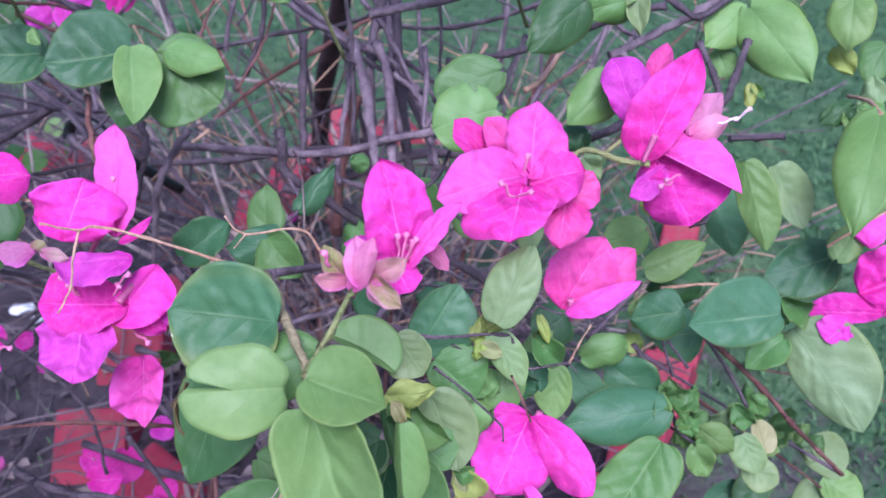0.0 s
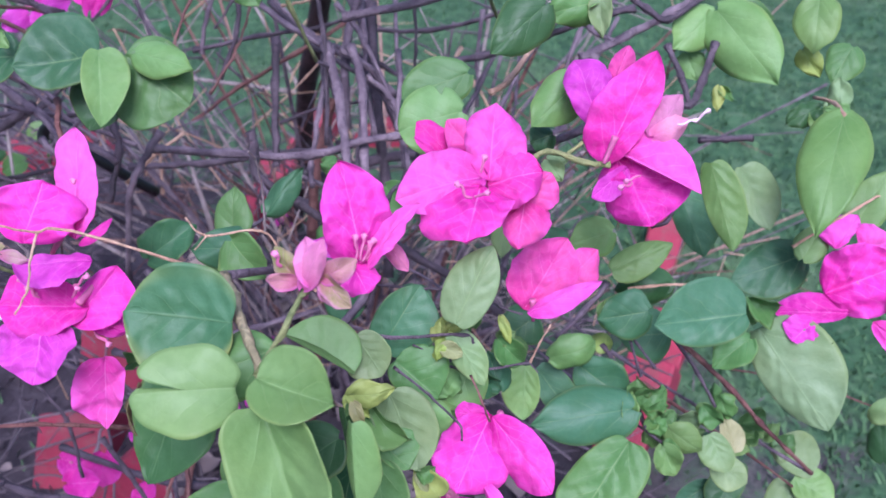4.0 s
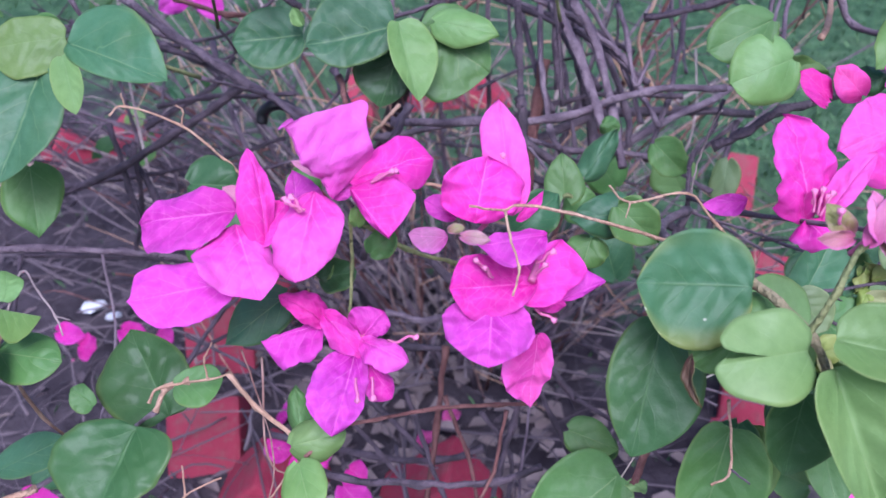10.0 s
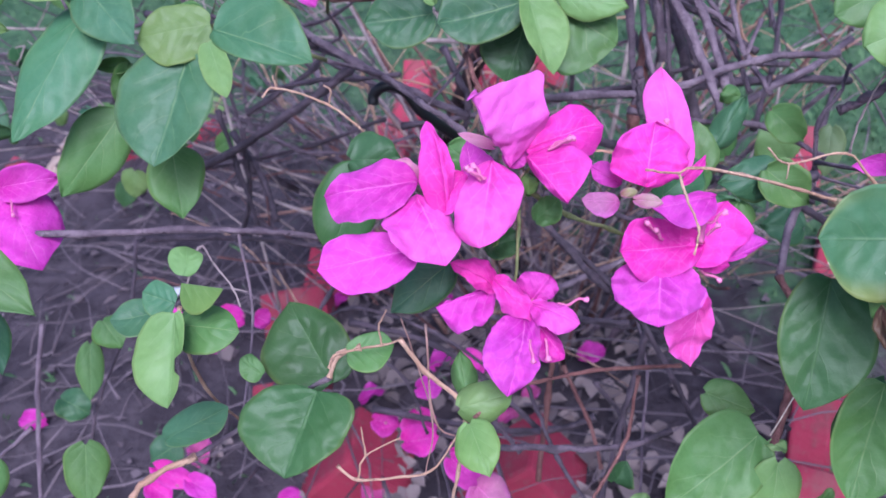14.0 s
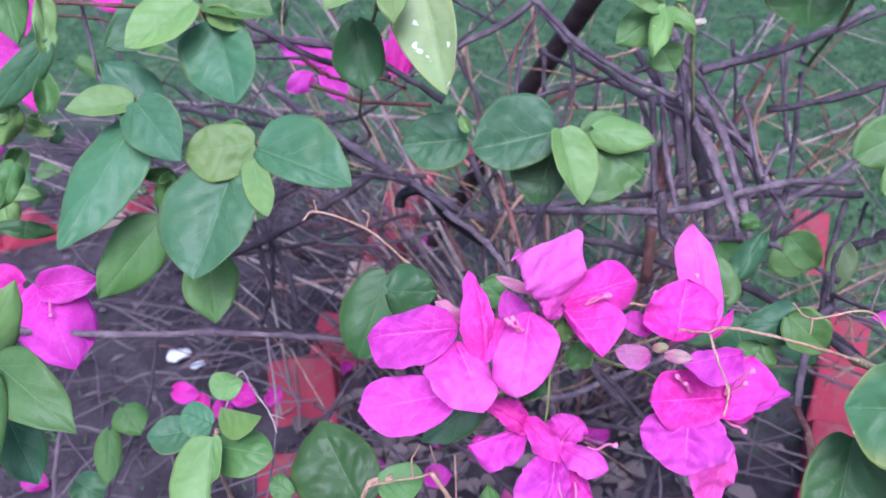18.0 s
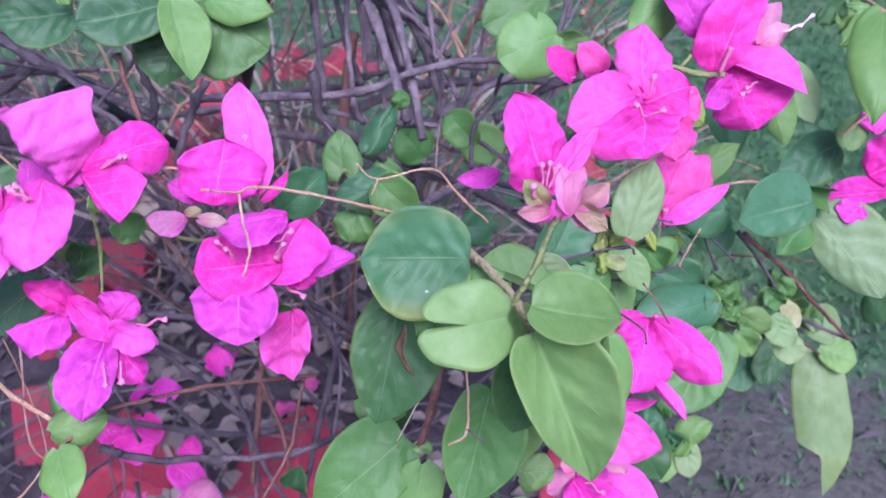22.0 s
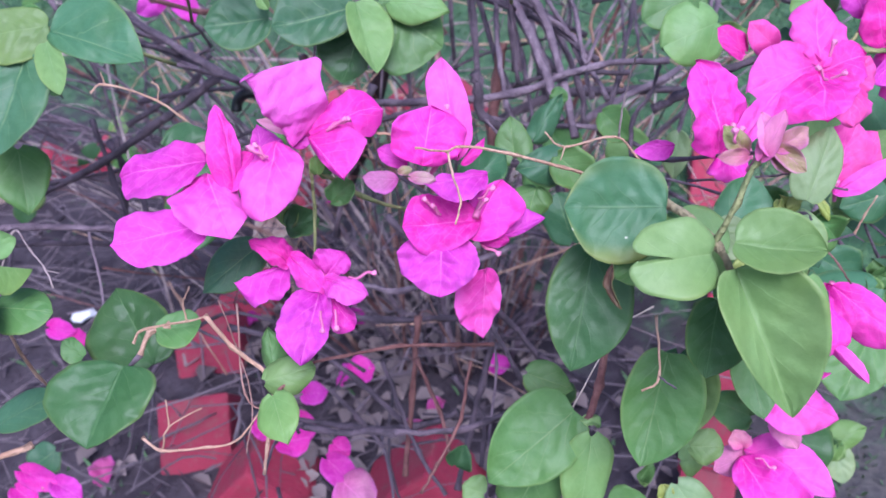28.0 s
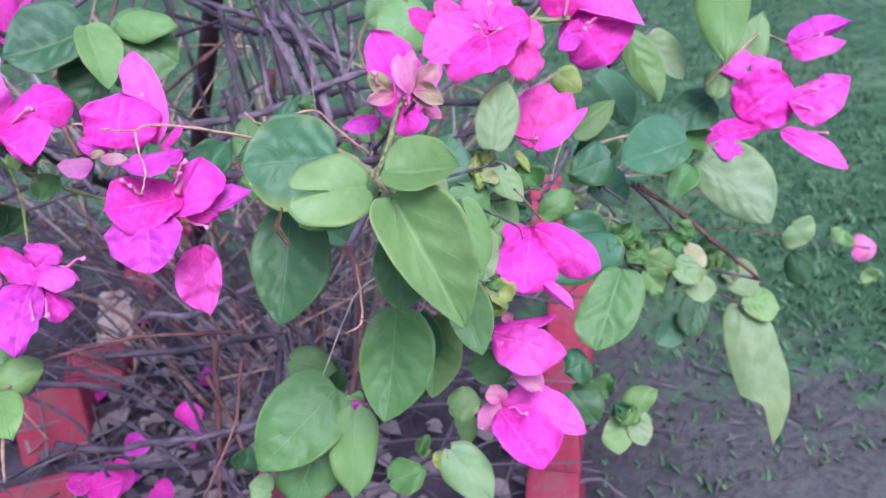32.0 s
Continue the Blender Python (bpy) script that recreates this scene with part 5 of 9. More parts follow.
bract((-0.4336, 0.4466, 0.5665), (-0.4355, 0.4321, 0.5382), 0.0223, (0.4555, -0.8055, 0.3791), "v", .08)
bract((-0.4150, 0.4626, 0.5759), (-0.4135, 0.4493, 0.5496), 0.0163, (0.4137, -0.8019, 0.4310), "h", .08)
bract((-0.4612, 0.4657, 0.5416), (-0.4533, 0.4478, 0.5155), 0.0281, (0.4036, -0.6916, 0.5990), "v", .08)
flower((-0.4659, 0.7696, 0.5403), (-0.4601, 0.7675, 0.5406))
bract((-0.4659, 0.7696, 0.5403), (-0.4383, 0.7826, 0.5656), 0.0466, (0.2653, -0.9442, 0.1951), "h", .08)
bract((-0.4659, 0.7696, 0.5403), (-0.4992, 0.7727, 0.5468), 0.0311, (-0.0213, -0.9390, 0.3433), "m", .08)
bract((-0.4625, 0.7586, 0.5408), (-0.4590, 0.7467, 0.5173), 0.0409, (0.3066, -0.8293, 0.4671), "m", .08)
flower((-0.2853, 0.6214, 0.5033), (-0.2826, 0.6191, 0.5035))
bract((-0.2689, 0.6230, 0.5095), (-0.3110, 0.6317, 0.5202), 0.0193, (-0.1184, -0.9461, 0.3013), "v", .1)
bract((-0.2810, 0.6208, 0.5029), (-0.2529, 0.6208, 0.5077), 0.0202, (-0.0273, -0.9869, 0.1590), "v", .1)
bract((-0.2864, 0.6187, 0.4975), (-0.3075, 0.6167, 0.4898), 0.0149, (0.0425, -0.9903, 0.1324), "V", .1)
bract((-0.2756, 0.6161, 0.5033), (-0.2640, 0.6049, 0.4821), 0.0174, (0.1038, -0.8545, 0.5090), "v", .1)
bract((-0.2545, 0.6249, 0.5159), (-0.2593, 0.6304, 0.5264), 0.0175, (0.0976, -0.8638, 0.4943), "v", .1)
flower((-0.2221, 0.5821, 0.5250), (-0.2203, 0.5816, 0.5290))
bract((-0.2233, 0.5768, 0.5139), (-0.2124, 0.5989, 0.5615), 0.0148, (0.2286, -0.9018, 0.3668), "m", .1)
bract((-0.2160, 0.5758, 0.5131), (-0.2054, 0.5871, 0.5382), 0.0091, (0.2270, -0.9209, 0.3169), "h", .1)
bract((-0.2073, 0.5819, 0.5271), (-0.1938, 0.5873, 0.5406), 0.0099, (0.1838, -0.9623, 0.2007), "h", .1)
bract((-0.2275, 0.5792, 0.5181), (-0.2310, 0.5869, 0.5335), 0.0124, (0.1426, -0.8711, 0.4700), "m", .1)
flower((-0.1736, 0.5698, 0.5902), (-0.1718, 0.5678, 0.5906))
bract((-0.1870, 0.5701, 0.5909), (-0.1551, 0.5732, 0.5967), 0.0269, (0.0413, -0.9578, 0.2844), "m", .08)
bract((-0.1894, 0.5667, 0.5842), (-0.1650, 0.5626, 0.5760), 0.0154, (-0.0545, -0.9503, 0.3065), "h", .08)
flower((-0.0016, 0.5748, 0.5939), (-0.0022, 0.5728, 0.5944))
bract((-0.0006, 0.5765, 0.5973), (-0.0176, 0.5699, 0.5844), 0.0231, (-0.0310, -0.8713, 0.4897), "h", .08)
bract((-0.0006, 0.5765, 0.5973), (0.0147, 0.5814, 0.6067), 0.0231, (-0.0065, -0.8844, 0.4668), "h", .08)
bract((-0.0007, 0.5756, 0.5955), (-0.0021, 0.5646, 0.5740), 0.0231, (-0.2978, -0.8428, 0.4484), "h", .08)
flower((-0.2905, 0.6379, 0.6326), (-0.2861, 0.6357, 0.6328))
bract((-0.2949, 0.6361, 0.6292), (-0.2622, 0.6335, 0.6237), 0.0165, (-0.0398, -0.9727, 0.2286), "h", .08)
bract((-0.2738, 0.6394, 0.6354), (-0.2476, 0.6350, 0.6266), 0.0189, (-0.0742, -0.9642, 0.2546), "m", .08)
flower((-0.4185, 0.5428, 0.2376), (-0.4177, 0.5412, 0.2389))
bract((-0.4126, 0.5492, 0.2466), (-0.3990, 0.5462, 0.2441), 0.0205, (-0.0193, -0.6939, 0.7198), "h", .08)
bract((-0.4290, 0.5575, 0.2559), (-0.4073, 0.5528, 0.2519), 0.0158, (-0.0222, -0.7012, 0.7126), "m", .08)
flower((-0.3642, 0.5639, 0.2411), (-0.3637, 0.5624, 0.2424))
bract((-0.3831, 0.5668, 0.2460), (-0.3645, 0.5598, 0.2353), 0.0191, (0.1229, -0.7240, 0.6788), "h", .08)
bract((-0.3546, 0.5639, 0.2406), (-0.3430, 0.5597, 0.2341), 0.0163, (0.1111, -0.7335, 0.6706), "h", .08)
flower((-0.3653, 0.3492, 0.2863), (-0.3644, 0.3478, 0.2879))
bract((-0.3779, 0.3569, 0.2952), (-0.3550, 0.3480, 0.2858), 0.0138, (0.1379, -0.5275, 0.8383), "m", .08)
bract((-0.3581, 0.3505, 0.2888), (-0.3420, 0.3423, 0.2797), 0.0138, (0.2004, -0.5256, 0.8268), "v", .08)
bract((-0.3824, 0.3512, 0.2871), (-0.3698, 0.3434, 0.2782), 0.0138, (0.2633, -0.5112, 0.8181), "m", .08)
flower((-0.2451, 0.4288, 0.2380), (-0.2447, 0.4274, 0.2395))
bract((-0.2530, 0.4309, 0.2400), (-0.2351, 0.4264, 0.2359), 0.0181, (0.0136, -0.6425, 0.7662), "h", .08)
bract((-0.1974, 0.4158, 0.2258), (-0.1860, 0.4095, 0.2187), 0.0165, (0.1001, -0.6607, 0.7440), "m", .08)
bract((-0.2006, 0.3955, 0.2319), (-0.1829, 0.3814, 0.2151), 0.0199, (0.1443, -0.6773, 0.7214), "m", .08)
bract((-0.1852, 0.3434, 0.2643), (-0.1693, 0.3306, 0.2491), 0.0287, (0.1509, -0.6726, 0.7245), "k", .08)
flower((-0.1696, 0.5134, 0.2087), (-0.1693, 0.5117, 0.2099))
bract((-0.1862, 0.5157, 0.2064), (-0.1651, 0.5122, 0.2081), 0.0214, (-0.1778, -0.7864, 0.5916), "m", .08)
bract((-0.2224, 0.4825, 0.2168), (-0.2026, 0.4792, 0.2184), 0.0175, (-0.1771, -0.7749, 0.6068), "v", .08)
bract((-0.2296, 0.3906, 0.2583), (-0.2066, 0.3880, 0.2623), 0.0201, (-0.1913, -0.7768, 0.6000), "h", .08)
bract((-0.2210, 0.4288, 0.2463), (-0.2226, 0.4171, 0.2252), 0.0239, (0.2165, -0.8610, 0.4602), "m", .08)
stem("sprig", 1.25, 1.56, "stem", (-0.0336, 0.1726, 0.5193), (-0.0363, 0.1785, 0.5268), (-0.0416, 0.1895, 0.5308), (-0.0464, 0.2002, 0.5312), (-0.0519, 0.2178, 0.5272), (-0.0591, 0.2344, 0.5235))
broad_leaf((-0.0351, 0.1680, 0.5258), (-0.0209, 0.1473, 0.4831), (-0.0432, 0.1540, 0.5178), (-0.0158, 0.1489, 0.5223), "l", 0.55)
broad_leaf((-0.0356, 0.1701, 0.5338), (-0.0141, 0.1574, 0.5361), (-0.0230, 0.1710, 0.5432), (-0.0289, 0.1547, 0.5321), "l", 0.25)
leaf((-0.0392, 0.1697, 0.5315), (-0.0687, 0.1654, 0.5327), 0.0246, (0.1289, -0.6833, 0.7186), "round", "l", .1, slit=(14, .96))
broad_leaf((-0.0475, 0.1964, 0.5323), (-0.0798, 0.2000, 0.5342), (-0.0599, 0.2063, 0.5467), (-0.0655, 0.1888, 0.5178), "s", 0)
leaf((-0.0373, 0.1941, 0.5241), (-0.0656, 0.1876, 0.5126), 0.0204, (-0.1417, -0.6722, 0.7267), "round", "g", .04)
broad_leaf((-0.0667, 0.2112, 0.5096), (-0.0799, 0.1876, 0.4756), (-0.0839, 0.2063, 0.4960), (-0.0573, 0.1927, 0.4916), "D", 0.45)
broad_leaf((-0.0339, 0.1793, 0.5057), (-0.0377, 0.1734, 0.4787), (-0.0433, 0.1808, 0.4942), (-0.0237, 0.1737, 0.4912), "D", 0.2)
broad_leaf((-0.0323, 0.1898, 0.5183), (-0.0375, 0.1822, 0.5066), (-0.0376, 0.1871, 0.5138), (-0.0300, 0.1850, 0.5122), "Y", 0.3)
broad_leaf((-0.0116, 0.1692, 0.5186), (-0.0104, 0.1601, 0.4936), (-0.0135, 0.1674, 0.5062), (-0.0038, 0.1652, 0.5053), "l", 0.3)
leaf((-0.0699, 0.1774, 0.5251), (-0.0699, 0.1671, 0.5165), 0.0042, (-0.9008, -0.2797, 0.3321), "ovate", "n", .2)
leaf((-0.0199, 0.1968, 0.4862), (-0.0361, 0.1907, 0.4766), 0.0199, (-0.2337, -0.5977, 0.7669), "ovate", "d", .04)
stem("sprig", 1.01, 0.78, "green", (-0.0381, 0.1790, 0.5271), (-0.0305, 0.1828, 0.5387), (-0.0236, 0.1877, 0.5499), (-0.0142, 0.1858, 0.5541))
stem("sprig", 1.95, 1.72, "red", (-0.0579, 0.2434, 0.3924), (-0.0499, 0.2542, 0.4040), (-0.0434, 0.2676, 0.4198), (-0.0402, 0.2823, 0.4364), (-0.0415, 0.2973, 0.4418))
broad_leaf((-0.0630, 0.2470, 0.3972), (-0.1059, 0.2316, 0.3746), (-0.0888, 0.2512, 0.4042), (-0.0688, 0.2303, 0.3799), "g", 0.3)
broad_leaf((-0.0330, 0.2191, 0.4500), (-0.0477, 0.1995, 0.4103), (-0.0510, 0.2165, 0.4342), (-0.0224, 0.2033, 0.4312), "g", 0.3)
broad_leaf((-0.0162, 0.2383, 0.4299), (-0.0226, 0.2213, 0.3981), (-0.0252, 0.2336, 0.4151), (-0.0052, 0.2263, 0.4166), "Y", 0.3)
leaf((-0.0574, 0.2370, 0.3895), (-0.0677, 0.2189, 0.3538), 0.0242, (-0.0865, -0.8780, 0.4708), "ovate", "l", .08)
leaf((-0.0214, 0.2356, 0.4333), (-0.0309, 0.2339, 0.3857), 0.0259, (-0.2613, -0.9615, 0.0855), "ovate", "b", .04)
leaf((-0.0784, 0.2455, 0.3680), (-0.0956, 0.2351, 0.3432), 0.0327, (-0.1307, -0.8776, 0.4612), "ovate", "g", .04)
leaf((-0.0587, 0.2761, 0.3879), (-0.0723, 0.2741, 0.3793), 0.0200, (-0.1868, -0.8489, 0.4945), "ovate", "d", .04)
leaf((-0.0471, 0.2362, 0.3426), (-0.0286, 0.2336, 0.3449), 0.0178, (-0.1847, -0.7110, 0.6786), "round", "g", .06)
leaf((-0.0154, 0.2350, 0.3524), (-0.0015, 0.2179, 0.3273), 0.0240, (-0.0567, -0.8377, 0.5432), "ovate", "p", .1)
leaf((-0.0218, 0.2363, 0.3521), (-0.0210, 0.2318, 0.3446), 0.0078, (-0.1011, -0.8611, 0.4983), "round", "y", .04)
leaf((-0.0301, 0.2464, 0.3463), (-0.0227, 0.2487, 0.3531), 0.0069, (-0.2518, -0.7996, 0.5452), "round", "g", .04)
leaf((-0.0528, 0.2420, 0.3919), (-0.0617, 0.2446, 0.3931), 0.0062, (0.0779, -0.2128, 0.9740), "ovate", "l", .3)
leaf((-0.1178, 0.2742, 0.3420), (-0.1110, 0.2782, 0.3516), 0.0146, (-0.0744, -0.8998, 0.4298), "round", "d", .04)
leaf((-0.1057, 0.2573, 0.3373), (-0.1160, 0.2616, 0.3411), 0.0171, (-0.0324, -0.6992, 0.7142), "ovate", "l", .04)
leaf((0.0204, 0.2444, 0.3820), (0.0030, 0.2520, 0.3891), 0.0195, (-0.1230, -0.8070, 0.5775), "round", "g", .04)
leaf((-0.0143, 0.2293, 0.3838), (0.0003, 0.2266, 0.3844), 0.0159, (-0.1687, -0.7531, 0.6359), "round", "l", .1)
leaf((-0.0069, 0.2537, 0.3473), (0.0052, 0.2526, 0.3497), 0.0175, (-0.2021, -0.7353, 0.6469), "ovate", "l", .04)
broad_leaf((-0.0201, 0.2114, 0.4861), (-0.0133, 0.1984, 0.4653), (-0.0194, 0.2067, 0.4749), (-0.0077, 0.2055, 0.4804), "D", 0.3)
broad_leaf((-0.0162, 0.2156, 0.4968), (-0.0393, 0.2225, 0.5077), (-0.0251, 0.2181, 0.5046), (-0.0209, 0.2278, 0.5104), "l", 0.2)
broad_leaf((-0.0160, 0.2272, 0.5038), (-0.0067, 0.2200, 0.4923), (-0.0185, 0.2216, 0.4932), (-0.0049, 0.2251, 0.5023), "p", 0.1)
broad_leaf((-0.0082, 0.2373, 0.4900), (0.0057, 0.2495, 0.5095), (-0.0097, 0.2448, 0.5018), (0.0112, 0.2393, 0.4934), "B", 0.1)
broad_leaf((-0.0034, 0.2335, 0.4877), (0.0120, 0.2264, 0.4763), (-0.0020, 0.2278, 0.4787), (0.0146, 0.2351, 0.4900), "g", 0.3)
broad_leaf((-0.0051, 0.2215, 0.4836), (0.0055, 0.2070, 0.4604), (-0.0103, 0.2166, 0.4718), (0.0111, 0.2150, 0.4786), "p", 0.2)
leaf((-0.0172, 0.2089, 0.4935), (-0.0022, 0.2101, 0.4954), 0.0098, (0.0272, -0.9316, 0.3625), "ovate", "y", .25)
broad_leaf((-0.0083, 0.2114, 0.4710), (0.0019, 0.2060, 0.4625), (-0.0068, 0.2061, 0.4663), (0.0046, 0.2140, 0.4713), "g", 0.1)
broad_leaf((0.0179, 0.2275, 0.5082), (0.0306, 0.2416, 0.5308), (0.0150, 0.2369, 0.5213), (0.0312, 0.2315, 0.5167), "p", 0.4)
broad_leaf((0.0170, 0.2357, 0.4986), (0.0282, 0.2258, 0.4828), (0.0174, 0.2299, 0.4893), (0.0282, 0.2328, 0.4938), "p", 0.5)
leaf((0.0151, 0.2419, 0.5009), (0.0171, 0.2376, 0.4942), 0.0100, (-0.0289, -0.8515, 0.5236), "ovate", "y", .2)
leaf((0.0122, 0.2376, 0.4942), (0.0171, 0.2397, 0.4975), 0.0069, (0.2526, -0.9429, 0.2169), "ovate", "y", .2)
leaf((0.0121, 0.2067, 0.4484), (0.0032, 0.2119, 0.4568), 0.0119, (0.1209, -0.7791, 0.6152), "ovate", "y", .2)
leaf((0.0352, 0.2499, 0.4950), (0.0387, 0.2445, 0.4862), 0.0041, (-0.0774, -0.8592, 0.5058), "ovate", "y", .2)
leaf((-0.0156, 0.2062, 0.4930), (-0.0126, 0.2019, 0.4860), 0.0047, (0.1087, -0.8205, 0.5612), "ovate", "k", .3)
leaf((-0.0106, 0.2128, 0.4846), (0.0030, 0.2068, 0.4750), 0.0112, (-0.1168, -0.9081, 0.4022), "ovate", "l", .3)
broad_leaf((-0.0095, 0.2068, 0.4655), (-0.0053, 0.1896, 0.4386), (-0.0151, 0.1998, 0.4508), (0.0026, 0.1990, 0.4571), "g", 0.3)
leaf((0.0107, 0.2358, 0.4951), (0.0142, 0.2400, 0.5018), 0.0059, (0.3943, -0.8587, 0.3273), "ovate", "y", .4)
leaf((0.0157, 0.2361, 0.4993), (0.0212, 0.2388, 0.5036), 0.0063, (0.1642, -0.9167, 0.3643), "round", "y", .5)
leaf((0.0130, 0.2332, 0.4946), (0.0212, 0.2313, 0.4916), 0.0059, (0.0342, -0.8026, 0.5956), "ovate", "k", .3)
leaf((0.0146, 0.2353, 0.4960), (0.0114, 0.2311, 0.4893), 0.0055, (-0.5305, -0.5835, 0.6149), "ovate", "y", .4)
leaf((0.0342, 0.2487, 0.4855), (0.0434, 0.2437, 0.4775), 0.0104, (-0.0029, -0.8495, 0.5275), "round", "g", .3)
leaf((0.0047, 0.2086, 0.4571), (0.0074, 0.2044, 0.4504), 0.0059, (0.0686, -0.8331, 0.5489), "ovate", "k", .3)
leaf((0.0043, 0.2090, 0.4577), (0.0110, 0.2100, 0.4594), 0.0063, (0.0275, -0.8935, 0.4482), "round", "g", .4)
leaf((0.0013, 0.2395, 0.4689), (0.0243, 0.2371, 0.4650), 0.0125, (0.0312, -0.7545, 0.6556), "ovate", "l", .1)
leaf((0.0242, 0.2443, 0.4784), (0.0163, 0.2310, 0.4572), 0.0175, (-0.1073, -0.8246, 0.5554), "ovate", "l", .1)
leaf((0.0353, 0.2433, 0.4656), (0.0310, 0.2512, 0.4782), 0.0127, (-0.0581, -0.8553, 0.5149), "ovate", "b", .1)
stem("sprig", 0.78, 0.55, "dark", (-0.0302, 0.2308, 0.5096), (-0.0162, 0.2318, 0.5036), (-0.0047, 0.2332, 0.4984), (0.0208, 0.2353, 0.4980), (0.0244, 0.2336, 0.4953))
stem("twig", 0.53, 0.40, "dark", (-0.0173, 0.2565, 0.5054), (0.0052, 0.2504, 0.5071), (0.0255, 0.2466, 0.5085), (0.0351, 0.2434, 0.5035), (0.0422, 0.2423, 0.5016))
stem("twig", 0.40, 0.26, "dark", (0.0255, 0.2466, 0.5085), (0.0287, 0.2478, 0.5180), (0.0303, 0.2499, 0.5213))
stem("twig", 0.53, 0.33, "dark", (-0.0031, 0.2246, 0.4922), (0.0087, 0.2150, 0.4881), (0.0188, 0.2068, 0.4826), (0.0197, 0.2039, 0.4779))
stem("twig", 0.40, 0.33, "red", (0.0230, 0.2200, 0.4924), (0.0264, 0.2125, 0.4878), (0.0290, 0.2072, 0.4832))
stem("twig", 0.59, 0.46, "dark", (0.0115, 0.2412, 0.4810), (0.0237, 0.2379, 0.4795), (0.0452, 0.2363, 0.4845))
stem("twig", 0.46, 0.26, "tan", (0.0452, 0.2363, 0.4845), (0.0480, 0.2366, 0.4925), (0.0515, 0.2371, 0.5008))
stem("twig", 0.33, 0.26, "dark", (0.0452, 0.2363, 0.4845), (0.0477, 0.2328, 0.4827))
stem("twig", 0.33, 0.26, "dark", (0.0032, 0.2350, 0.4937), (0.0154, 0.2373, 0.4842))
stem("twig", 0.66, 0.33, "tan", (-0.0603, 0.2304, 0.5264), (-0.0727, 0.2304, 0.5317), (-0.0927, 0.2296, 0.5402), (-0.1090, 0.2295, 0.5450), (-0.1135, 0.2280, 0.5442), (-0.1244, 0.2265, 0.5477))
stem("twig", 0.46, 0.30, "tan", (-0.1135, 0.2280, 0.5442), (-0.1132, 0.2201, 0.5405), (-0.1118, 0.2109, 0.5351), (-0.1145, 0.2045, 0.5297))
stem("twig", 0.53, 0.33, "tan", (-0.0303, 0.2421, 0.5118), (-0.0400, 0.2457, 0.5221), (-0.0485, 0.2507, 0.5312), (-0.0679, 0.2509, 0.5294), (-0.0749, 0.2533, 0.5351))
stem("twig", 0.33, 0.26, "tan", (-0.0679, 0.2509, 0.5294), (-0.0709, 0.2446, 0.5274))
stem("twig", 0.40, 0.26, "grey", (-0.0474, 0.2506, 0.5311), (-0.0465, 0.2499, 0.5453), (-0.0458, 0.2434, 0.5616), (-0.0465, 0.2378, 0.5674))
stem("twig", 0.92, 0.59, "red", (-0.0980, 0.2533, 0.4366), (-0.1138, 0.2473, 0.4435), (-0.1376, 0.2345, 0.4574), (-0.1598, 0.2270, 0.4618), (-0.1727, 0.2236, 0.4626), (-0.1847, 0.2146, 0.4594))
stem("twig", 0.46, 0.33, "tan", (-0.0478, 0.1959, 0.4888), (-0.0508, 0.1804, 0.4747), (-0.0577, 0.1769, 0.4727))
stem("twig", 0.40, 0.33, "dark", (-0.0508, 0.1804, 0.4747), (-0.0461, 0.1759, 0.4726))
stem("twig", 0.40, 0.26, "pale", (-0.0325, 0.2400, 0.4575), (-0.0482, 0.2381, 0.4483), (-0.0689, 0.2264, 0.4201))
stem("twig", 0.33, 0.26, "tan", (-0.0482, 0.2381, 0.4483), (-0.0598, 0.2416, 0.4502))
stem("twig", 0.59, 0.40, "tan", (-0.1978, 0.3156, 0.4985), (-0.2138, 0.3224, 0.5177), (-0.2309, 0.3280, 0.5335), (-0.2510, 0.3292, 0.5431), (-0.2568, 0.3253, 0.5412))
stem("twig", 0.40, 0.33, "tan", (-0.2309, 0.3280, 0.5335), (-0.2291, 0.3296, 0.5391), (-0.2317, 0.3300, 0.5416))
stem("twig", 0.33, 0.26, "tan", (-0.2510, 0.3292, 0.5431), (-0.2517, 0.3303, 0.5482))
stem("twig", 0.66, 0.53, "green", (-0.1617, 0.2445, 0.5344), (-0.1627, 0.2441, 0.5172), (-0.1655, 0.2363, 0.4999), (-0.1647, 0.2336, 0.4965))
stem("twig", 0.92, 0.66, "green", (-0.1619, 0.2491, 0.5338), (-0.1442, 0.2498, 0.5184), (-0.1278, 0.2574, 0.5052), (-0.1096, 0.2672, 0.4868))
stem("twig", 0.66, 0.53, "green", (-0.1620, 0.2485, 0.5330), (-0.1578, 0.2466, 0.5409), (-0.1541, 0.2435, 0.5471))
stem("twig", 0.53, 0.46, "tan", (-0.1395, 0.2446, 0.5468), (-0.1299, 0.2445, 0.5443), (-0.1187, 0.2404, 0.5402))
leaf((-0.1591, 0.2483, 0.5314), (-0.1555, 0.2516, 0.5361), 0.0069, (0.0633, -0.8415, 0.5366), "ovate", "g", .1)
leaf((-0.1565, 0.2459, 0.5202), (-0.1476, 0.2493, 0.5256), 0.0103, (-0.0086, -0.8411, 0.5408), "round", "g", .04)
leaf((-0.1744, 0.2469, 0.5114), (-0.1617, 0.2468, 0.5125), 0.0125, (-0.0623, -0.8026, 0.5933), "round", "d", .04)
leaf((-0.2206, 0.2841, 0.5307), (-0.2011, 0.2818, 0.5298), 0.0219, (-0.0713, -0.8405, 0.5371), "round", "d", .04)
leaf((-0.1832, 0.2824, 0.5324), (-0.1733, 0.2760, 0.5250), 0.0131, (-0.0170, -0.7680, 0.6403), "ovate", "g", .04)
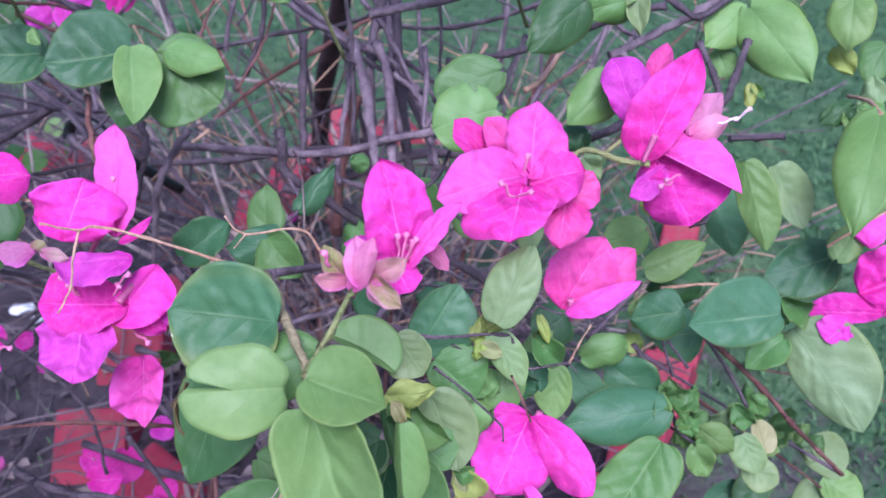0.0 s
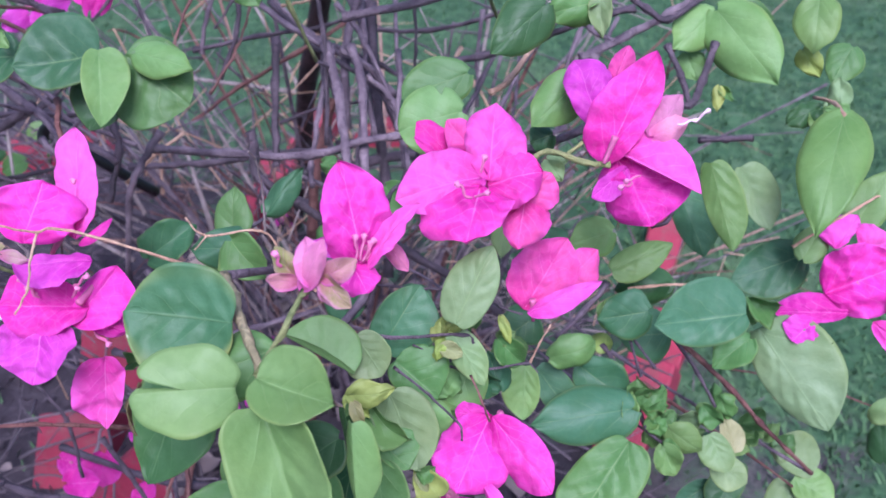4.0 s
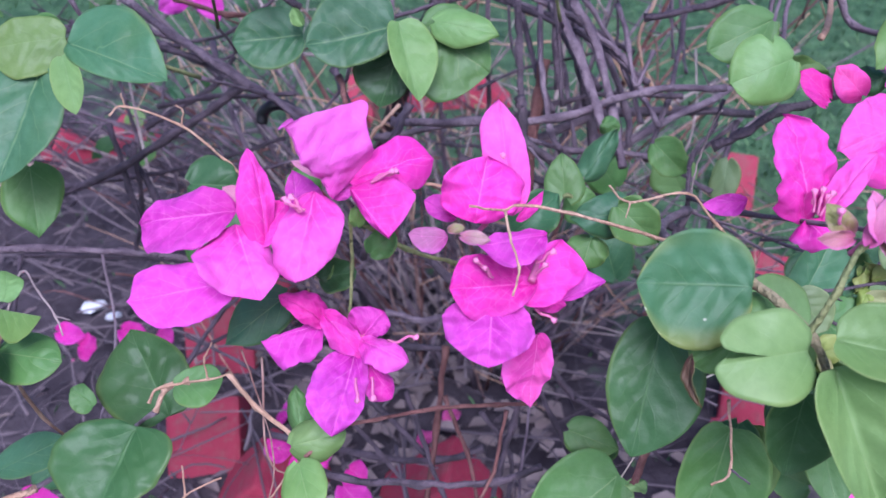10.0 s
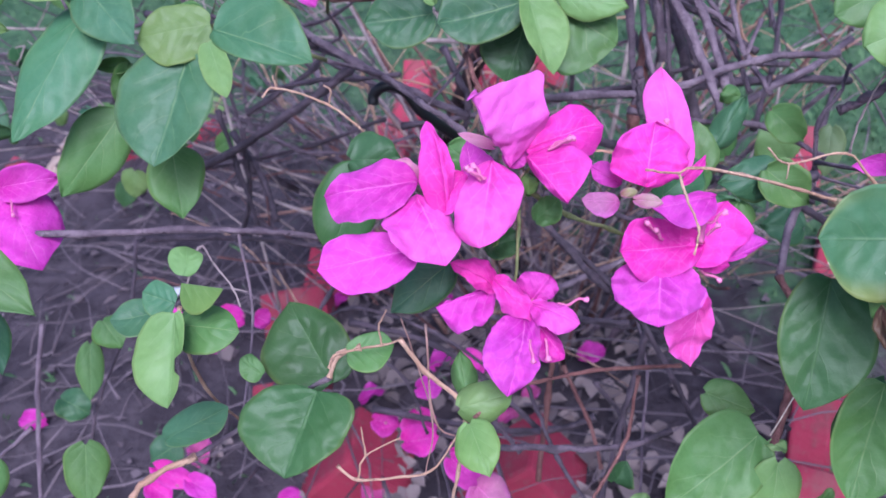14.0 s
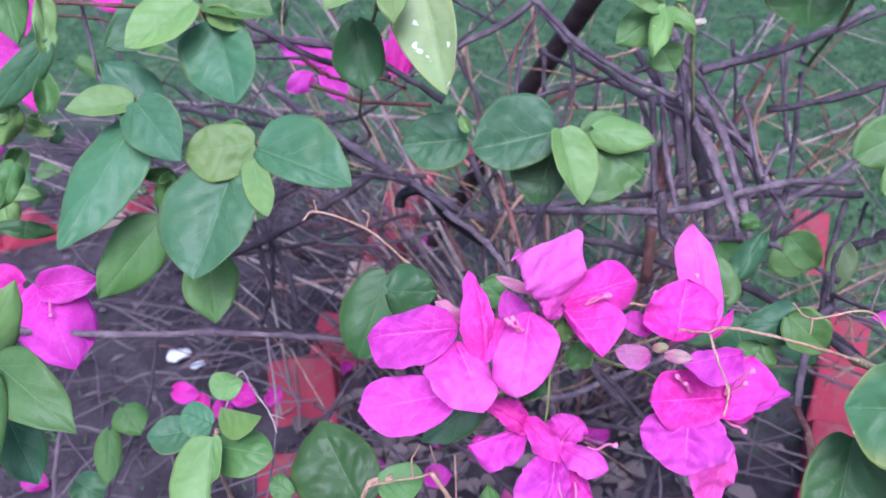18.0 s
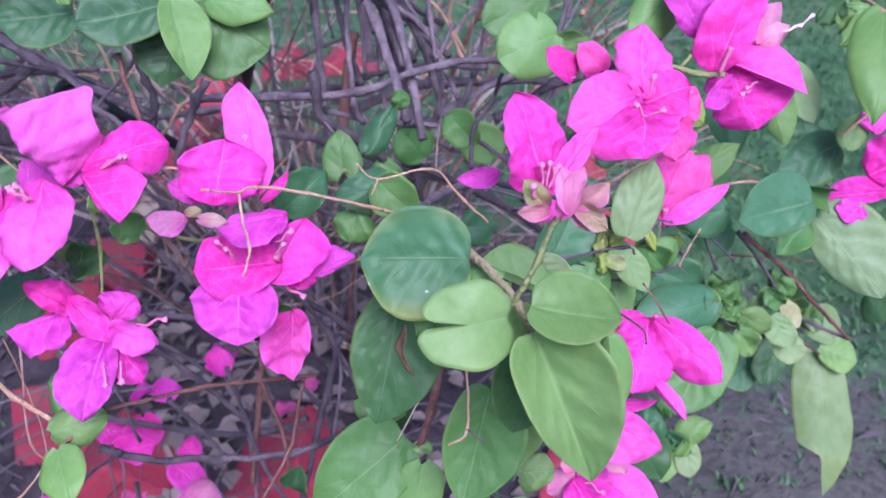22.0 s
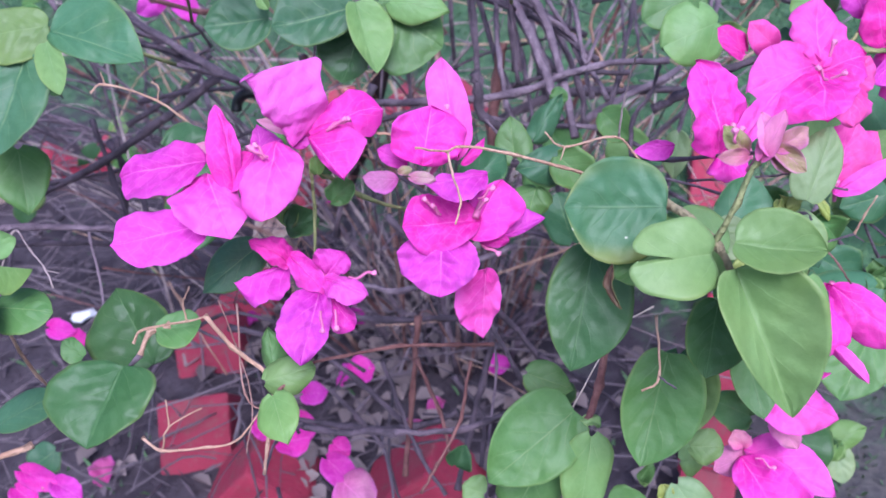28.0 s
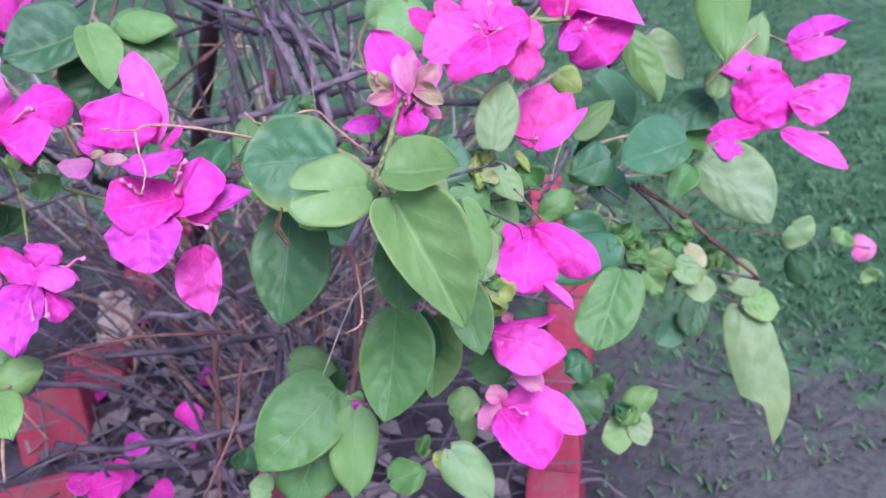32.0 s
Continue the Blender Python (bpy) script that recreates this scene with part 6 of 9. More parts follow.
stem("twig", 1.19, 0.92, "green", (0.0773, 0.2866, 0.5385), (0.0671, 0.2889, 0.5385), (0.0533, 0.2912, 0.5421), (0.0414, 0.2783, 0.5403), (0.0315, 0.2710, 0.5400))
stem("twig", 0.79, 0.79, "green", (0.0714, 0.3032, 0.5425), (0.0615, 0.2940, 0.5391))
stem("sprig", 0.94, 0.70, "green", (-0.0725, 0.3144, 0.4933), (-0.0762, 0.3155, 0.4943), (-0.0813, 0.3244, 0.4824))
leaf((-0.0763, 0.3152, 0.4939), (-0.0760, 0.3267, 0.5091), 0.0169, (-0.1498, -0.7873, 0.5981), "heart", "g", .08)
leaf((-0.0644, 0.3315, 0.4935), (-0.0480, 0.3426, 0.5098), 0.0133, (-0.0832, -0.7838, 0.6154), "ovate", "b", .05)
leaf((-0.0149, 0.3897, 0.4759), (-0.0013, 0.3788, 0.4630), 0.0183, (-0.2378, -0.8519, 0.4666), "round", "g", .04)
leaf((-0.0452, 0.3807, 0.4940), (-0.0368, 0.3779, 0.4912), 0.0105, (-0.1420, -0.8826, 0.4482), "round", "g", .04)
leaf((-0.1023, 0.2834, 0.4991), (-0.0838, 0.2908, 0.5107), 0.0189, (-0.0561, -0.8014, 0.5956), "round", "b", .04)
leaf((-0.0605, 0.2743, 0.5096), (-0.0828, 0.2754, 0.5088), 0.0174, (-0.0631, -0.8217, 0.5664), "round", "b", .04)
leaf((-0.0658, 0.2721, 0.5144), (-0.0522, 0.2625, 0.5033), 0.0181, (-0.1622, -0.8392, 0.5190), "round", "g", .04)
leaf((-0.0742, 0.2744, 0.5001), (-0.0789, 0.2679, 0.4910), 0.0163, (-0.1476, -0.7661, 0.6255), "round", "g", .04)
leaf((-0.1112, 0.2622, 0.4635), (-0.1038, 0.2628, 0.4651), 0.0072, (-0.0795, -0.7460, 0.6612), "round", "g", .04)
leaf((-0.0809, 0.2663, 0.4057), (-0.0606, 0.2591, 0.3984), 0.0186, (-0.0051, -0.7224, 0.6914), "ovate", "g", .04)
stem("sprig", 1.40, 1.09, "tan", (0.0349, 0.3409, 0.5462), (0.0432, 0.3530, 0.5466), (0.0559, 0.3803, 0.5526), (0.0686, 0.4169, 0.5546), (0.0825, 0.4546, 0.5584))
leaf((0.0226, 0.3368, 0.5394), (-0.0045, 0.3331, 0.5317), 0.0315, (-0.0366, -0.8452, 0.5332), "round", "l", .1, bite=(1, .25, .35, .05))
leaf((0.0260, 0.3693, 0.5444), (-0.0041, 0.3639, 0.5342), 0.0247, (-0.0227, -0.8563, 0.5160), "round", "g", .04)
leaf((0.0299, 0.3614, 0.5262), (0.0511, 0.3565, 0.5220), 0.0109, (-0.1398, -0.9202, 0.3656), "ovate", "l", .04)
leaf((0.0712, 0.3322, 0.5550), (0.0508, 0.3219, 0.5385), 0.0213, (0.0030, -0.8497, 0.5273), "ovate", "l", .1)
leaf((0.0612, 0.3314, 0.5310), (0.0516, 0.3295, 0.5279), 0.0143, (0.0240, -0.8799, 0.4745), "round", "b", .04)
leaf((0.0550, 0.3346, 0.5852), (0.0328, 0.3243, 0.5686), 0.0217, (0.0716, -0.8862, 0.4578), "ovate", "d", .05)
leaf((0.0754, 0.3411, 0.5843), (0.0546, 0.3385, 0.5800), 0.0158, (0.0528, -0.9429, 0.3287), "round", "g", .04)
leaf((0.0777, 0.3423, 0.5862), (0.0788, 0.3334, 0.5720), 0.0095, (-0.2402, -0.8317, 0.5006), "ovate", "p", .04)
leaf((0.0550, 0.2986, 0.5350), (0.0609, 0.2939, 0.5276), 0.0088, (-0.1609, -0.8895, 0.4277), "ovate", "p", .1)
stem("sprig", 2.03, 1.56, "dark", (0.1527, 0.4166, 0.5428), (0.1446, 0.4026, 0.5279), (0.1378, 0.3942, 0.5182), (0.1261, 0.3997, 0.5195), (0.1159, 0.4041, 0.5153))
leaf((0.1536, 0.4287, 0.5546), (0.1319, 0.4187, 0.5386), 0.0228, (-0.0145, -0.8390, 0.5440), "ovate", "l", .06)
leaf((0.1539, 0.4253, 0.5567), (0.1804, 0.3957, 0.5282), 0.0330, (-0.4574, -0.7943, 0.3997), "ovate", "l", .06)
leaf((0.1573, 0.4339, 0.5553), (0.1862, 0.4308, 0.5505), 0.0173, (-0.0651, -0.9724, 0.2240), "ovate", "g", .04)
leaf((0.1420, 0.4275, 0.5338), (0.1478, 0.4197, 0.5214), 0.0146, (-0.3345, -0.8620, 0.3809), "ovate", "l", .04)
leaf((0.1559, 0.4087, 0.5226), (0.1545, 0.4019, 0.5117), 0.0069, (-0.3191, -0.7844, 0.5319), "ovate", "y", .04)
leaf((0.2011, 0.4182, 0.5643), (0.1978, 0.4039, 0.5413), 0.0232, (-0.4026, -0.7490, 0.5262), "ovate", "l", .15)
leaf((0.1987, 0.4185, 0.5383), (0.2073, 0.4110, 0.5262), 0.0126, (-0.3943, -0.8784, 0.2699), "ovate", "y", .1)
leaf((0.2290, 0.4290, 0.5363), (0.2179, 0.4190, 0.5202), 0.0205, (-0.2694, -0.7223, 0.6370), "ovate", "g", .04)
leaf((0.2122, 0.3940, 0.5180), (0.2131, 0.4018, 0.5305), 0.0123, (-0.4428, -0.7468, 0.4962), "ovate", "p", .2)
leaf((0.2025, 0.3933, 0.5168), (0.1857, 0.3896, 0.5109), 0.0128, (-0.0121, -0.8322, 0.5544), "round", "d", .1)
leaf((0.2186, 0.3903, 0.5121), (0.1974, 0.3817, 0.4983), 0.0139, (-0.1155, -0.7524, 0.6485), "ovate", "l", .1)
leaf((0.1953, 0.3537, 0.5289), (0.1755, 0.3122, 0.4909), 0.0287, (-0.3313, -0.5468, 0.7689), "ovate", "Y", .1)
stem("twig", 0.99, 0.79, "tan", (0.1958, 0.3538, 0.5291), (0.2008, 0.3760, 0.5268), (0.2044, 0.4057, 0.5178))
stem("twig", 1.72, 1.58, "dark", (0.1278, 0.4140, 0.5425), (0.1333, 0.4021, 0.5310), (0.1378, 0.3939, 0.5177))
stem("twig", 1.72, 1.58, "dark", (0.1021, 0.4258, 0.5688), (0.1166, 0.4219, 0.5588), (0.1284, 0.4209, 0.5534), (0.1473, 0.4329, 0.5613))
stem("twig", 1.06, 0.86, "dark", (0.1035, 0.2957, 0.5192), (0.1047, 0.2914, 0.5160), (0.1018, 0.2873, 0.5132), (0.0961, 0.2863, 0.5117))
stem("twig", 1.58, 1.45, "dark", (0.1545, 0.4217, 0.4867), (0.1661, 0.4128, 0.4915), (0.1765, 0.4040, 0.4961))
stem("sprig", 1.25, 0.78, "dark", (0.0915, 0.3236, 0.4242), (0.1064, 0.3118, 0.4052), (0.1121, 0.2987, 0.3919), (0.1256, 0.2930, 0.3828))
broad_leaf((0.1430, 0.3645, 0.5012), (0.1534, 0.3418, 0.4648), (0.1409, 0.3593, 0.4832), (0.1588, 0.3525, 0.4875), "Y", 0.3)
broad_leaf((0.1595, 0.3689, 0.4967), (0.1729, 0.3526, 0.4706), (0.1603, 0.3606, 0.4816), (0.1772, 0.3639, 0.4904), "p", 0.1)
broad_leaf((0.1428, 0.4077, 0.4644), (0.1571, 0.3880, 0.4330), (0.1422, 0.3991, 0.4469), (0.1650, 0.4022, 0.4556), "B", 0.2)
broad_leaf((0.1948, 0.3547, 0.4551), (0.1581, 0.3481, 0.4446), (0.1759, 0.3600, 0.4595), (0.1813, 0.3414, 0.4380), "b", 0.3)
broad_leaf((0.1503, 0.3052, 0.4552), (0.1072, 0.2986, 0.4541), (0.1327, 0.3145, 0.4687), (0.1317, 0.2930, 0.4464), "B", 0.3)
leaf((0.1599, 0.3168, 0.4322), (0.1418, 0.3095, 0.4205), 0.0175, (-0.1886, -0.6754, 0.7129), "round", "g", .04)
leaf((0.1247, 0.3392, 0.4491), (0.0975, 0.3375, 0.4463), 0.0191, (-0.0089, -0.8062, 0.5915), "round", "d", .04)
leaf((0.1236, 0.3262, 0.4283), (0.0991, 0.3253, 0.4269), 0.0261, (-0.0078, -0.7798, 0.6260), "ovate", "B", .04)
broad_leaf((0.0928, 0.3275, 0.4643), (0.1212, 0.3339, 0.4745), (0.1037, 0.3357, 0.4735), (0.1066, 0.3235, 0.4619), "Y", 0.5)
leaf((0.0941, 0.3404, 0.4775), (0.0731, 0.3371, 0.4722), 0.0189, (-0.0136, -0.8231, 0.5677), "ovate", "l", .04)
leaf((0.0982, 0.3570, 0.4889), (0.1089, 0.3499, 0.4775), 0.0161, (-0.1762, -0.9009, 0.3967), "ovate", "y", .04)
broad_leaf((0.1643, 0.3193, 0.4362), (0.1900, 0.2824, 0.4055), (0.1660, 0.3036, 0.4140), (0.1943, 0.3049, 0.4383), "p", 0.2)
leaf((0.1578, 0.3241, 0.4400), (0.1684, 0.3269, 0.4446), 0.0131, (0.0481, -0.8941, 0.4453), "round", "g", .2)
leaf((0.1588, 0.3251, 0.4491), (0.1734, 0.3230, 0.4458), 0.0124, (-0.1017, -0.9798, 0.1723), "round", "g", .2)
broad_leaf((0.1577, 0.2992, 0.3753), (0.1533, 0.3102, 0.3890), (0.1502, 0.3044, 0.3837), (0.1628, 0.3047, 0.3829), "k", 0.3)
leaf((0.1405, 0.3075, 0.3983), (0.1500, 0.3031, 0.3914), 0.0116, (-0.2720, -0.9386, 0.2123), "ovate", "g", .25)
broad_leaf((0.1444, 0.3019, 0.3854), (0.1516, 0.2886, 0.3729), (0.1387, 0.2950, 0.3774), (0.1548, 0.2959, 0.3809), "p", 0.1)
broad_leaf((0.1490, 0.3002, 0.3698), (0.1631, 0.2903, 0.3637), (0.1516, 0.2901, 0.3592), (0.1613, 0.2988, 0.3699), "p", 0.2)
leaf((0.1486, 0.3103, 0.4029), (0.1546, 0.3046, 0.3937), 0.0126, (-0.6000, -0.7929, 0.1064), "round", "g", .25)
broad_leaf((0.1778, 0.3311, 0.3361), (0.1617, 0.3143, 0.3150), (0.1588, 0.3253, 0.3272), (0.1771, 0.3195, 0.3237), "d", 0.1)
broad_leaf((0.1639, 0.3298, 0.3203), (0.1431, 0.3236, 0.3101), (0.1509, 0.3310, 0.3198), (0.1581, 0.3203, 0.3077), "B", 0.1)
leaf((0.1026, 0.2949, 0.4084), (0.0549, 0.2910, 0.4022), 0.0293, (-0.0334, -0.7122, 0.7012), "ovate", "B", .08)
broad_leaf((0.0997, 0.2823, 0.4001), (0.0730, 0.2587, 0.3693), (0.0671, 0.2720, 0.3822), (0.1040, 0.2659, 0.3854), "g", 0.0)
broad_leaf((0.0523, 0.3024, 0.4281), (0.0513, 0.2892, 0.4069), (0.0414, 0.2970, 0.4175), (0.0590, 0.2953, 0.4186), "l", 0.4)
broad_leaf((0.0590, 0.3113, 0.4196), (0.0796, 0.2961, 0.3952), (0.0624, 0.3022, 0.4051), (0.0765, 0.3075, 0.4133), "B", 0.3)
leaf((0.0807, 0.3163, 0.4162), (0.1051, 0.3065, 0.4006), 0.0238, (-0.0058, -0.8521, 0.5234), "round", "B", .1)
leaf((0.0637, 0.3045, 0.4314), (0.0849, 0.3084, 0.4375), 0.0171, (0.0572, -0.9234, 0.3795), "round", "l", .2)
leaf((0.0892, 0.3225, 0.4412), (0.1052, 0.3211, 0.4390), 0.0133, (0.0068, -0.8258, 0.5640), "round", "l", .04)
leaf((0.0887, 0.3219, 0.4214), (0.0942, 0.3262, 0.4283), 0.0109, (-0.1988, -0.7533, 0.6270), "round", "y", .04)
leaf((0.1057, 0.3043, 0.4083), (0.1206, 0.3057, 0.4106), 0.0142, (0.0538, -0.9671, 0.2487), "round", "g", .3)
leaf((0.1092, 0.3007, 0.4063), (0.1211, 0.3000, 0.4052), 0.0123, (0.0688, -0.3347, 0.9398), "ovate", "g", .3)
leaf((0.1156, 0.3001, 0.3979), (0.1183, 0.2951, 0.3899), 0.0107, (-0.2072, -0.8595, 0.4673), "ovate", "g", .25)
leaf((0.1220, 0.2965, 0.3941), (0.1381, 0.2909, 0.3850), 0.0159, (-0.1854, -0.9466, 0.2636), "ovate", "Y", .15)
leaf((0.1185, 0.2901, 0.3894), (0.1238, 0.2824, 0.3770), 0.0133, (-0.1835, -0.8671, 0.4631), "ovate", "l", .15)
leaf((0.1183, 0.2998, 0.3974), (0.1263, 0.3008, 0.3990), 0.0105, (0.0602, -0.9545, 0.2922), "round", "g", .3)
leaf((0.0617, 0.3467, 0.4233), (0.0445, 0.3406, 0.4136), 0.0228, (-0.0798, -0.7758, 0.6259), "ovate", "b", .04)
leaf((0.0748, 0.3733, 0.4471), (0.0660, 0.3795, 0.4570), 0.0175, (-0.1081, -0.8832, 0.4563), "ovate", "b", .04)
leaf((0.0491, 0.3268, 0.4104), (0.0435, 0.3342, 0.4222), 0.0195, (-0.0551, -0.8582, 0.5103), "ovate", "g", .04)
broad_leaf((0.2148, 0.3399, 0.3139), (0.2344, 0.3266, 0.3082), (0.2230, 0.3265, 0.3016), (0.2300, 0.3417, 0.3185), "l", 0.1)
broad_leaf((0.2247, 0.3398, 0.3175), (0.2003, 0.3481, 0.3311), (0.2107, 0.3394, 0.3198), (0.2225, 0.3530, 0.3357), "p", 0.1)
broad_leaf((0.2168, 0.3418, 0.3077), (0.2108, 0.2902, 0.2292), (0.1979, 0.3289, 0.2821), (0.2321, 0.3120, 0.2713), "p", 0.3, (False, 0.83, 0.20, 0.85))
leaf((0.2859, 0.3911, 0.3275), (0.2950, 0.3823, 0.3154), 0.0288, (-0.4193, -0.8542, 0.3076), "round", "p", .04)
leaf((0.3272, 0.3915, 0.3024), (0.3372, 0.3931, 0.3088), 0.0195, (-0.3305, -0.6597, 0.6749), "round", "l", .04)
leaf((0.3557, 0.3907, 0.2703), (0.3621, 0.3844, 0.2618), 0.0158, (-0.4351, -0.8512, 0.2936), "round", "l", .04)
leaf((0.2960, 0.3851, 0.2795), (0.2937, 0.3987, 0.3026), 0.0187, (-0.5230, -0.7564, 0.3928), "ovate", "d", .04)
leaf((0.1856, 0.3376, 0.4634), (0.1952, 0.3448, 0.4797), 0.0150, (-0.3900, -0.7333, 0.5570), "ovate", "l", .04)
leaf((0.2128, 0.3501, 0.4749), (0.2291, 0.3608, 0.4997), 0.0199, (-0.3913, -0.7238, 0.5683), "ovate", "l", .04)
leaf((0.1081, 0.3122, 0.4516), (0.0855, 0.3138, 0.4461), 0.0244, (-0.1772, -0.8654, 0.4688), "ovate", "b", .04)
broad_leaf((0.1281, 0.3340, 0.2508), (0.1136, 0.3191, 0.2294), (0.1066, 0.3294, 0.2409), (0.1282, 0.3242, 0.2397), "l", 0.0)
leaf((0.1281, 0.3357, 0.2536), (0.1510, 0.3352, 0.2612), 0.0193, (-0.2417, -0.6926, 0.6796), "ovate", "Y", .1)
broad_leaf((0.1305, 0.3337, 0.2512), (0.1320, 0.3169, 0.2324), (0.1235, 0.3247, 0.2389), (0.1407, 0.3256, 0.2448), "p", 0.1)
leaf((0.1159, 0.3449, 0.2653), (0.1222, 0.3490, 0.2749), 0.0116, (-0.3656, -0.7436, 0.5599), "round", "g", .2)
leaf((0.0622, 0.2695, 0.3390), (0.0729, 0.2570, 0.3210), 0.0281, (-0.1891, -0.8556, 0.4819), "ovate", "D", .04)
leaf((0.0716, 0.2665, 0.3577), (0.0585, 0.2670, 0.3538), 0.0214, (-0.2206, -0.7405, 0.6348), "round", "b", .04)
stem("twig", 1.06, 0.79, "dark", (0.1269, 0.3251, 0.4265), (0.1378, 0.3161, 0.4122), (0.1465, 0.3072, 0.3979))
stem("sprig", 1.40, 0.94, "red", (0.1301, 0.3242, 0.4251), (0.1556, 0.3148, 0.4026), (0.1718, 0.3108, 0.3848), (0.1902, 0.3103, 0.3652), (0.2063, 0.3114, 0.3480))
stem("twig", 1.06, 0.66, "red", (0.1104, 0.3113, 0.4098), (0.1507, 0.3263, 0.3689), (0.1813, 0.3374, 0.3380), (0.2156, 0.3368, 0.3087))
stem("twig", 0.66, 0.46, "red", (0.1783, 0.4011, 0.3461), (0.2461, 0.4012, 0.3303), (0.2898, 0.3950, 0.3151), (0.3903, 0.4261, 0.2634))
stem("twig", 0.79, 0.66, "tan", (0.1015, 0.3268, 0.4542), (0.1310, 0.3315, 0.4529), (0.1691, 0.3298, 0.4435), (0.2029, 0.3262, 0.4497))
stem("twig", 0.66, 0.53, "tan", (0.1771, 0.3332, 0.4731), (0.2093, 0.3459, 0.4867), (0.2261, 0.3548, 0.4882), (0.2406, 0.3478, 0.4811))
stem("twig", 0.79, 0.66, "dark", (0.1076, 0.3053, 0.4187), (0.1025, 0.3154, 0.4346), (0.1113, 0.2989, 0.4294))
stem("branch", 2.59, 2.16, "dark", (-0.0833, 0.3980, 0.5029), (-0.0820, 0.3957, 0.4934), (-0.0805, 0.3918, 0.4802), (-0.0631, 0.3966, 0.4633), (-0.0307, 0.4219, 0.4172))
stem("branch", 1.87, 1.58, "purple", (-0.4412, 0.3422, 0.4861), (-0.4030, 0.3432, 0.4807), (-0.3603, 0.3470, 0.4719), (-0.3167, 0.3547, 0.4636), (-0.2823, 0.3612, 0.4539), (-0.2547, 0.3748, 0.4372), (-0.2156, 0.4098, 0.3984))
stem("branch", 2.09, 1.87, "dark", (-0.0006, 0.3510, 0.4927), (0.0125, 0.3498, 0.4991), (0.0282, 0.3491, 0.5097), (0.0528, 0.3505, 0.5143), (0.0806, 0.3594, 0.5222), (0.1024, 0.3744, 0.5343))
stem("branch", 1.22, 0.86, "dark", (-0.0148, 0.3345, 0.4695), (-0.0112, 0.3458, 0.4914), (-0.0017, 0.3505, 0.5018), (0.0047, 0.3581, 0.5126))
stem("branch", 2.88, 2.30, "purple", (-0.0520, 0.4780, 0.5222), (-0.0435, 0.4513, 0.5045), (-0.0377, 0.4217, 0.4826), (-0.0346, 0.4043, 0.4665))
stem("branch", 2.59, 2.09, "purple", (-0.0386, 0.4864, 0.5180), (-0.0311, 0.4635, 0.5052), (-0.0285, 0.4262, 0.4795), (-0.0268, 0.4011, 0.4566))
stem("branch", 1.73, 1.58, "purple", (-0.0525, 0.5176, 0.5080), (-0.0582, 0.4733, 0.4822), (-0.0597, 0.4345, 0.4640), (-0.0574, 0.4193, 0.4608))
stem("branch", 1.73, 1.37, "purple", (-0.0286, 0.4749, 0.5040), (-0.0133, 0.4649, 0.4924), (-0.0079, 0.4427, 0.4802), (-0.0028, 0.4210, 0.4687))
stem("branch", 1.58, 1.22, "purple", (-0.0110, 0.4931, 0.5132), (-0.0092, 0.4686, 0.4976), (-0.0108, 0.4450, 0.4830), (0.0012, 0.4558, 0.4984))
stem("branch", 2.30, 1.87, "purple", (-0.1481, 0.4377, 0.4755), (-0.1031, 0.4293, 0.4758), (-0.0588, 0.4207, 0.4790), (-0.0098, 0.4243, 0.4890), (0.0316, 0.4211, 0.4891))
stem("branch", 2.59, 2.09, "purple", (-0.3023, 0.5265, 0.5269), (-0.2624, 0.4861, 0.5108), (-0.2296, 0.4609, 0.4976), (-0.1962, 0.4452, 0.4804), (-0.1685, 0.4341, 0.4686))
stem("branch", 2.09, 1.80, "dark", (-0.3638, 0.5436, 0.5098), (-0.3252, 0.5155, 0.5100), (-0.2918, 0.4990, 0.5082), (-0.2503, 0.4786, 0.5023))
stem("branch", 2.66, 2.38, "dark", (-0.2341, 0.4872, 0.4822), (-0.2530, 0.4912, 0.4688), (-0.2858, 0.4921, 0.4500), (-0.3270, 0.5012, 0.4245), (-0.3903, 0.5310, 0.3909))
stem("branch", 1.73, 1.58, "dark", (-0.3139, 0.5110, 0.4387), (-0.3172, 0.5033, 0.3952), (-0.3308, 0.5024, 0.3594))
stem("branch", 2.09, 1.73, "dark", (-0.1781, 0.4683, 0.4962), (-0.1713, 0.4463, 0.4844), (-0.1678, 0.4380, 0.4738), (-0.1766, 0.4298, 0.4456))
stem("branch", 2.09, 1.80, "purple", (-0.1372, 0.4240, 0.4918), (-0.1489, 0.4121, 0.4749), (-0.1578, 0.4084, 0.4525), (-0.1710, 0.4192, 0.3989))
stem("branch", 1.87, 1.58, "dark", (-0.3700, 0.4404, 0.4061), (-0.3325, 0.4448, 0.3992), (-0.2966, 0.4562, 0.3849), (-0.2668, 0.4581, 0.3739))
stem("branch", 1.80, 1.58, "dark", (-0.0412, 0.4022, 0.3901), (-0.0685, 0.4280, 0.3881), (-0.1036, 0.4765, 0.3820), (-0.1281, 0.5082, 0.3881))
stem("branch", 2.09, 1.73, "purple", (-0.1606, 0.3991, 0.3735), (-0.1336, 0.3939, 0.3695), (-0.0971, 0.4060, 0.3727), (-0.0593, 0.4182, 0.3762))
stem("branch", 1.87, 1.66, "dark", (-0.1993, 0.2820, 0.3809), (-0.1805, 0.2765, 0.3756), (-0.1474, 0.2718, 0.3729), (-0.1137, 0.2731, 0.3682), (-0.0895, 0.2812, 0.3664))
stem("branch", 1.58, 1.22, "dark", (-0.1308, 0.3640, 0.4299), (-0.1088, 0.3485, 0.4117), (-0.0905, 0.3297, 0.3889), (-0.0782, 0.3116, 0.3662), (-0.0673, 0.3022, 0.3385))
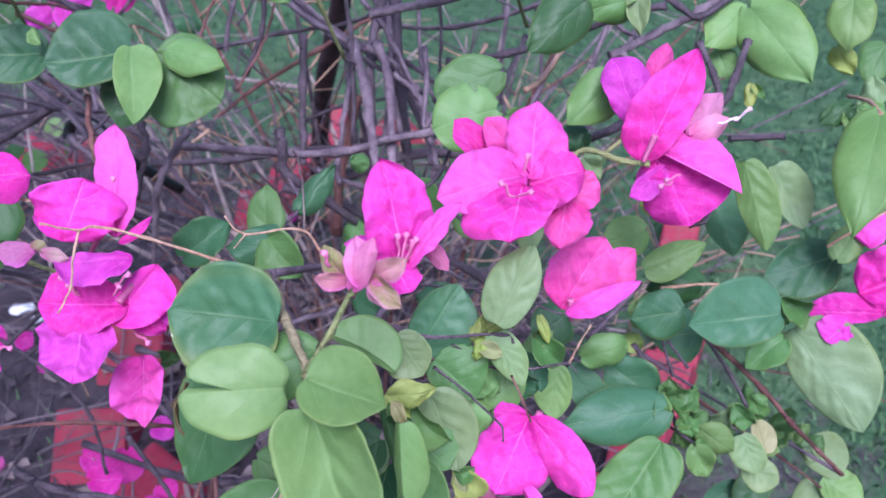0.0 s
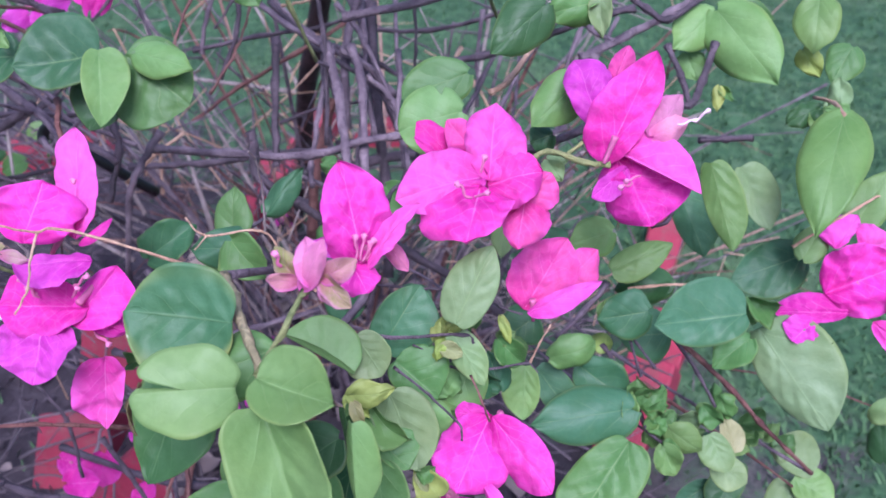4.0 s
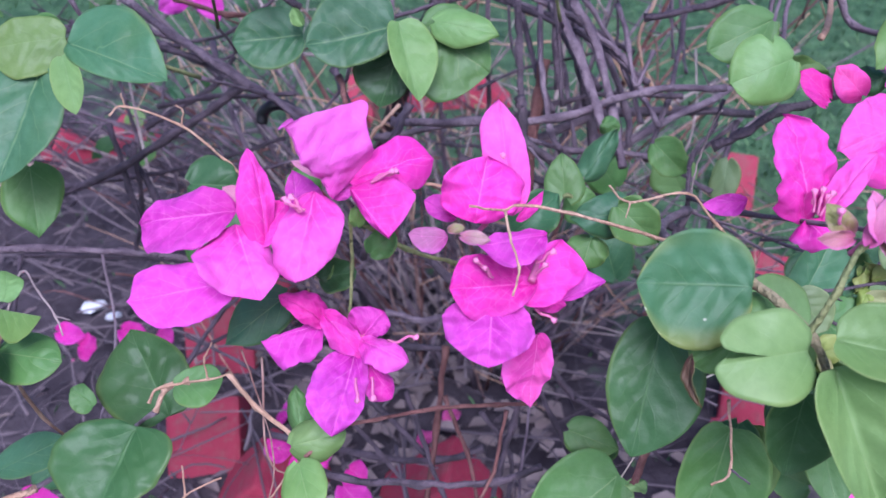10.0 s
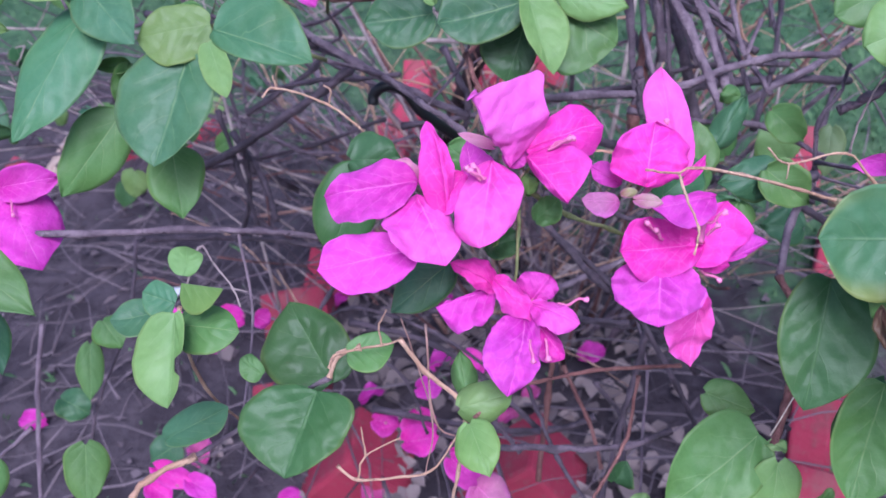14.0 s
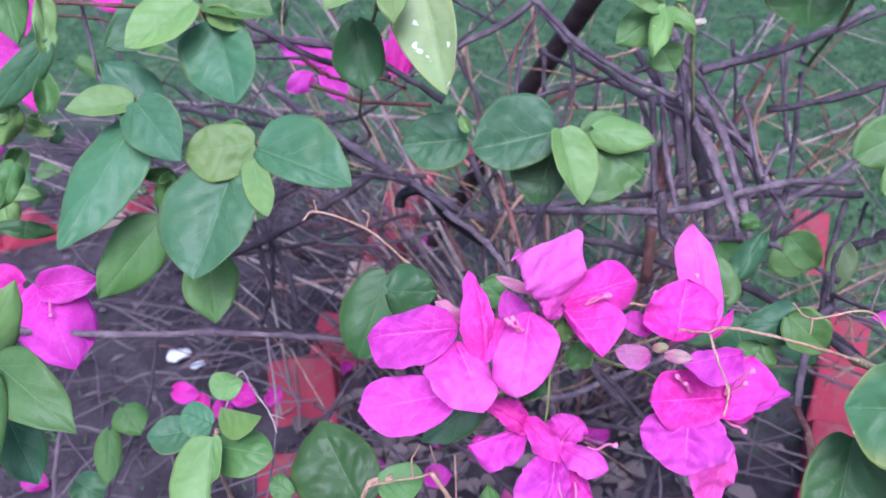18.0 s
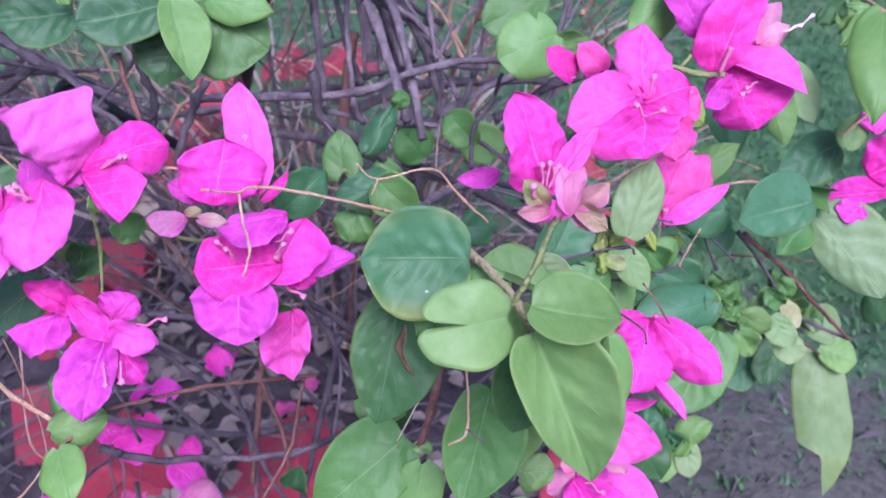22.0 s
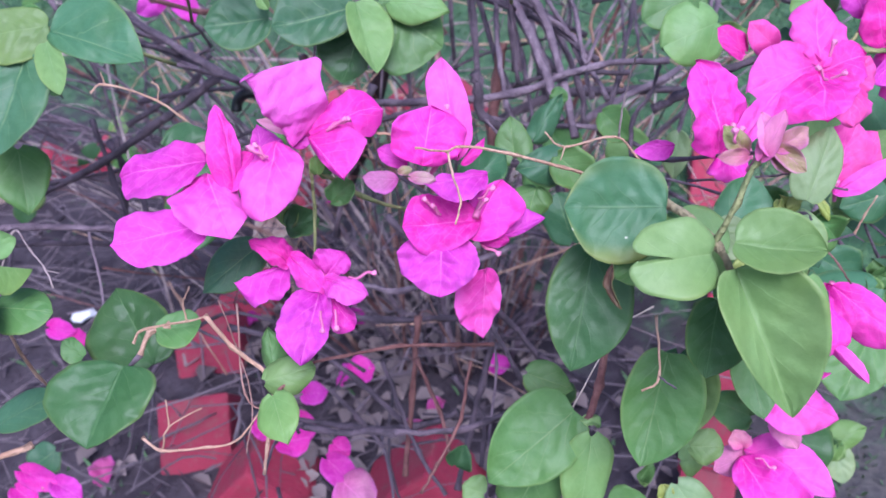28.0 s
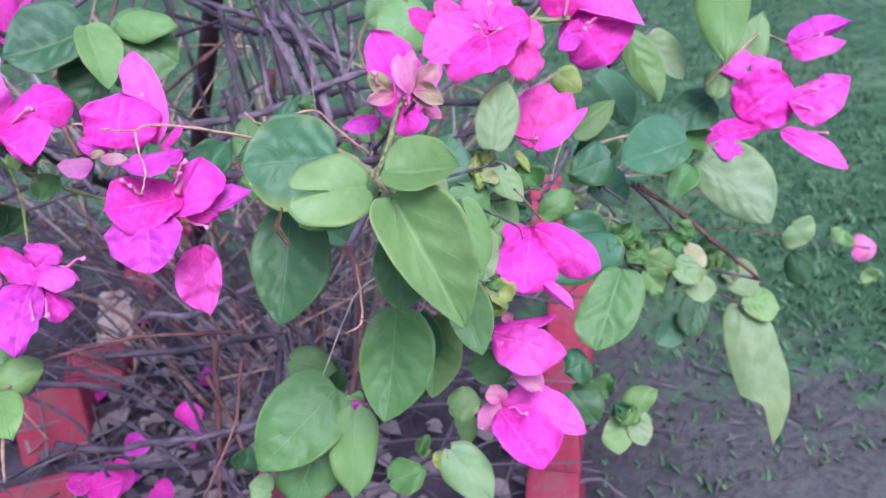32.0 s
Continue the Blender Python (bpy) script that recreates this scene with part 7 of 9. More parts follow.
stem("branch", 0.86, 0.72, "red", (-0.1050, 0.2881, 0.3988), (-0.1135, 0.2722, 0.3769), (-0.1269, 0.2601, 0.3596), (-0.1367, 0.2528, 0.3489))
stem("branch", 0.79, 0.65, "purple", (-0.0856, 0.3649, 0.3694), (-0.0861, 0.3376, 0.3500), (-0.0950, 0.3083, 0.3270), (-0.1029, 0.2798, 0.3051))
stem("branch", 1.44, 1.15, "dark", (-0.1523, 0.3853, 0.3231), (-0.1445, 0.3601, 0.3072), (-0.1369, 0.3356, 0.2922), (-0.1230, 0.3109, 0.2777))
stem("branch", 2.38, 2.09, "dark", (-0.2525, 0.4355, 0.2464), (-0.1776, 0.3930, 0.2612), (-0.1371, 0.3703, 0.2775), (-0.1087, 0.3618, 0.2938))
stem("branch", 2.30, 1.87, "dark", (-0.2619, 0.4685, 0.3009), (-0.2048, 0.4341, 0.3029), (-0.1706, 0.4068, 0.2881), (-0.1391, 0.3768, 0.2676))
stem("branch", 2.30, 1.87, "dark", (-0.2033, 0.4455, 0.3234), (-0.1481, 0.4152, 0.3318), (-0.1102, 0.3999, 0.3396), (-0.0846, 0.3861, 0.3454))
stem("branch", 2.09, 1.73, "dark", (-0.0838, 0.3516, 0.3674), (-0.0944, 0.3377, 0.3390), (-0.1043, 0.3253, 0.3135), (-0.1158, 0.3099, 0.2822))
stem("branch", 1.87, 1.58, "red", (-0.1266, 0.3959, 0.3471), (-0.1362, 0.3731, 0.3034), (-0.1467, 0.3487, 0.2566))
stem("branch", 1.87, 1.58, "dark", (-0.0978, 0.5605, 0.5236), (-0.0644, 0.5203, 0.5065), (-0.0281, 0.4838, 0.4970), (-0.0028, 0.4471, 0.4830))
stem("branch", 1.87, 1.58, "dark", (-0.0612, 0.5381, 0.4979), (-0.0575, 0.5008, 0.4748), (-0.0524, 0.4679, 0.4600))
stem("branch", 1.73, 1.58, "dark", (-0.1169, 0.6220, 0.5054), (-0.0892, 0.5935, 0.4975), (-0.0555, 0.5655, 0.4905), (-0.0238, 0.5401, 0.4876), (0.0057, 0.5094, 0.4762))
stem("branch", 1.58, 1.37, "purple", (-0.0374, 0.6040, 0.5144), (-0.0362, 0.5615, 0.4840), (-0.0362, 0.5131, 0.4632), (-0.0394, 0.4613, 0.4369))
stem("branch", 2.81, 2.38, "dark", (-0.0510, 0.6242, 0.5089), (-0.0335, 0.5850, 0.4840), (-0.0246, 0.5492, 0.4644), (-0.0126, 0.5165, 0.4498))
stem("branch", 1.73, 1.44, "red", (-0.0543, 0.6552, 0.4830), (-0.0982, 0.6412, 0.4607), (-0.1420, 0.6273, 0.4384), (-0.1717, 0.5948, 0.4241))
stem("branch", 1.58, 1.37, "purple", (-0.0181, 0.6242, 0.5089), (-0.0155, 0.5787, 0.4739), (-0.0054, 0.5451, 0.4579))
stem("branch", 2.09, 1.73, "dark", (0.0020, 0.4823, 0.5082), (0.0377, 0.4750, 0.5155), (0.0705, 0.4616, 0.5318), (0.0944, 0.4467, 0.5457), (0.1157, 0.4399, 0.5536))
stem("branch", 2.59, 2.09, "purple", (0.0904, 0.4453, 0.5246), (0.1148, 0.4518, 0.5349), (0.1363, 0.4483, 0.5482), (0.1542, 0.4546, 0.5584))
stem("branch", 1.22, 1.01, "purple", (0.0812, 0.4582, 0.5453), (0.0602, 0.4275, 0.5338), (0.0449, 0.3948, 0.5192), (0.0379, 0.3874, 0.5073))
stem("branch", 1.58, 1.37, "dark", (-0.0516, 0.4942, 0.4519), (-0.0152, 0.4781, 0.4639), (0.0219, 0.4576, 0.4688))
stem("branch", 2.38, 2.09, "dark", (-0.2116, 0.5587, 0.4042), (-0.1530, 0.5418, 0.4148), (-0.1017, 0.5272, 0.4291), (-0.0498, 0.5106, 0.4403))
stem("branch", 2.30, 1.94, "dark", (-0.3228, 0.5696, 0.4216), (-0.2898, 0.5784, 0.4356), (-0.2692, 0.5849, 0.4461), (-0.2569, 0.5936, 0.4600))
stem("branch", 1.73, 1.44, "purple", (-0.0744, 0.4488, 0.4547), (-0.0469, 0.4347, 0.4510), (-0.0076, 0.4224, 0.4502), (0.0202, 0.3935, 0.4417))
stem("branch", 1.22, 1.01, "tan", (-0.1429, 0.4796, 0.4662), (-0.1571, 0.4632, 0.4588), (-0.1706, 0.4453, 0.4491))
stem("branch", 1.58, 1.37, "dark", (-0.1856, 0.3661, 0.3224), (-0.1706, 0.3556, 0.3055), (-0.1574, 0.3450, 0.2886))
stem("branch", 1.44, 1.22, "dark", (-0.3004, 0.4668, 0.2948), (-0.2557, 0.4594, 0.3207), (-0.2023, 0.4318, 0.3142), (-0.1658, 0.4086, 0.2959))
stem("branch", 1.22, 1.01, "dark", (-0.2915, 0.4436, 0.3331), (-0.2534, 0.4240, 0.3207), (-0.2237, 0.4011, 0.3029), (-0.2130, 0.3821, 0.2725))
stem("branch", 1.44, 1.22, "purple", (0.0930, 0.3351, 0.4519), (0.0813, 0.3239, 0.4435), (0.0680, 0.3168, 0.4322))
stem("branch", 1.58, 1.37, "purple", (-0.4363, 0.4095, 0.3726), (-0.4434, 0.3858, 0.3389), (-0.4470, 0.3621, 0.3051), (-0.4503, 0.3423, 0.2770))
stem("branch", 1.37, 1.15, "purple", (-0.4495, 0.3740, 0.3223), (-0.4815, 0.3691, 0.2992), (-0.5088, 0.3679, 0.2812))
stem("branch", 1.58, 1.37, "dark", (-0.3198, 0.3515, 0.3193), (-0.2891, 0.4002, 0.3354), (-0.2697, 0.4437, 0.3445), (-0.2478, 0.4725, 0.3497))
stem("branch", 1.37, 1.15, "dark", (-0.3967, 0.4866, 0.3765), (-0.4034, 0.4480, 0.3389), (-0.4247, 0.4106, 0.3037), (-0.4338, 0.3893, 0.2737))
stem("branch", 1.58, 1.15, "tan", (-0.3085, 0.2633, 0.4023), (-0.3258, 0.2519, 0.4041), (-0.3322, 0.2451, 0.4016), (-0.3377, 0.2357, 0.3990))
stem("branch", 2.30, 1.94, "dark", (-0.3243, 0.5259, 0.4296), (-0.3049, 0.4973, 0.4053), (-0.2970, 0.4737, 0.3886))
stem("branch", 2.09, 1.73, "dark", (-0.1383, 0.3676, 0.4393), (-0.1135, 0.3490, 0.4116), (-0.0826, 0.3430, 0.3841), (-0.0599, 0.3328, 0.3511))
stem("branch", 1.22, 1.01, "red", (-0.1310, 0.3457, 0.3553), (-0.1219, 0.3209, 0.3368), (-0.1190, 0.2986, 0.3222))
stem("branch", 1.58, 1.22, "dark", (-0.1100, 0.3617, 0.3247), (-0.0947, 0.3463, 0.3021), (-0.0993, 0.3293, 0.2778))
stem("branch", 1.22, 1.01, "dark", (-0.0629, 0.3283, 0.3622), (-0.0379, 0.3222, 0.3437), (-0.0126, 0.3133, 0.3211))
stem("branch", 1.22, 1.01, "tan", (0.0286, 0.5472, 0.4970), (0.0122, 0.5210, 0.4777), (0.0141, 0.4973, 0.4611), (0.0229, 0.4780, 0.4506))
stem("branch", 1.87, 1.58, "dark", (-0.0007, 0.4428, 0.4362), (0.0187, 0.4728, 0.4608), (0.0412, 0.5249, 0.4820), (0.0555, 0.5612, 0.4984))
stem("branch", 2.16, 1.73, "purple", (-0.1823, 0.5831, 0.5237), (-0.1416, 0.5725, 0.5466), (-0.1044, 0.5569, 0.5818), (-0.0685, 0.5548, 0.6216), (-0.0476, 0.5573, 0.6483))
stem("branch", 1.94, 1.66, "purple", (-0.1330, 0.5394, 0.5697), (-0.1066, 0.5160, 0.5454), (-0.0771, 0.4962, 0.5283), (-0.0519, 0.4804, 0.5190))
stem("branch", 1.58, 1.37, "dark", (-0.0560, 0.4868, 0.5537), (-0.0515, 0.4679, 0.5164), (-0.0510, 0.4459, 0.4732))
stem("branch", 1.58, 1.37, "purple", (-0.0477, 0.5020, 0.5394), (-0.0310, 0.4919, 0.5193), (-0.0119, 0.4632, 0.4847), (-0.0068, 0.4402, 0.4616))
stem("branch", 1.66, 1.37, "dark", (-0.0470, 0.6113, 0.4897), (0.0081, 0.5916, 0.4944), (0.0645, 0.5792, 0.5138), (0.1245, 0.5700, 0.5391))
stem("branch", 1.37, 1.15, "dark", (0.0785, 0.6518, 0.4798), (0.0721, 0.6086, 0.4391), (0.0675, 0.5809, 0.4286))
stem("branch", 1.44, 1.15, "purple", (0.1406, 0.5962, 0.5023), (0.1152, 0.5575, 0.4705), (0.0918, 0.5273, 0.4555))
stem("branch", 1.01, 0.86, "purple", (-0.3806, 0.7172, 0.6130), (-0.3753, 0.6784, 0.5807), (-0.3713, 0.6407, 0.5506), (-0.3607, 0.6020, 0.5186))
stem("branch", 1.22, 1.01, "purple", (-0.2495, 0.5398, 0.6600), (-0.2392, 0.5040, 0.6335), (-0.2320, 0.4752, 0.6209))
stem("branch", 1.15, 0.94, "purple", (-0.2150, 0.5390, 0.6581), (-0.2195, 0.5020, 0.6294), (-0.2258, 0.4736, 0.6177))
stem("branch", 1.22, 1.01, "tan", (-0.4006, 0.4102, 0.6271), (-0.3711, 0.4222, 0.6504), (-0.3543, 0.4407, 0.6646), (-0.3365, 0.4596, 0.6796))
stem("branch", 0.94, 0.79, "tan", (-0.4433, 0.5192, 0.6655), (-0.3941, 0.5143, 0.6553), (-0.3540, 0.5336, 0.6488), (-0.3156, 0.5672, 0.6482), (-0.2756, 0.6021, 0.6503))
stem("branch", 0.86, 0.65, "tan", (-0.3963, 0.4238, 0.6429), (-0.3796, 0.4225, 0.6290), (-0.3585, 0.4262, 0.6140))
stem("branch", 2.09, 1.73, "dark", (-0.3127, 0.5317, 0.5564), (-0.2691, 0.5104, 0.5581), (-0.2257, 0.4844, 0.5507), (-0.1924, 0.4743, 0.5304))
stem("branch", 1.58, 1.37, "red", (-0.2794, 0.5558, 0.5151), (-0.2425, 0.5314, 0.5108), (-0.2001, 0.5106, 0.5136))
stem("branch", 1.66, 1.44, "purple", (-0.3119, 0.5312, 0.5112), (-0.2597, 0.4913, 0.4984), (-0.2225, 0.4561, 0.4950), (-0.1896, 0.4260, 0.4795))
stem("branch", 1.73, 1.44, "purple", (-0.1958, 0.4107, 0.4936), (-0.1750, 0.3933, 0.4812), (-0.1613, 0.3750, 0.4671))
stem("branch", 1.37, 1.15, "red", (-0.1696, 0.3829, 0.5269), (-0.1643, 0.3638, 0.5113), (-0.1596, 0.3559, 0.4958))
stem("branch", 1.37, 1.15, "dark", (-0.4032, 0.6056, 0.4820), (-0.3455, 0.5882, 0.4911), (-0.2841, 0.5611, 0.4815))
stem("branch", 1.15, 0.94, "red", (-0.4579, 0.7568, 0.5593), (-0.3722, 0.7363, 0.5622), (-0.2914, 0.7115, 0.5568))
stem("branch", 1.01, 0.94, "purple", (-0.4387, 0.8077, 0.5709), (-0.3395, 0.7843, 0.5681), (-0.2540, 0.7704, 0.5841), (-0.1941, 0.7445, 0.5765))
stem("branch", 1.22, 1.01, "dark", (-0.2175, 0.6829, 0.6322), (-0.1935, 0.6444, 0.6004), (-0.1670, 0.6051, 0.5670), (-0.1530, 0.5764, 0.5544))
stem("branch", 1.22, 1.01, "dark", (-0.1828, 0.5457, 0.5385), (-0.1198, 0.5865, 0.5739), (-0.0923, 0.6090, 0.5739))
stem("branch", 0.94, 0.79, "red", (-0.1254, 0.5739, 0.5493), (-0.1448, 0.5414, 0.5295), (-0.1523, 0.5061, 0.5044))
stem("branch", 0.94, 0.79, "red", (-0.1063, 0.5405, 0.5274), (-0.1110, 0.5085, 0.5087), (-0.1227, 0.4777, 0.4923))
stem("cut_stub", 1.60, 0.70, "pale", (-0.0629, 0.4197, 0.5851), (-0.0783, 0.4119, 0.5876), (-0.0917, 0.4055, 0.5885))
stem("branch", 2.6, 2.2, "purple", (-0.3497, 0.6279, 0.6578), (-0.3560, 0.6045, 0.6118), (-0.3565, 0.5819, 0.5674), (-0.3535, 0.5629, 0.5299))
stem("branch", 2, 1.7, "purple", (-0.2964, 0.6267, 0.6548), (-0.3059, 0.6034, 0.6091), (-0.3140, 0.5837, 0.5704), (-0.3138, 0.5674, 0.5384))
stem("branch", 2.6, 2.2, "purple", (-0.2590, 0.6051, 0.6562), (-0.2519, 0.5892, 0.6249), (-0.2434, 0.5777, 0.6021), (-0.2348, 0.5609, 0.5689))
stem("branch", 2.4, 2.2, "purple", (-0.2167, 0.6042, 0.6539), (-0.2223, 0.5886, 0.6233), (-0.2283, 0.5747, 0.5961), (-0.2275, 0.5572, 0.5616))
stem("branch", 2.2, 2, "dark", (-0.2367, 0.6459, 0.6481), (-0.2360, 0.6291, 0.6149), (-0.2392, 0.6142, 0.5857))
stem("branch", 1.7, 1.4, "dark", (-0.2002, 0.6038, 0.6530), (-0.1919, 0.5879, 0.6216), (-0.1733, 0.5734, 0.5931), (-0.1501, 0.5598, 0.5660))
stem("branch", 1, 0.8, "red", (-0.4035, 0.6248, 0.6080), (-0.3417, 0.6245, 0.6068), (-0.2762, 0.6214, 0.6002), (-0.2429, 0.6237, 0.6043))
stem("branch", 0.9, 0.7, "red", (-0.3776, 0.5978, 0.5988), (-0.3294, 0.6003, 0.6033), (-0.2657, 0.5992, 0.6005))
stem("branch", 1, 0.8, "red", (-0.4282, 0.5313, 0.5788), (-0.4081, 0.5305, 0.5770), (-0.3879, 0.5287, 0.5733))
stem("branch", 3, 2.4, "purple", (-0.0446, 0.4867, 0.4653), (-0.0442, 0.5070, 0.5051), (-0.0360, 0.5236, 0.5379), (-0.0219, 0.5402, 0.5703), (-0.0100, 0.5686, 0.6261), (-0.0062, 0.5803, 0.6491))
stem("branch", 2.2, 1.8, "purple", (-0.0459, 0.4993, 0.5121), (-0.0221, 0.4908, 0.4951), (-0.0072, 0.4705, 0.4552), (-0.0063, 0.4606, 0.4356))
stem("branch", 1.2, 0.9, "dark", (-0.0019, 0.5433, 0.5320), (-0.0012, 0.5275, 0.5010), (-0.0042, 0.5136, 0.4737))
stem("branch", 1.4, 1.1, "purple", (0.0426, 0.5592, 0.5187), (0.0391, 0.5448, 0.4905), (0.0388, 0.5303, 0.4620))
stem("branch", 1.8, 1.4, "purple", (0.1124, 0.5441, 0.5326), (0.1023, 0.5321, 0.5091), (0.0898, 0.5132, 0.4719))
stem("branch", 1.5, 1.2, "dark", (-0.1490, 0.5464, 0.4955), (-0.1046, 0.5506, 0.5034), (-0.0622, 0.5540, 0.5096), (-0.0398, 0.5578, 0.5169))
stem("branch", 2.4, 2, "purple", (-0.0415, 0.4786, 0.5375), (0.0023, 0.4826, 0.5450), (0.0304, 0.4863, 0.5521), (0.0588, 0.4919, 0.5628))
stem("branch", 1.3, 1, "dark", (-0.1828, 0.5457, 0.5385), (-0.1708, 0.5314, 0.5104), (-0.1644, 0.5156, 0.4791))
stem("branch", 1.6, 1.3, "purple", (-0.1431, 0.5454, 0.4934), (-0.1387, 0.5579, 0.5181), (-0.1254, 0.5739, 0.5493), (-0.1087, 0.5952, 0.5911))
stem("branch", 1.6, 1.3, "dark", (-0.1106, 0.5254, 0.5420), (-0.1103, 0.5135, 0.5187), (-0.1214, 0.5003, 0.4927))
stem("branch", 1, 0.8, "tan", (-0.4291, 0.4784, 0.6734), (-0.3869, 0.4738, 0.6640), (-0.3413, 0.4714, 0.6587), (-0.2951, 0.4739, 0.6633), (-0.2642, 0.4764, 0.6679))
stem("branch", 2.2, 1.9, "dark", (-0.0762, 0.4542, 0.5341), (-0.0764, 0.4429, 0.5119), (-0.0768, 0.4294, 0.4852), (-0.0771, 0.4221, 0.4710))
TRUNK_LINE = [(-0.2067, 1.1592, 0.0300), (-0.1746, 1.0558, 0.1349), (-0.1505, 0.9524, 0.2399), (-0.1263, 0.8490, 0.3448), (-0.0942, 0.7456, 0.4498), (-0.0631, 0.6422, 0.5548), (-0.0357, 0.5526, 0.6457), (-0.0152, 0.4698, 0.7297)]
TUBE_LINE = [(-0.2230, 0.4652, 0.4675), (-0.2214, 0.4668, 0.4732), (-0.2158, 0.4654, 0.4779), (-0.2085, 0.4653, 0.4776), (-0.2014, 0.4641, 0.4719), (-0.1951, 0.4619, 0.4616), (-0.1850, 0.4649, 0.4497), (-0.1667, 0.4789, 0.4252)]
stem("branch", 2.30, 1.87, "dark", (-0.3674, 0.5813, 0.5792), (-0.3337, 0.5533, 0.5734), (-0.3038, 0.5252, 0.5669), (-0.2823, 0.5173, 0.5545), (-0.2616, 0.5206, 0.5420), (-0.2258, 0.5414, 0.5218))
stem("branch", 1.15, 0.86, "red", (-0.2702, 0.4750, 0.5615), (-0.2606, 0.4798, 0.5503), (-0.2489, 0.4861, 0.5424), (-0.2278, 0.5034, 0.5352), (-0.2148, 0.5186, 0.5227))
stem("branch", 1.73, 1.44, "purple", (-0.2962, 0.5371, 0.5032), (-0.2590, 0.5176, 0.4926), (-0.2258, 0.4954, 0.4760), (-0.1988, 0.4844, 0.4584))
stem("branch", 1.30, 1.01, "dark", (-0.2883, 0.5701, 0.4809), (-0.2454, 0.5512, 0.4940), (-0.2050, 0.5628, 0.5224), (-0.1961, 0.5782, 0.5538))
stem("branch", 1.87, 1.44, "dark", (-0.2998, 0.5340, 0.4527), (-0.2672, 0.5336, 0.4567), (-0.2347, 0.5127, 0.4645), (-0.2058, 0.5015, 0.4688))
stem("branch", 1.44, 1.15, "purple", (-0.3495, 0.5712, 0.5182), (-0.3318, 0.5659, 0.4665), (-0.3263, 0.5568, 0.4055))
stem("branch", 2.16, 1.73, "purple", (-0.1247, 0.6163, 0.5506), (-0.1037, 0.5798, 0.5263), (-0.0697, 0.5444, 0.5060), (-0.0365, 0.5148, 0.4970), (-0.0135, 0.4955, 0.4846))
stem("branch", 2.02, 1.73, "purple", (-0.0409, 0.5647, 0.5498), (-0.0338, 0.5237, 0.5147), (-0.0317, 0.4995, 0.4898), (-0.0261, 0.4753, 0.4654))
stem("branch", 1.15, 0.86, "dark", (-0.0916, 0.5199, 0.4551), (-0.0663, 0.5227, 0.4642), (-0.0375, 0.5230, 0.4690), (-0.0130, 0.5231, 0.4727))
stem("branch", 1.01, 0.79, "purple", (-0.0659, 0.5629, 0.4987), (-0.0655, 0.5505, 0.4746), (-0.0626, 0.5422, 0.4588))
stem("branch", 0.94, 0.72, "tan", (-0.0857, 0.5344, 0.5283), (-0.0698, 0.5348, 0.5313), (-0.0553, 0.5369, 0.5375))
stem("branch", 1.15, 0.86, "purple", (-0.1190, 0.6282, 0.5307), (-0.1356, 0.6181, 0.5086), (-0.1495, 0.6097, 0.4903))
stem("branch", 1.44, 1.15, "dark", (-0.1400, 0.6652, 0.5120), (-0.1788, 0.6785, 0.5324), (-0.2090, 0.6887, 0.5478))
stem("branch", 1.73, 1.37, "dark", (-0.3291, 0.5208, 0.4490), (-0.3191, 0.4962, 0.4134), (-0.3103, 0.4760, 0.3842))
stem("branch", 1.58, 1.30, "dark", (-0.3697, 0.5167, 0.4076), (-0.3175, 0.5187, 0.4108), (-0.2690, 0.5220, 0.4160), (-0.2201, 0.5287, 0.4260))
stem("branch", 1.44, 1.15, "purple", (-0.3078, 0.5307, 0.4283), (-0.2812, 0.5203, 0.4135), (-0.2457, 0.5175, 0.4096), (-0.2012, 0.5210, 0.4149))
stem("branch", 1.87, 1.44, "purple", (-0.2828, 0.5822, 0.4679), (-0.2490, 0.5505, 0.4575), (-0.2169, 0.5219, 0.4514), (-0.1869, 0.5150, 0.4416))
stem("branch", 2.16, 1.73, "purple", (-0.2847, 0.6649, 0.4469), (-0.2684, 0.6092, 0.4015), (-0.2529, 0.5905, 0.3744))
stem("branch", 1.22, 1.01, "purple", (-0.4240, 0.6088, 0.6209), (-0.3645, 0.6062, 0.6151), (-0.3051, 0.6034, 0.6090), (-0.2417, 0.6001, 0.6020))
stem("branch", 1.08, 0.86, "dark", (-0.3552, 0.6160, 0.5902), (-0.3140, 0.6160, 0.5898), (-0.2747, 0.5918, 0.5860))
stem("branch", 1.58, 1.30, "purple", (-0.3637, 0.6599, 0.6326), (-0.3579, 0.6208, 0.5996), (-0.3647, 0.6004, 0.5595))
stem("branch", 1.44, 1.15, "purple", (-0.3104, 0.6771, 0.6217), (-0.3171, 0.6593, 0.5868), (-0.3258, 0.6436, 0.5560))
stem("branch", 1.30, 1.01, "dark", (-0.4831, 0.6652, 0.5999), (-0.4423, 0.6290, 0.5724), (-0.4090, 0.5827, 0.5252))
leaf((-0.0226, 0.4246, 0.4310), (-0.0354, 0.4330, 0.4477), 0.0249, (-0.1301, -0.9215, 0.3659), "round", "g", .1)
leaf((0.0253, 0.4483, 0.4109), (0.0131, 0.4585, 0.4312), 0.0278, (-0.2163, -0.9177, 0.3334), "round", "l", .1)
leaf((0.0582, 0.4641, 0.4197), (0.0519, 0.4504, 0.3928), 0.0186, (-0.4124, -0.7693, 0.4879), "ovate", "p", .1)
leaf((-0.0482, 0.3992, 0.4255), (-0.0482, 0.4092, 0.4450), 0.0212, (-0.2716, -0.8581, 0.4357), "round", "g", .1)
leaf((-0.0355, 0.3679, 0.4080), (-0.0417, 0.3811, 0.4339), 0.0268, (-0.2379, -0.8882, 0.3930), "round", "b", .1)
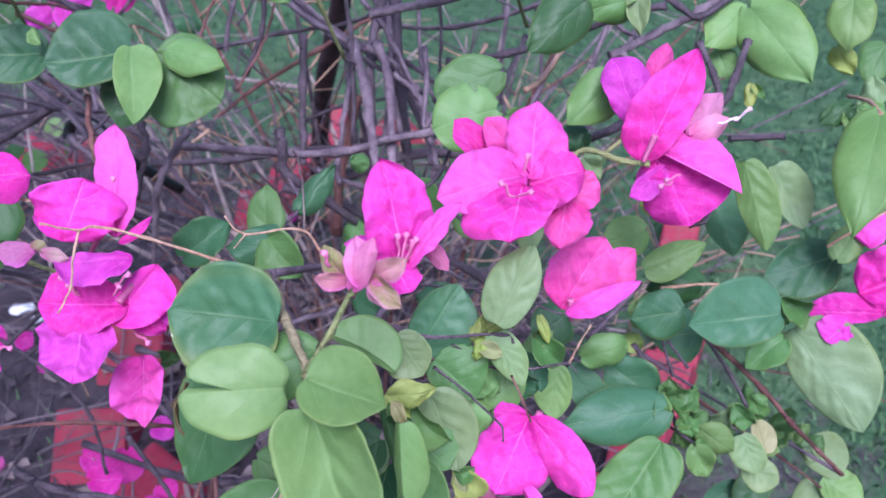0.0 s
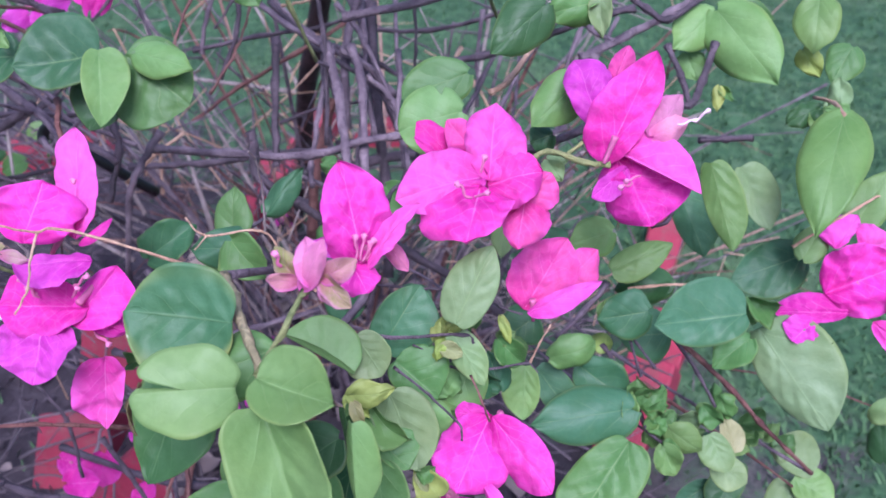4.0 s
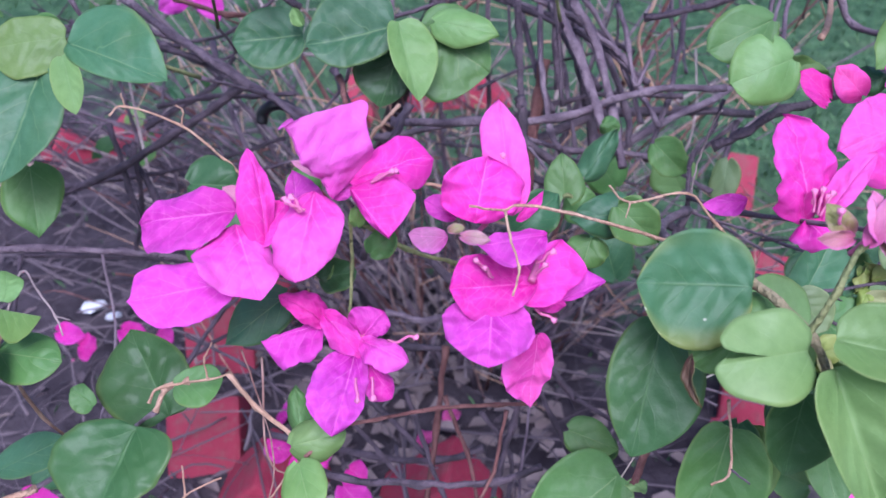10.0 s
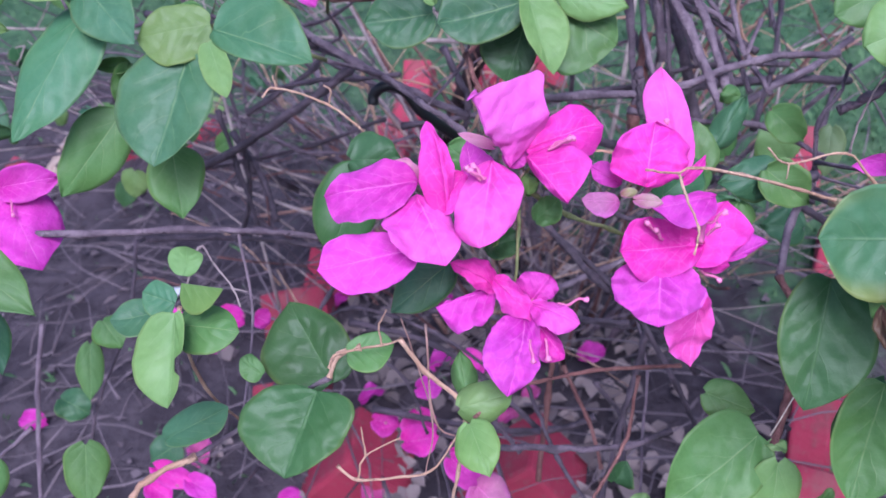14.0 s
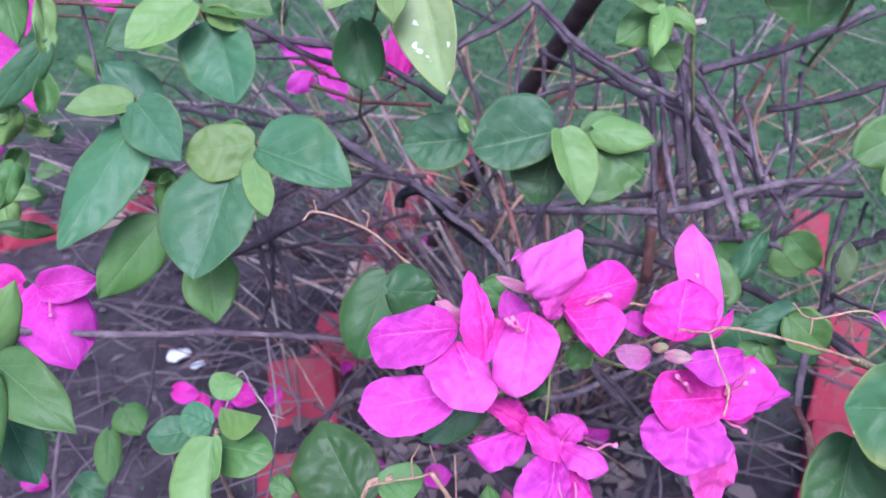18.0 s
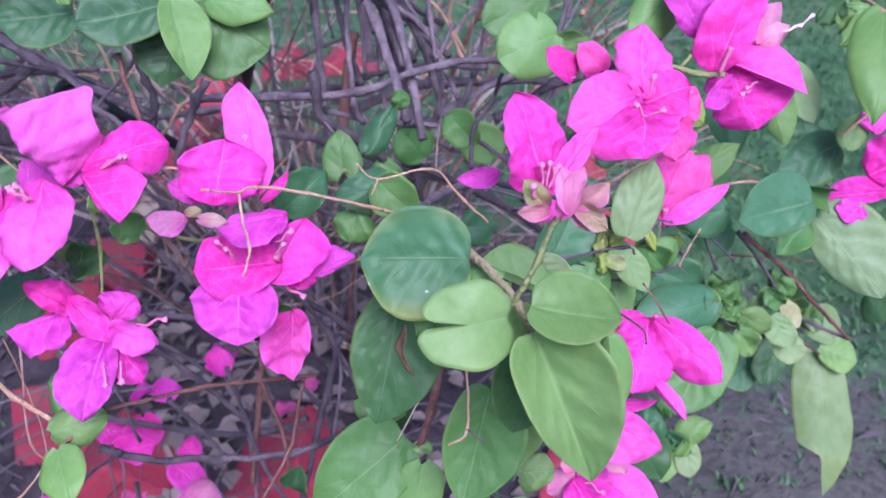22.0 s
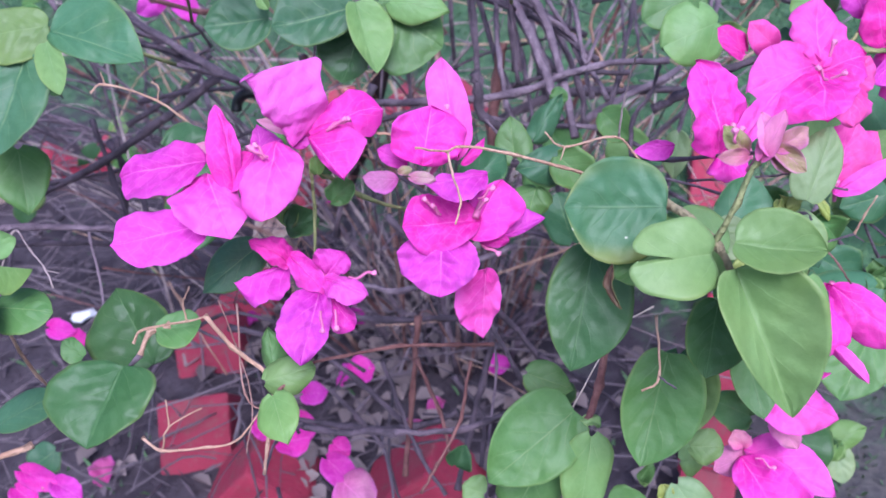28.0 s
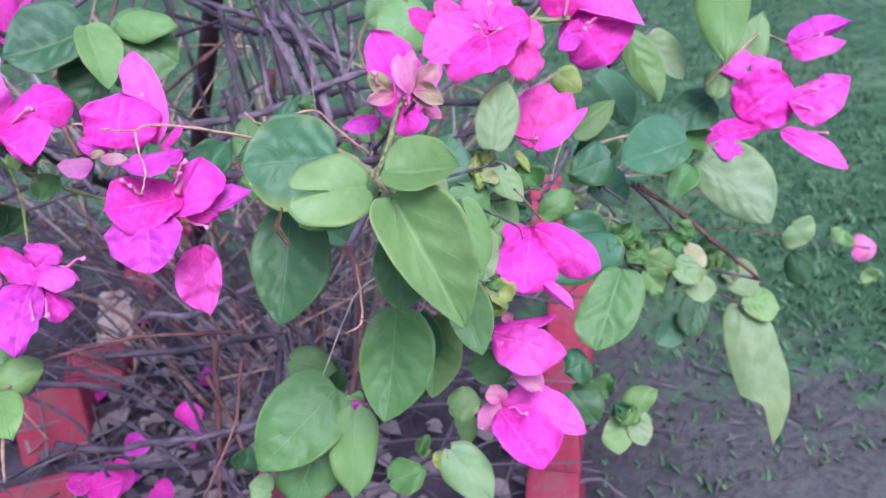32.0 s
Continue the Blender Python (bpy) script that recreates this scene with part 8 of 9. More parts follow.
leaf((0.0073, 0.3790, 0.4073), (-0.0153, 0.3810, 0.4114), 0.0228, (0.0428, -0.7894, 0.6124), "round", "b", .1)
stem("branch", 3.74, 3.17, "dark", (-0.0314, 0.5609, 0.5228), (-0.0290, 0.5302, 0.4844), (-0.0244, 0.5036, 0.4541), (-0.0207, 0.4878, 0.4230), (-0.0203, 0.4616, 0.3713))
stem("branch", 3.60, 3.31, "red", (-0.0531, 0.4954, 0.4823), (-0.0584, 0.4837, 0.4593), (-0.0643, 0.4727, 0.4378), (-0.0672, 0.4650, 0.4006))
stem("branch", 3.31, 2.59, "dark", (-0.0628, 0.4905, 0.4287), (-0.0156, 0.4971, 0.4412), (0.0502, 0.5146, 0.4307), (0.0993, 0.5302, 0.4170))
stem("branch", 2.88, 2.16, "purple", (-0.0254, 0.4818, 0.4112), (0.0145, 0.4919, 0.4306), (0.0626, 0.5172, 0.4358), (0.1010, 0.5429, 0.4419))
stem("branch", 2.74, 2.16, "dark", (-0.0323, 0.4414, 0.4201), (0.0216, 0.4280, 0.3931), (0.0661, 0.4115, 0.3603))
stem("branch", 2.30, 1.87, "dark", (0.0512, 0.4599, 0.3674), (0.0677, 0.4954, 0.3928), (0.0883, 0.5283, 0.4132))
stem("branch", 3.17, 2.45, "dark", (-0.1066, 0.5048, 0.4131), (-0.0713, 0.5004, 0.4040), (-0.0275, 0.4822, 0.3898), (-0.0002, 0.4681, 0.3840))
leaf((0.0114, 0.2230, 0.4594), (0.0033, 0.2316, 0.4732), 0.0183, (0.0602, -0.8302, 0.5542), "round", "l", .1)
leaf((0.0156, 0.2346, 0.4705), (0.0095, 0.2412, 0.4810), 0.0144, (0.0284, -0.8401, 0.5417), "ovate", "l", .1)
leaf((0.0250, 0.2589, 0.4829), (0.0164, 0.2658, 0.4939), 0.0129, (-0.0107, -0.8518, 0.5238), "ovate", "g", .1)
leaf((0.1010, 0.3023, 0.4111), (0.1005, 0.2975, 0.3982), 0.0083, (0.0535, -0.9344, 0.3521), "ovate", "l", 0.31)
leaf((0.1082, 0.3033, 0.4052), (0.0983, 0.3062, 0.4066), 0.0070, (-0.2143, -0.9072, 0.3621), "ovate", "l", 0.19)
leaf((0.1136, 0.3039, 0.3980), (0.1173, 0.3022, 0.4067), 0.0085, (-0.7628, -0.6134, 0.2044), "ovate", "p", 0.24)
leaf((0.1333, 0.3149, 0.3834), (0.1436, 0.3119, 0.3903), 0.0115, (-0.3815, -0.9062, 0.1824), "ovate", "p", 0.27)
leaf((0.1430, 0.3191, 0.3740), (0.1331, 0.3192, 0.3663), 0.0092, (-0.4038, -0.7559, 0.5153), "ovate", "b", 0.25)
leaf((0.1510, 0.3200, 0.3682), (0.1516, 0.3130, 0.3562), 0.0124, (0.0577, -0.8625, 0.5027), "ovate", "b", 0.19)
leaf((0.1726, 0.3310, 0.3647), (0.1870, 0.3328, 0.3650), 0.0123, (0.0669, -0.6406, 0.7650), "ovate", "g", 0.32)
leaf((0.1835, 0.3355, 0.3562), (0.1735, 0.3359, 0.3532), 0.0117, (-0.1705, -0.8771, 0.4491), "ovate", "g", 0.34)
leaf((0.1890, 0.3363, 0.3493), (0.1965, 0.3368, 0.3592), 0.0090, (-0.5007, -0.7575, 0.4190), "ovate", "l", 0.28)
leaf((0.2019, 0.3405, 0.3306), (0.2105, 0.3454, 0.3425), 0.0139, (-0.5298, -0.5765, 0.6221), "ovate", "g", 0.21)
leaf((0.2029, 0.3395, 0.3395), (0.2015, 0.3333, 0.3322), 0.0098, (-0.6285, -0.5315, 0.5678), "ovate", "p", 0.19)
leaf((0.1191, 0.3012, 0.3850), (0.1126, 0.3045, 0.3781), 0.0112, (-0.5112, -0.8565, 0.0721), "ovate", "l", 0.21)
leaf((0.1629, 0.3239, 0.3589), (0.1746, 0.3174, 0.3580), 0.0094, (-0.3635, -0.7325, 0.5756), "ovate", "l", 0.18)
leaf((0.1104, 0.3281, 0.2749), (0.0992, 0.3304, 0.2830), 0.0087, (0.2326, -0.8029, 0.5488), "ovate", "g", 0.17)
leaf((0.1178, 0.3314, 0.2628), (0.1271, 0.3270, 0.2523), 0.0106, (-0.0383, -0.9325, 0.3590), "ovate", "b", 0.18)
leaf((0.1232, 0.3300, 0.2522), (0.1157, 0.3340, 0.2605), 0.0143, (0.0639, -0.8764, 0.4772), "ovate", "g", 0.30)
leaf((0.1301, 0.3270, 0.2596), (0.1186, 0.3258, 0.2472), 0.0087, (-0.2999, -0.8845, 0.3573), "ovate", "l", 0.16)
stem("twig", 0.78, 1.01, "purple", (-0.1638, 0.3978, 0.5523), (-0.1681, 0.4170, 0.5114), (-0.1906, 0.4063, 0.4905))
stem("twig", 0.94, 1.22, "purple", (-0.2386, 0.4090, 0.5205), (-0.2174, 0.4438, 0.4958), (-0.2143, 0.4486, 0.4912))
stem("twig", 0.78, 1.01, "purple", (-0.3077, 0.4365, 0.5897), (-0.2978, 0.4708, 0.5656), (-0.2702, 0.4750, 0.5615))
stem("twig", 0.78, 1.01, "purple", (-0.3507, 0.3963, 0.5552), (-0.3655, 0.4258, 0.5765), (-0.3637, 0.4253, 0.6178))
stem("twig", 0.94, 1.22, "purple", (-0.2441, 0.4992, 0.5138), (-0.2407, 0.5207, 0.4911), (-0.2507, 0.5121, 0.4884))
stem("twig", 0.94, 1.22, "purple", (-0.0537, 0.4485, 0.5224), (-0.0460, 0.4716, 0.5079), (-0.0478, 0.4647, 0.5133))
stem("twig", 1.17, 1.52, "purple", (0.0554, 0.5535, 0.5073), (0.0633, 0.5814, 0.5005), (0.0645, 0.5792, 0.5138))
stem("twig", 0.78, 1.01, "purple", (-0.3238, 0.4327, 0.6045), (-0.3407, 0.4541, 0.6264), (-0.3499, 0.4454, 0.6684))
stem("twig", 1.09, 1.42, "purple", (-0.4236, 0.2965, 0.4898), (-0.4207, 0.3346, 0.4766), (-0.4221, 0.3427, 0.4834))
stem("twig", 0.55, 0.72, "purple", (-0.2919, 0.2853, 0.3981), (-0.2893, 0.3374, 0.4172), (-0.2909, 0.3595, 0.4563))
stem("twig", 0.86, 1.12, "purple", (-0.2354, 0.2292, 0.4725), (-0.2703, 0.2613, 0.4274), (-0.3085, 0.2633, 0.4023))
stem("twig", 0.62, 0.81, "purple", (-0.1961, 0.2082, 0.4232), (-0.1998, 0.2587, 0.3907), (-0.1899, 0.2792, 0.3782))
stem("twig", 1.56, 2.03, "purple", (-0.0591, 0.2344, 0.5235), (-0.0383, 0.2995, 0.4865), (-0.0148, 0.3345, 0.4695))
stem("twig", 0.78, 1.01, "purple", (-0.0142, 0.1858, 0.5541), (-0.0162, 0.2766, 0.5045), (-0.0139, 0.3373, 0.4749))
stem("twig", 1.72, 2.24, "purple", (-0.0415, 0.2973, 0.4418), (-0.0237, 0.3309, 0.4456), (-0.0148, 0.3345, 0.4695))
stem("twig", 0.55, 0.72, "purple", (0.0244, 0.2336, 0.4953), (0.0147, 0.2991, 0.4724), (-0.0148, 0.3345, 0.4695))
stem("twig", 0.7, 0.91, "purple", (-0.0813, 0.3244, 0.4824), (-0.0719, 0.3731, 0.4713), (-0.0805, 0.3918, 0.4802))
stem("twig", 1.09, 1.42, "purple", (0.0825, 0.4546, 0.5584), (0.0965, 0.4674, 0.5353), (0.1087, 0.4502, 0.5323))
stem("twig", 1.56, 2.03, "purple", (0.1159, 0.4041, 0.5153), (0.1051, 0.4405, 0.5112), (0.0965, 0.4469, 0.5272))
stem("twig", 0.78, 1.01, "purple", (0.1256, 0.2930, 0.3828), (0.0857, 0.3693, 0.3656), (0.0550, 0.4156, 0.3685))
stem("twig", 0.94, 1.22, "purple", (0.2063, 0.3114, 0.3480), (0.1215, 0.4051, 0.3509), (0.0553, 0.4688, 0.3737))

# ---- a dark trunk farther back and a bent black tube among the branches ----
TRUNK_LINE.insert(0, (TRUNK_LINE[0][0] - 0.02, TRUNK_LINE[0][1] - 0.01, -0.03))
v, f = tube(TRUNK_LINE, 0.0125, 0.0075, 10, 0.06, random.Random(1))
TRUNK = mesh_object("tree_trunk", v, f, BARK["trunk"], None, (TRUNK_LINE[0][0], TRUNK_LINE[0][1], 0.0))
tagged(TRUNK, "slim dark maroon tree trunk leaning out of the bed", "trunk")
v, f = tube(TUBE_LINE, 0.0034, 0.0034, 10, 0.02, random.Random(1))
mesh_object("irrigation_tube", v, f, RUBBER, SHRUB, TUBE_LINE[0], "bent black plastic tube end hooked over a branch")

# ---- the ground: one sheet to the horizon, fine near the bed ----
def spaced(lo, hi, fine, outs):
    s = list(np.arange(lo, hi + 1e-6, fine))
    return [lo - o for o in reversed(outs)] + s + [hi + o for o in outs]


def ground_height(x, y):
    h = 0.010 * noise.noise(Vector((x * 6, y * 6, 0.3))) + 0.006 * noise.noise(Vector((x * 19, y * 19, 1.7)))
    return h - 0.004


def make_ground():
    outs = [0.15, 0.4, 0.9, 2, 4, 9, 20, 60, 200, 600, 1500]
    xs, ys = spaced(-1.5, 1.5, 0.03, outs), spaced(-0.4, 3.4, 0.03, outs)
    verts = [(x, y, ground_height(x, y)) for y in ys for x in xs]
    w = len(xs)
    faces = [(j * w + i, j * w + i + 1, (j + 1) * w + i + 1, (j + 1) * w + i) for j in range(len(ys) - 1) for i in range(w - 1)]
    ob = mesh_object("ground", verts, faces, GROUND, None, (0, 0, 0))
    return tagged(ob, "bare grey-brown soil turning into short green lawn", "ground", kind="structure")


make_ground()


def make_grass():
    rng = random.Random(5)
    verts, faces = [], []
    made = 0
    while made < 30000:
        y = 0.45 + 3.2 * rng.random() ** 1.5
        x = rng.uniform(-1.0, 1.0) * (0.35 + 0.6 * y)
        edge = y + 0.9 * x - 0.98 + 0.35 * noise.noise(Vector((x * 5, y * 5, 2.0)))
        if rng.random() > min(max(edge * 2.2 + 0.25, 0.03 if x < 0.18 else 0.16), 1.0):
            continue
        inside = abs((x + 0.07) / 0.31) ** 3 + abs((y - 0.98) / 0.47) ** 3
        if inside < 1.15 and rng.random() < 0.75:
            continue
        z = ground_height(x, y) - 0.002
        a, tall, wide = rng.uniform(0, 6.28), rng.uniform(0.006, 0.018), rng.uniform(0.0012, 0.0024)
        dx, dy = math.cos(a), math.sin(a)
        bend = rng.uniform(0.3, 1.1) * tall
        n = len(verts)
        verts += [(x - dy * wide, y + dx * wide, z), (x + dy * wide, y - dx * wide, z), (x + dx * bend * 0.4 + dy * wide * 0.7, y + dy * bend * 0.4 - dx * wide * 0.7, z + tall * 0.65),
                  (x + dx * bend, y + dy * bend, z + tall)]
        faces += [(n, n + 1, n + 2), (n, n + 2, n + 3)]
        made += 1
    ob = mesh_object("grass", verts, faces, GRASS, None, (0, 0.5, 0), smooth=False)
    return tagged(ob, "short green lawn grass blades", "grass", kind="stuff")


make_grass()


def make_litter():
    """Dry leaf scraps and fallen twigs on the soil."""
    rng = random.Random(9)
    verts, faces = [], []
    for k in range(1700):
        y = rng.uniform(0.35, 1.5)
        x = rng.uniform(-0.95, 0.65)
        if rng.random() < min(max((y + 0.9 * x - 0.9) * 2.5, 0.0), 0.92):
            continue
        if x > 0.2 and k % 3 == 0:
            continue
        z = ground_height(x, y) + rng.uniform(0.001, 0.006)
        a = rng.uniform(0, 6.28)
        dx, dy = math.cos(a), math.sin(a)
        if k % 3:
            length, wide = rng.uniform(0.01, 0.045), rng.uniform(0.0008, 0.0022)
        else:
            length, wide = rng.uniform(0.008, 0.022), rng.uniform(0.004, 0.009)
        n = len(verts)
        lift = rng.uniform(0, 0.008)
        verts += [(x, y, z), (x + dx * length * 0.5 - dy * wide, y + dy * length * 0.5 + dx * wide, z + lift), (x + dx * length, y + dy * length, z + rng.uniform(0, 0.006)),
                  (x + dx * length * 0.5 + dy * wide, y + dy * length * 0.5 - dx * wide, z + 0.002)]
        faces += [(n, n + 1, n + 2), (n, n + 2, n + 3)]
    ob = mesh_object("leaf_litter", verts, faces, DRY, None, (0, 0.8, 0), smooth=False)
    return tagged(ob, "dry brown leaf scraps and fallen twigs on soil", "litter", kind="stuff")


make_litter()


def make_dead_leaves():
    """Pale curled dead leaves that have gathered under the shrub."""
    rng = random.Random(77)
    verts, faces = [], []
    for k in range(420):
        x, y = rng.gauss(-0.17, 0.12), rng.uniform(0.44, 0.98)
        z = ground_height(x, y) + rng.uniform(0.002, 0.010)
        size, a = rng.uniform(0.014, 0.034), rng.uniform(0, 6.28)
        along = Vector((math.cos(a), math.sin(a), rng.uniform(-0.1, 0.25)))
        side = Vector((-along.y, along.x, rng.uniform(-0.3, 0.3))) * rng.uniform(0.25, 0.5)
        n = len(verts)
        o = Vector((x, y, z))
        for f, w, h in ((0.0, 0.0, 0.0), (0.3, 0.9, 0.15), (0.65, 0.8, 0.2), (1.0, 0.0, 0.1)):
            c = o + along * size * f + Vector((0, 0, h * size))
            verts += [c - side * size * w + Vector((0, 0, 0.12 * size * w)), c - Vector((0, 0, 0.1 * size * w)), c + side * size * w + Vector((0, 0, 0.2 * size * w))]
        for i in range(3):
            for j in range(2):
                q = n + i * 3 + j
                faces.append((q, q + 1, q + 4, q + 3))
    ob = mesh_object("dead_leaves", verts, faces, PALE_LITTER, None, (0, 0.8, 0))
    return tagged(ob, "pale curled dead leaves gathered under the shrub", "dead leaves", kind="stuff")


make_dead_leaves()


def make_dead_twigs():
    """Loose dead twigs crossing one another low in and around the bed."""
    rng = random.Random(31)
    verts, faces = [], []
    for k in range(560):
        x, y = rng.uniform(-0.80, 0.30), rng.uniform(0.42, 1.45)
        if y + 0.9 * x > 1.0 + rng.uniform(0, 0.35) or x > 0.14 + 0.06 * rng.random():
            continue
        z = 0.004 + 0.13 * rng.random() ** 2 * (1.0 if abs(x + 0.1) < 0.32 else 0.25)
        a, length = rng.uniform(0, 6.28), rng.uniform(0.05, 0.24)
        d = np.array((math.cos(a), math.sin(a), rng.uniform(-0.12, 0.35))) * length
        p = np.array((x, y, z))
        m = p + 0.5 * d + np.array((rng.uniform(-0.02, 0.02), rng.uniform(-0.02, 0.02), rng.uniform(0, 0.02)))
        q = p + d
        q[2] = max(q[2], 0.004)
        r = rng.uniform(0.0006, 0.0020)
        v, f = tube([p, m, q], r, r * 0.5, 4, 0.15, rng, steps=3, kink=0.002)
        n = len(verts)
        verts += v
        faces += [tuple(i + n for i in g) for g in f]
    ob = mesh_object("dead_twigs", verts, faces, TWIGS, None, (0, 0.8, 0))
    return tagged(ob, "tangle of thin dry grey twigs lying over the soil", "twigs", kind="stuff")


make_dead_twigs()


# ---- tangle of bare inner stems, grown outward from the foot of the shrub ----
def make_tangle():
    rng = random.Random(21)
    for k in range(90):
        a = rng.uniform(0, 2 * math.pi)
        foot = np.array((-0.08 + rng.uniform(0.3, 1) * 0.15 * math.cos(a), 0.82 + rng.uniform(0.3, 1) * 0.13 * math.sin(a), -0.01))
        out = rng.uniform(0.10, 0.42)
        b = a + rng.uniform(-0.5, 0.5)
        top = np.array((foot[0] + out * math.cos(b) * 1.0, foot[1] + out * math.sin(b) * 0.75, rng.uniform(0.16, 0.52)))
        if top[1] < 0.52 + 0.35 * max(top[2] - 0.30, 0):
            top[1] = 0.52 + 0.35 * max(top[2] - 0.30, 0) + rng.uniform(0, 0.12)
        mid = foot + (top - foot) * 0.45 + np.array((rng.uniform(-0.03, 0.03), rng.uniform(-0.03, 0.03), rng.uniform(0.02, 0.09)))
        r = rng.choice((0.8, 1.0, 1.2, 1.5, 2.0, 2.6))
        tone = rng.choice(("purple", "purple", "pink", "grey", "red"))
        main = stem("stem", r * 1.25, r * 0.6, tone, foot, mid, top)
        for s in range(rng.randint(3, 6)):
            f = rng.uniform(0.35, 0.95)
            p = (1 - f) ** 2 * foot + 2 * f * (1 - f) * mid + f * f * top
            d = np.array((rng.uniform(-1, 1), rng.uniform(-0.55, 1), rng.uniform(-0.35, 0.8)))
            d *= rng.uniform(0.06, 0.17) / np.linalg.norm(d)
            q = p + d
            q[2] = max(q[2], 0.03)
            if q[1] < 0.50 + 0.3 * max(q[2] - 0.3, 0):
                continue
            m = p + 0.5 * d + np.array((rng.uniform(-0.015, 0.015), rng.uniform(-0.015, 0.015), rng.uniform(-0.01, 0.02)))
            stem("side_stem", max(r * 0.55, 0.8), max(r * 0.25, 0.5), rng.choice(("purple", "dark", "red", "grey", "tan")), p, m, q)

    # long thin side growth reaching out to the far corner of the bed
    rng = random.Random(43)
    for k in range(34):
        p = np.array((rng.uniform(-0.36, -0.14), rng.uniform(0.62, 0.95), rng.uniform(0.14, 0.34)))
        q = np.array((rng.uniform(-0.85, -0.38), rng.uniform(0.62, 1.15), rng.uniform(0.28, 0.60)))
        m = (p + q) / 2 + np.array((0, rng.uniform(-0.03, 0.03), rng.uniform(0.0, 0.07)))
        r = rng.choice((0.7, 0.9, 1.2, 1.6))
        stem("stem", r * 1.3, r * 0.7, rng.choice(("purple", "dark", "grey", "dark")), p, m, q)
        for s in range(rng.randint(2, 4)):
            f = rng.uniform(0.3, 0.95)
            c = (1 - f) ** 2 * p + 2 * f * (1 - f) * m + f * f * q
            d = np.array((rng.uniform(-0.08, 0.08), rng.uniform(-0.03, 0.10), rng.uniform(-0.05, 0.10)))
            NOW[0] = stem("side_stem", 0.9, 0.5, rng.choice(("purple", "dark", "grey")), c, c + d * 0.5 + np.array((0.01, 0, 0.008)), c + d)
            if s == 0:
                e = Vector(c + d)
                leaf(e, e + Vector((rng.uniform(-0.03, 0.03), rng.uniform(-0.02, 0.01), rng.uniform(-0.032, 0.012))), rng.uniform(0.016, 0.028), Vector((0.1, -0.8, 0.5)), "ovate", rng.choice("gbdl"), 0.1)


make_tangle()


# ---- brick edging of the bed: bricks set on a slant, painted red with a few cream ones ----
def brick_mesh(name, size, seed, mat):
    rng = random.Random(seed)
    bm = bmesh.new()
    bmesh.ops.create_cube(bm, size=1.0)
    bmesh.ops.scale(bm, vec=size, verts=bm.verts)
    for v in bm.verts:
        v.co += Vector((rng.uniform(-1, 1), rng.uniform(-1, 1), rng.uniform(-1, 1))) * 0.004
    bmesh.ops.bevel(bm, geom=bm.edges[:], offset=0.006, segments=2, affect="EDGES", profile=0.6)
    me = bpy.data.meshes.new(name)
    bm.to_mesh(me)
    bm.free()
    me.materials.append(mat)
    return me


BRICKS = [brick_mesh("brick", (0.078, 0.18, 0.078), s, RED_BRICK) for s in range(4)] + [brick_mesh("brick", (0.078, 0.18, 0.078), 9, CREAM_BRICK)]


def edging(label, spots):
    root = empty("brick_edging", (spots[0][0], spots[0][1], 0), label, "edging")
    rng = random.Random(3)
    for k, (x, y, heading) in enumerate(spots):
        ob = new("brick", BRICKS[4] if k % 5 == 3 and x < 0.09 and y > 0.7 else BRICKS[k % 4])
        ob.parent = root
        m = pose(x, y, -0.034 + rng.uniform(-0.012, 0.008), 0, 0, heading) @ pose(0, 0, 0, 44 + rng.uniform(-5, 5), rng.uniform(-5, 5), rng.uniform(-4, 4))
        if x > 0.09 or y > 1.0:
            m = m @ Matrix.Diagonal((0.68, 1, 1, 1))
        ob.matrix_basis = Matrix.Translation(-WHERE[root.name]) @ m
    return root


def line_spots(a, b, gap=0.10):
    n = max(int(math.hypot(b[0] - a[0], b[1] - a[1]) / gap), 1)
    way = math.degrees(math.atan2(b[1] - a[1], b[0] - a[0])) - 90
    return [(a[0] + (b[0] - a[0]) * k / n, a[1] + (b[1] - a[1]) * k / n, way) for k in range(n + 1)]


edging("slanted red and cream painted bricks edging the planting bed",
       line_spots((-0.375, 0.645), (-0.375, 0.80)) + line_spots((-0.35, 0.90), (-0.215, 1.47)) + line_spots((-0.335, 0.60), (-0.17, 0.565)) + line_spots((0.105, 0.45), (0.285, 0.82)) + [(0.345, 1.07, -20)] + line_spots((-0.13, 1.50), (-0.02, 1.50)))
edging("slanted red painted bricks edging a farther bed", line_spots((-1.12, 1.20), (-0.66, 1.40)))


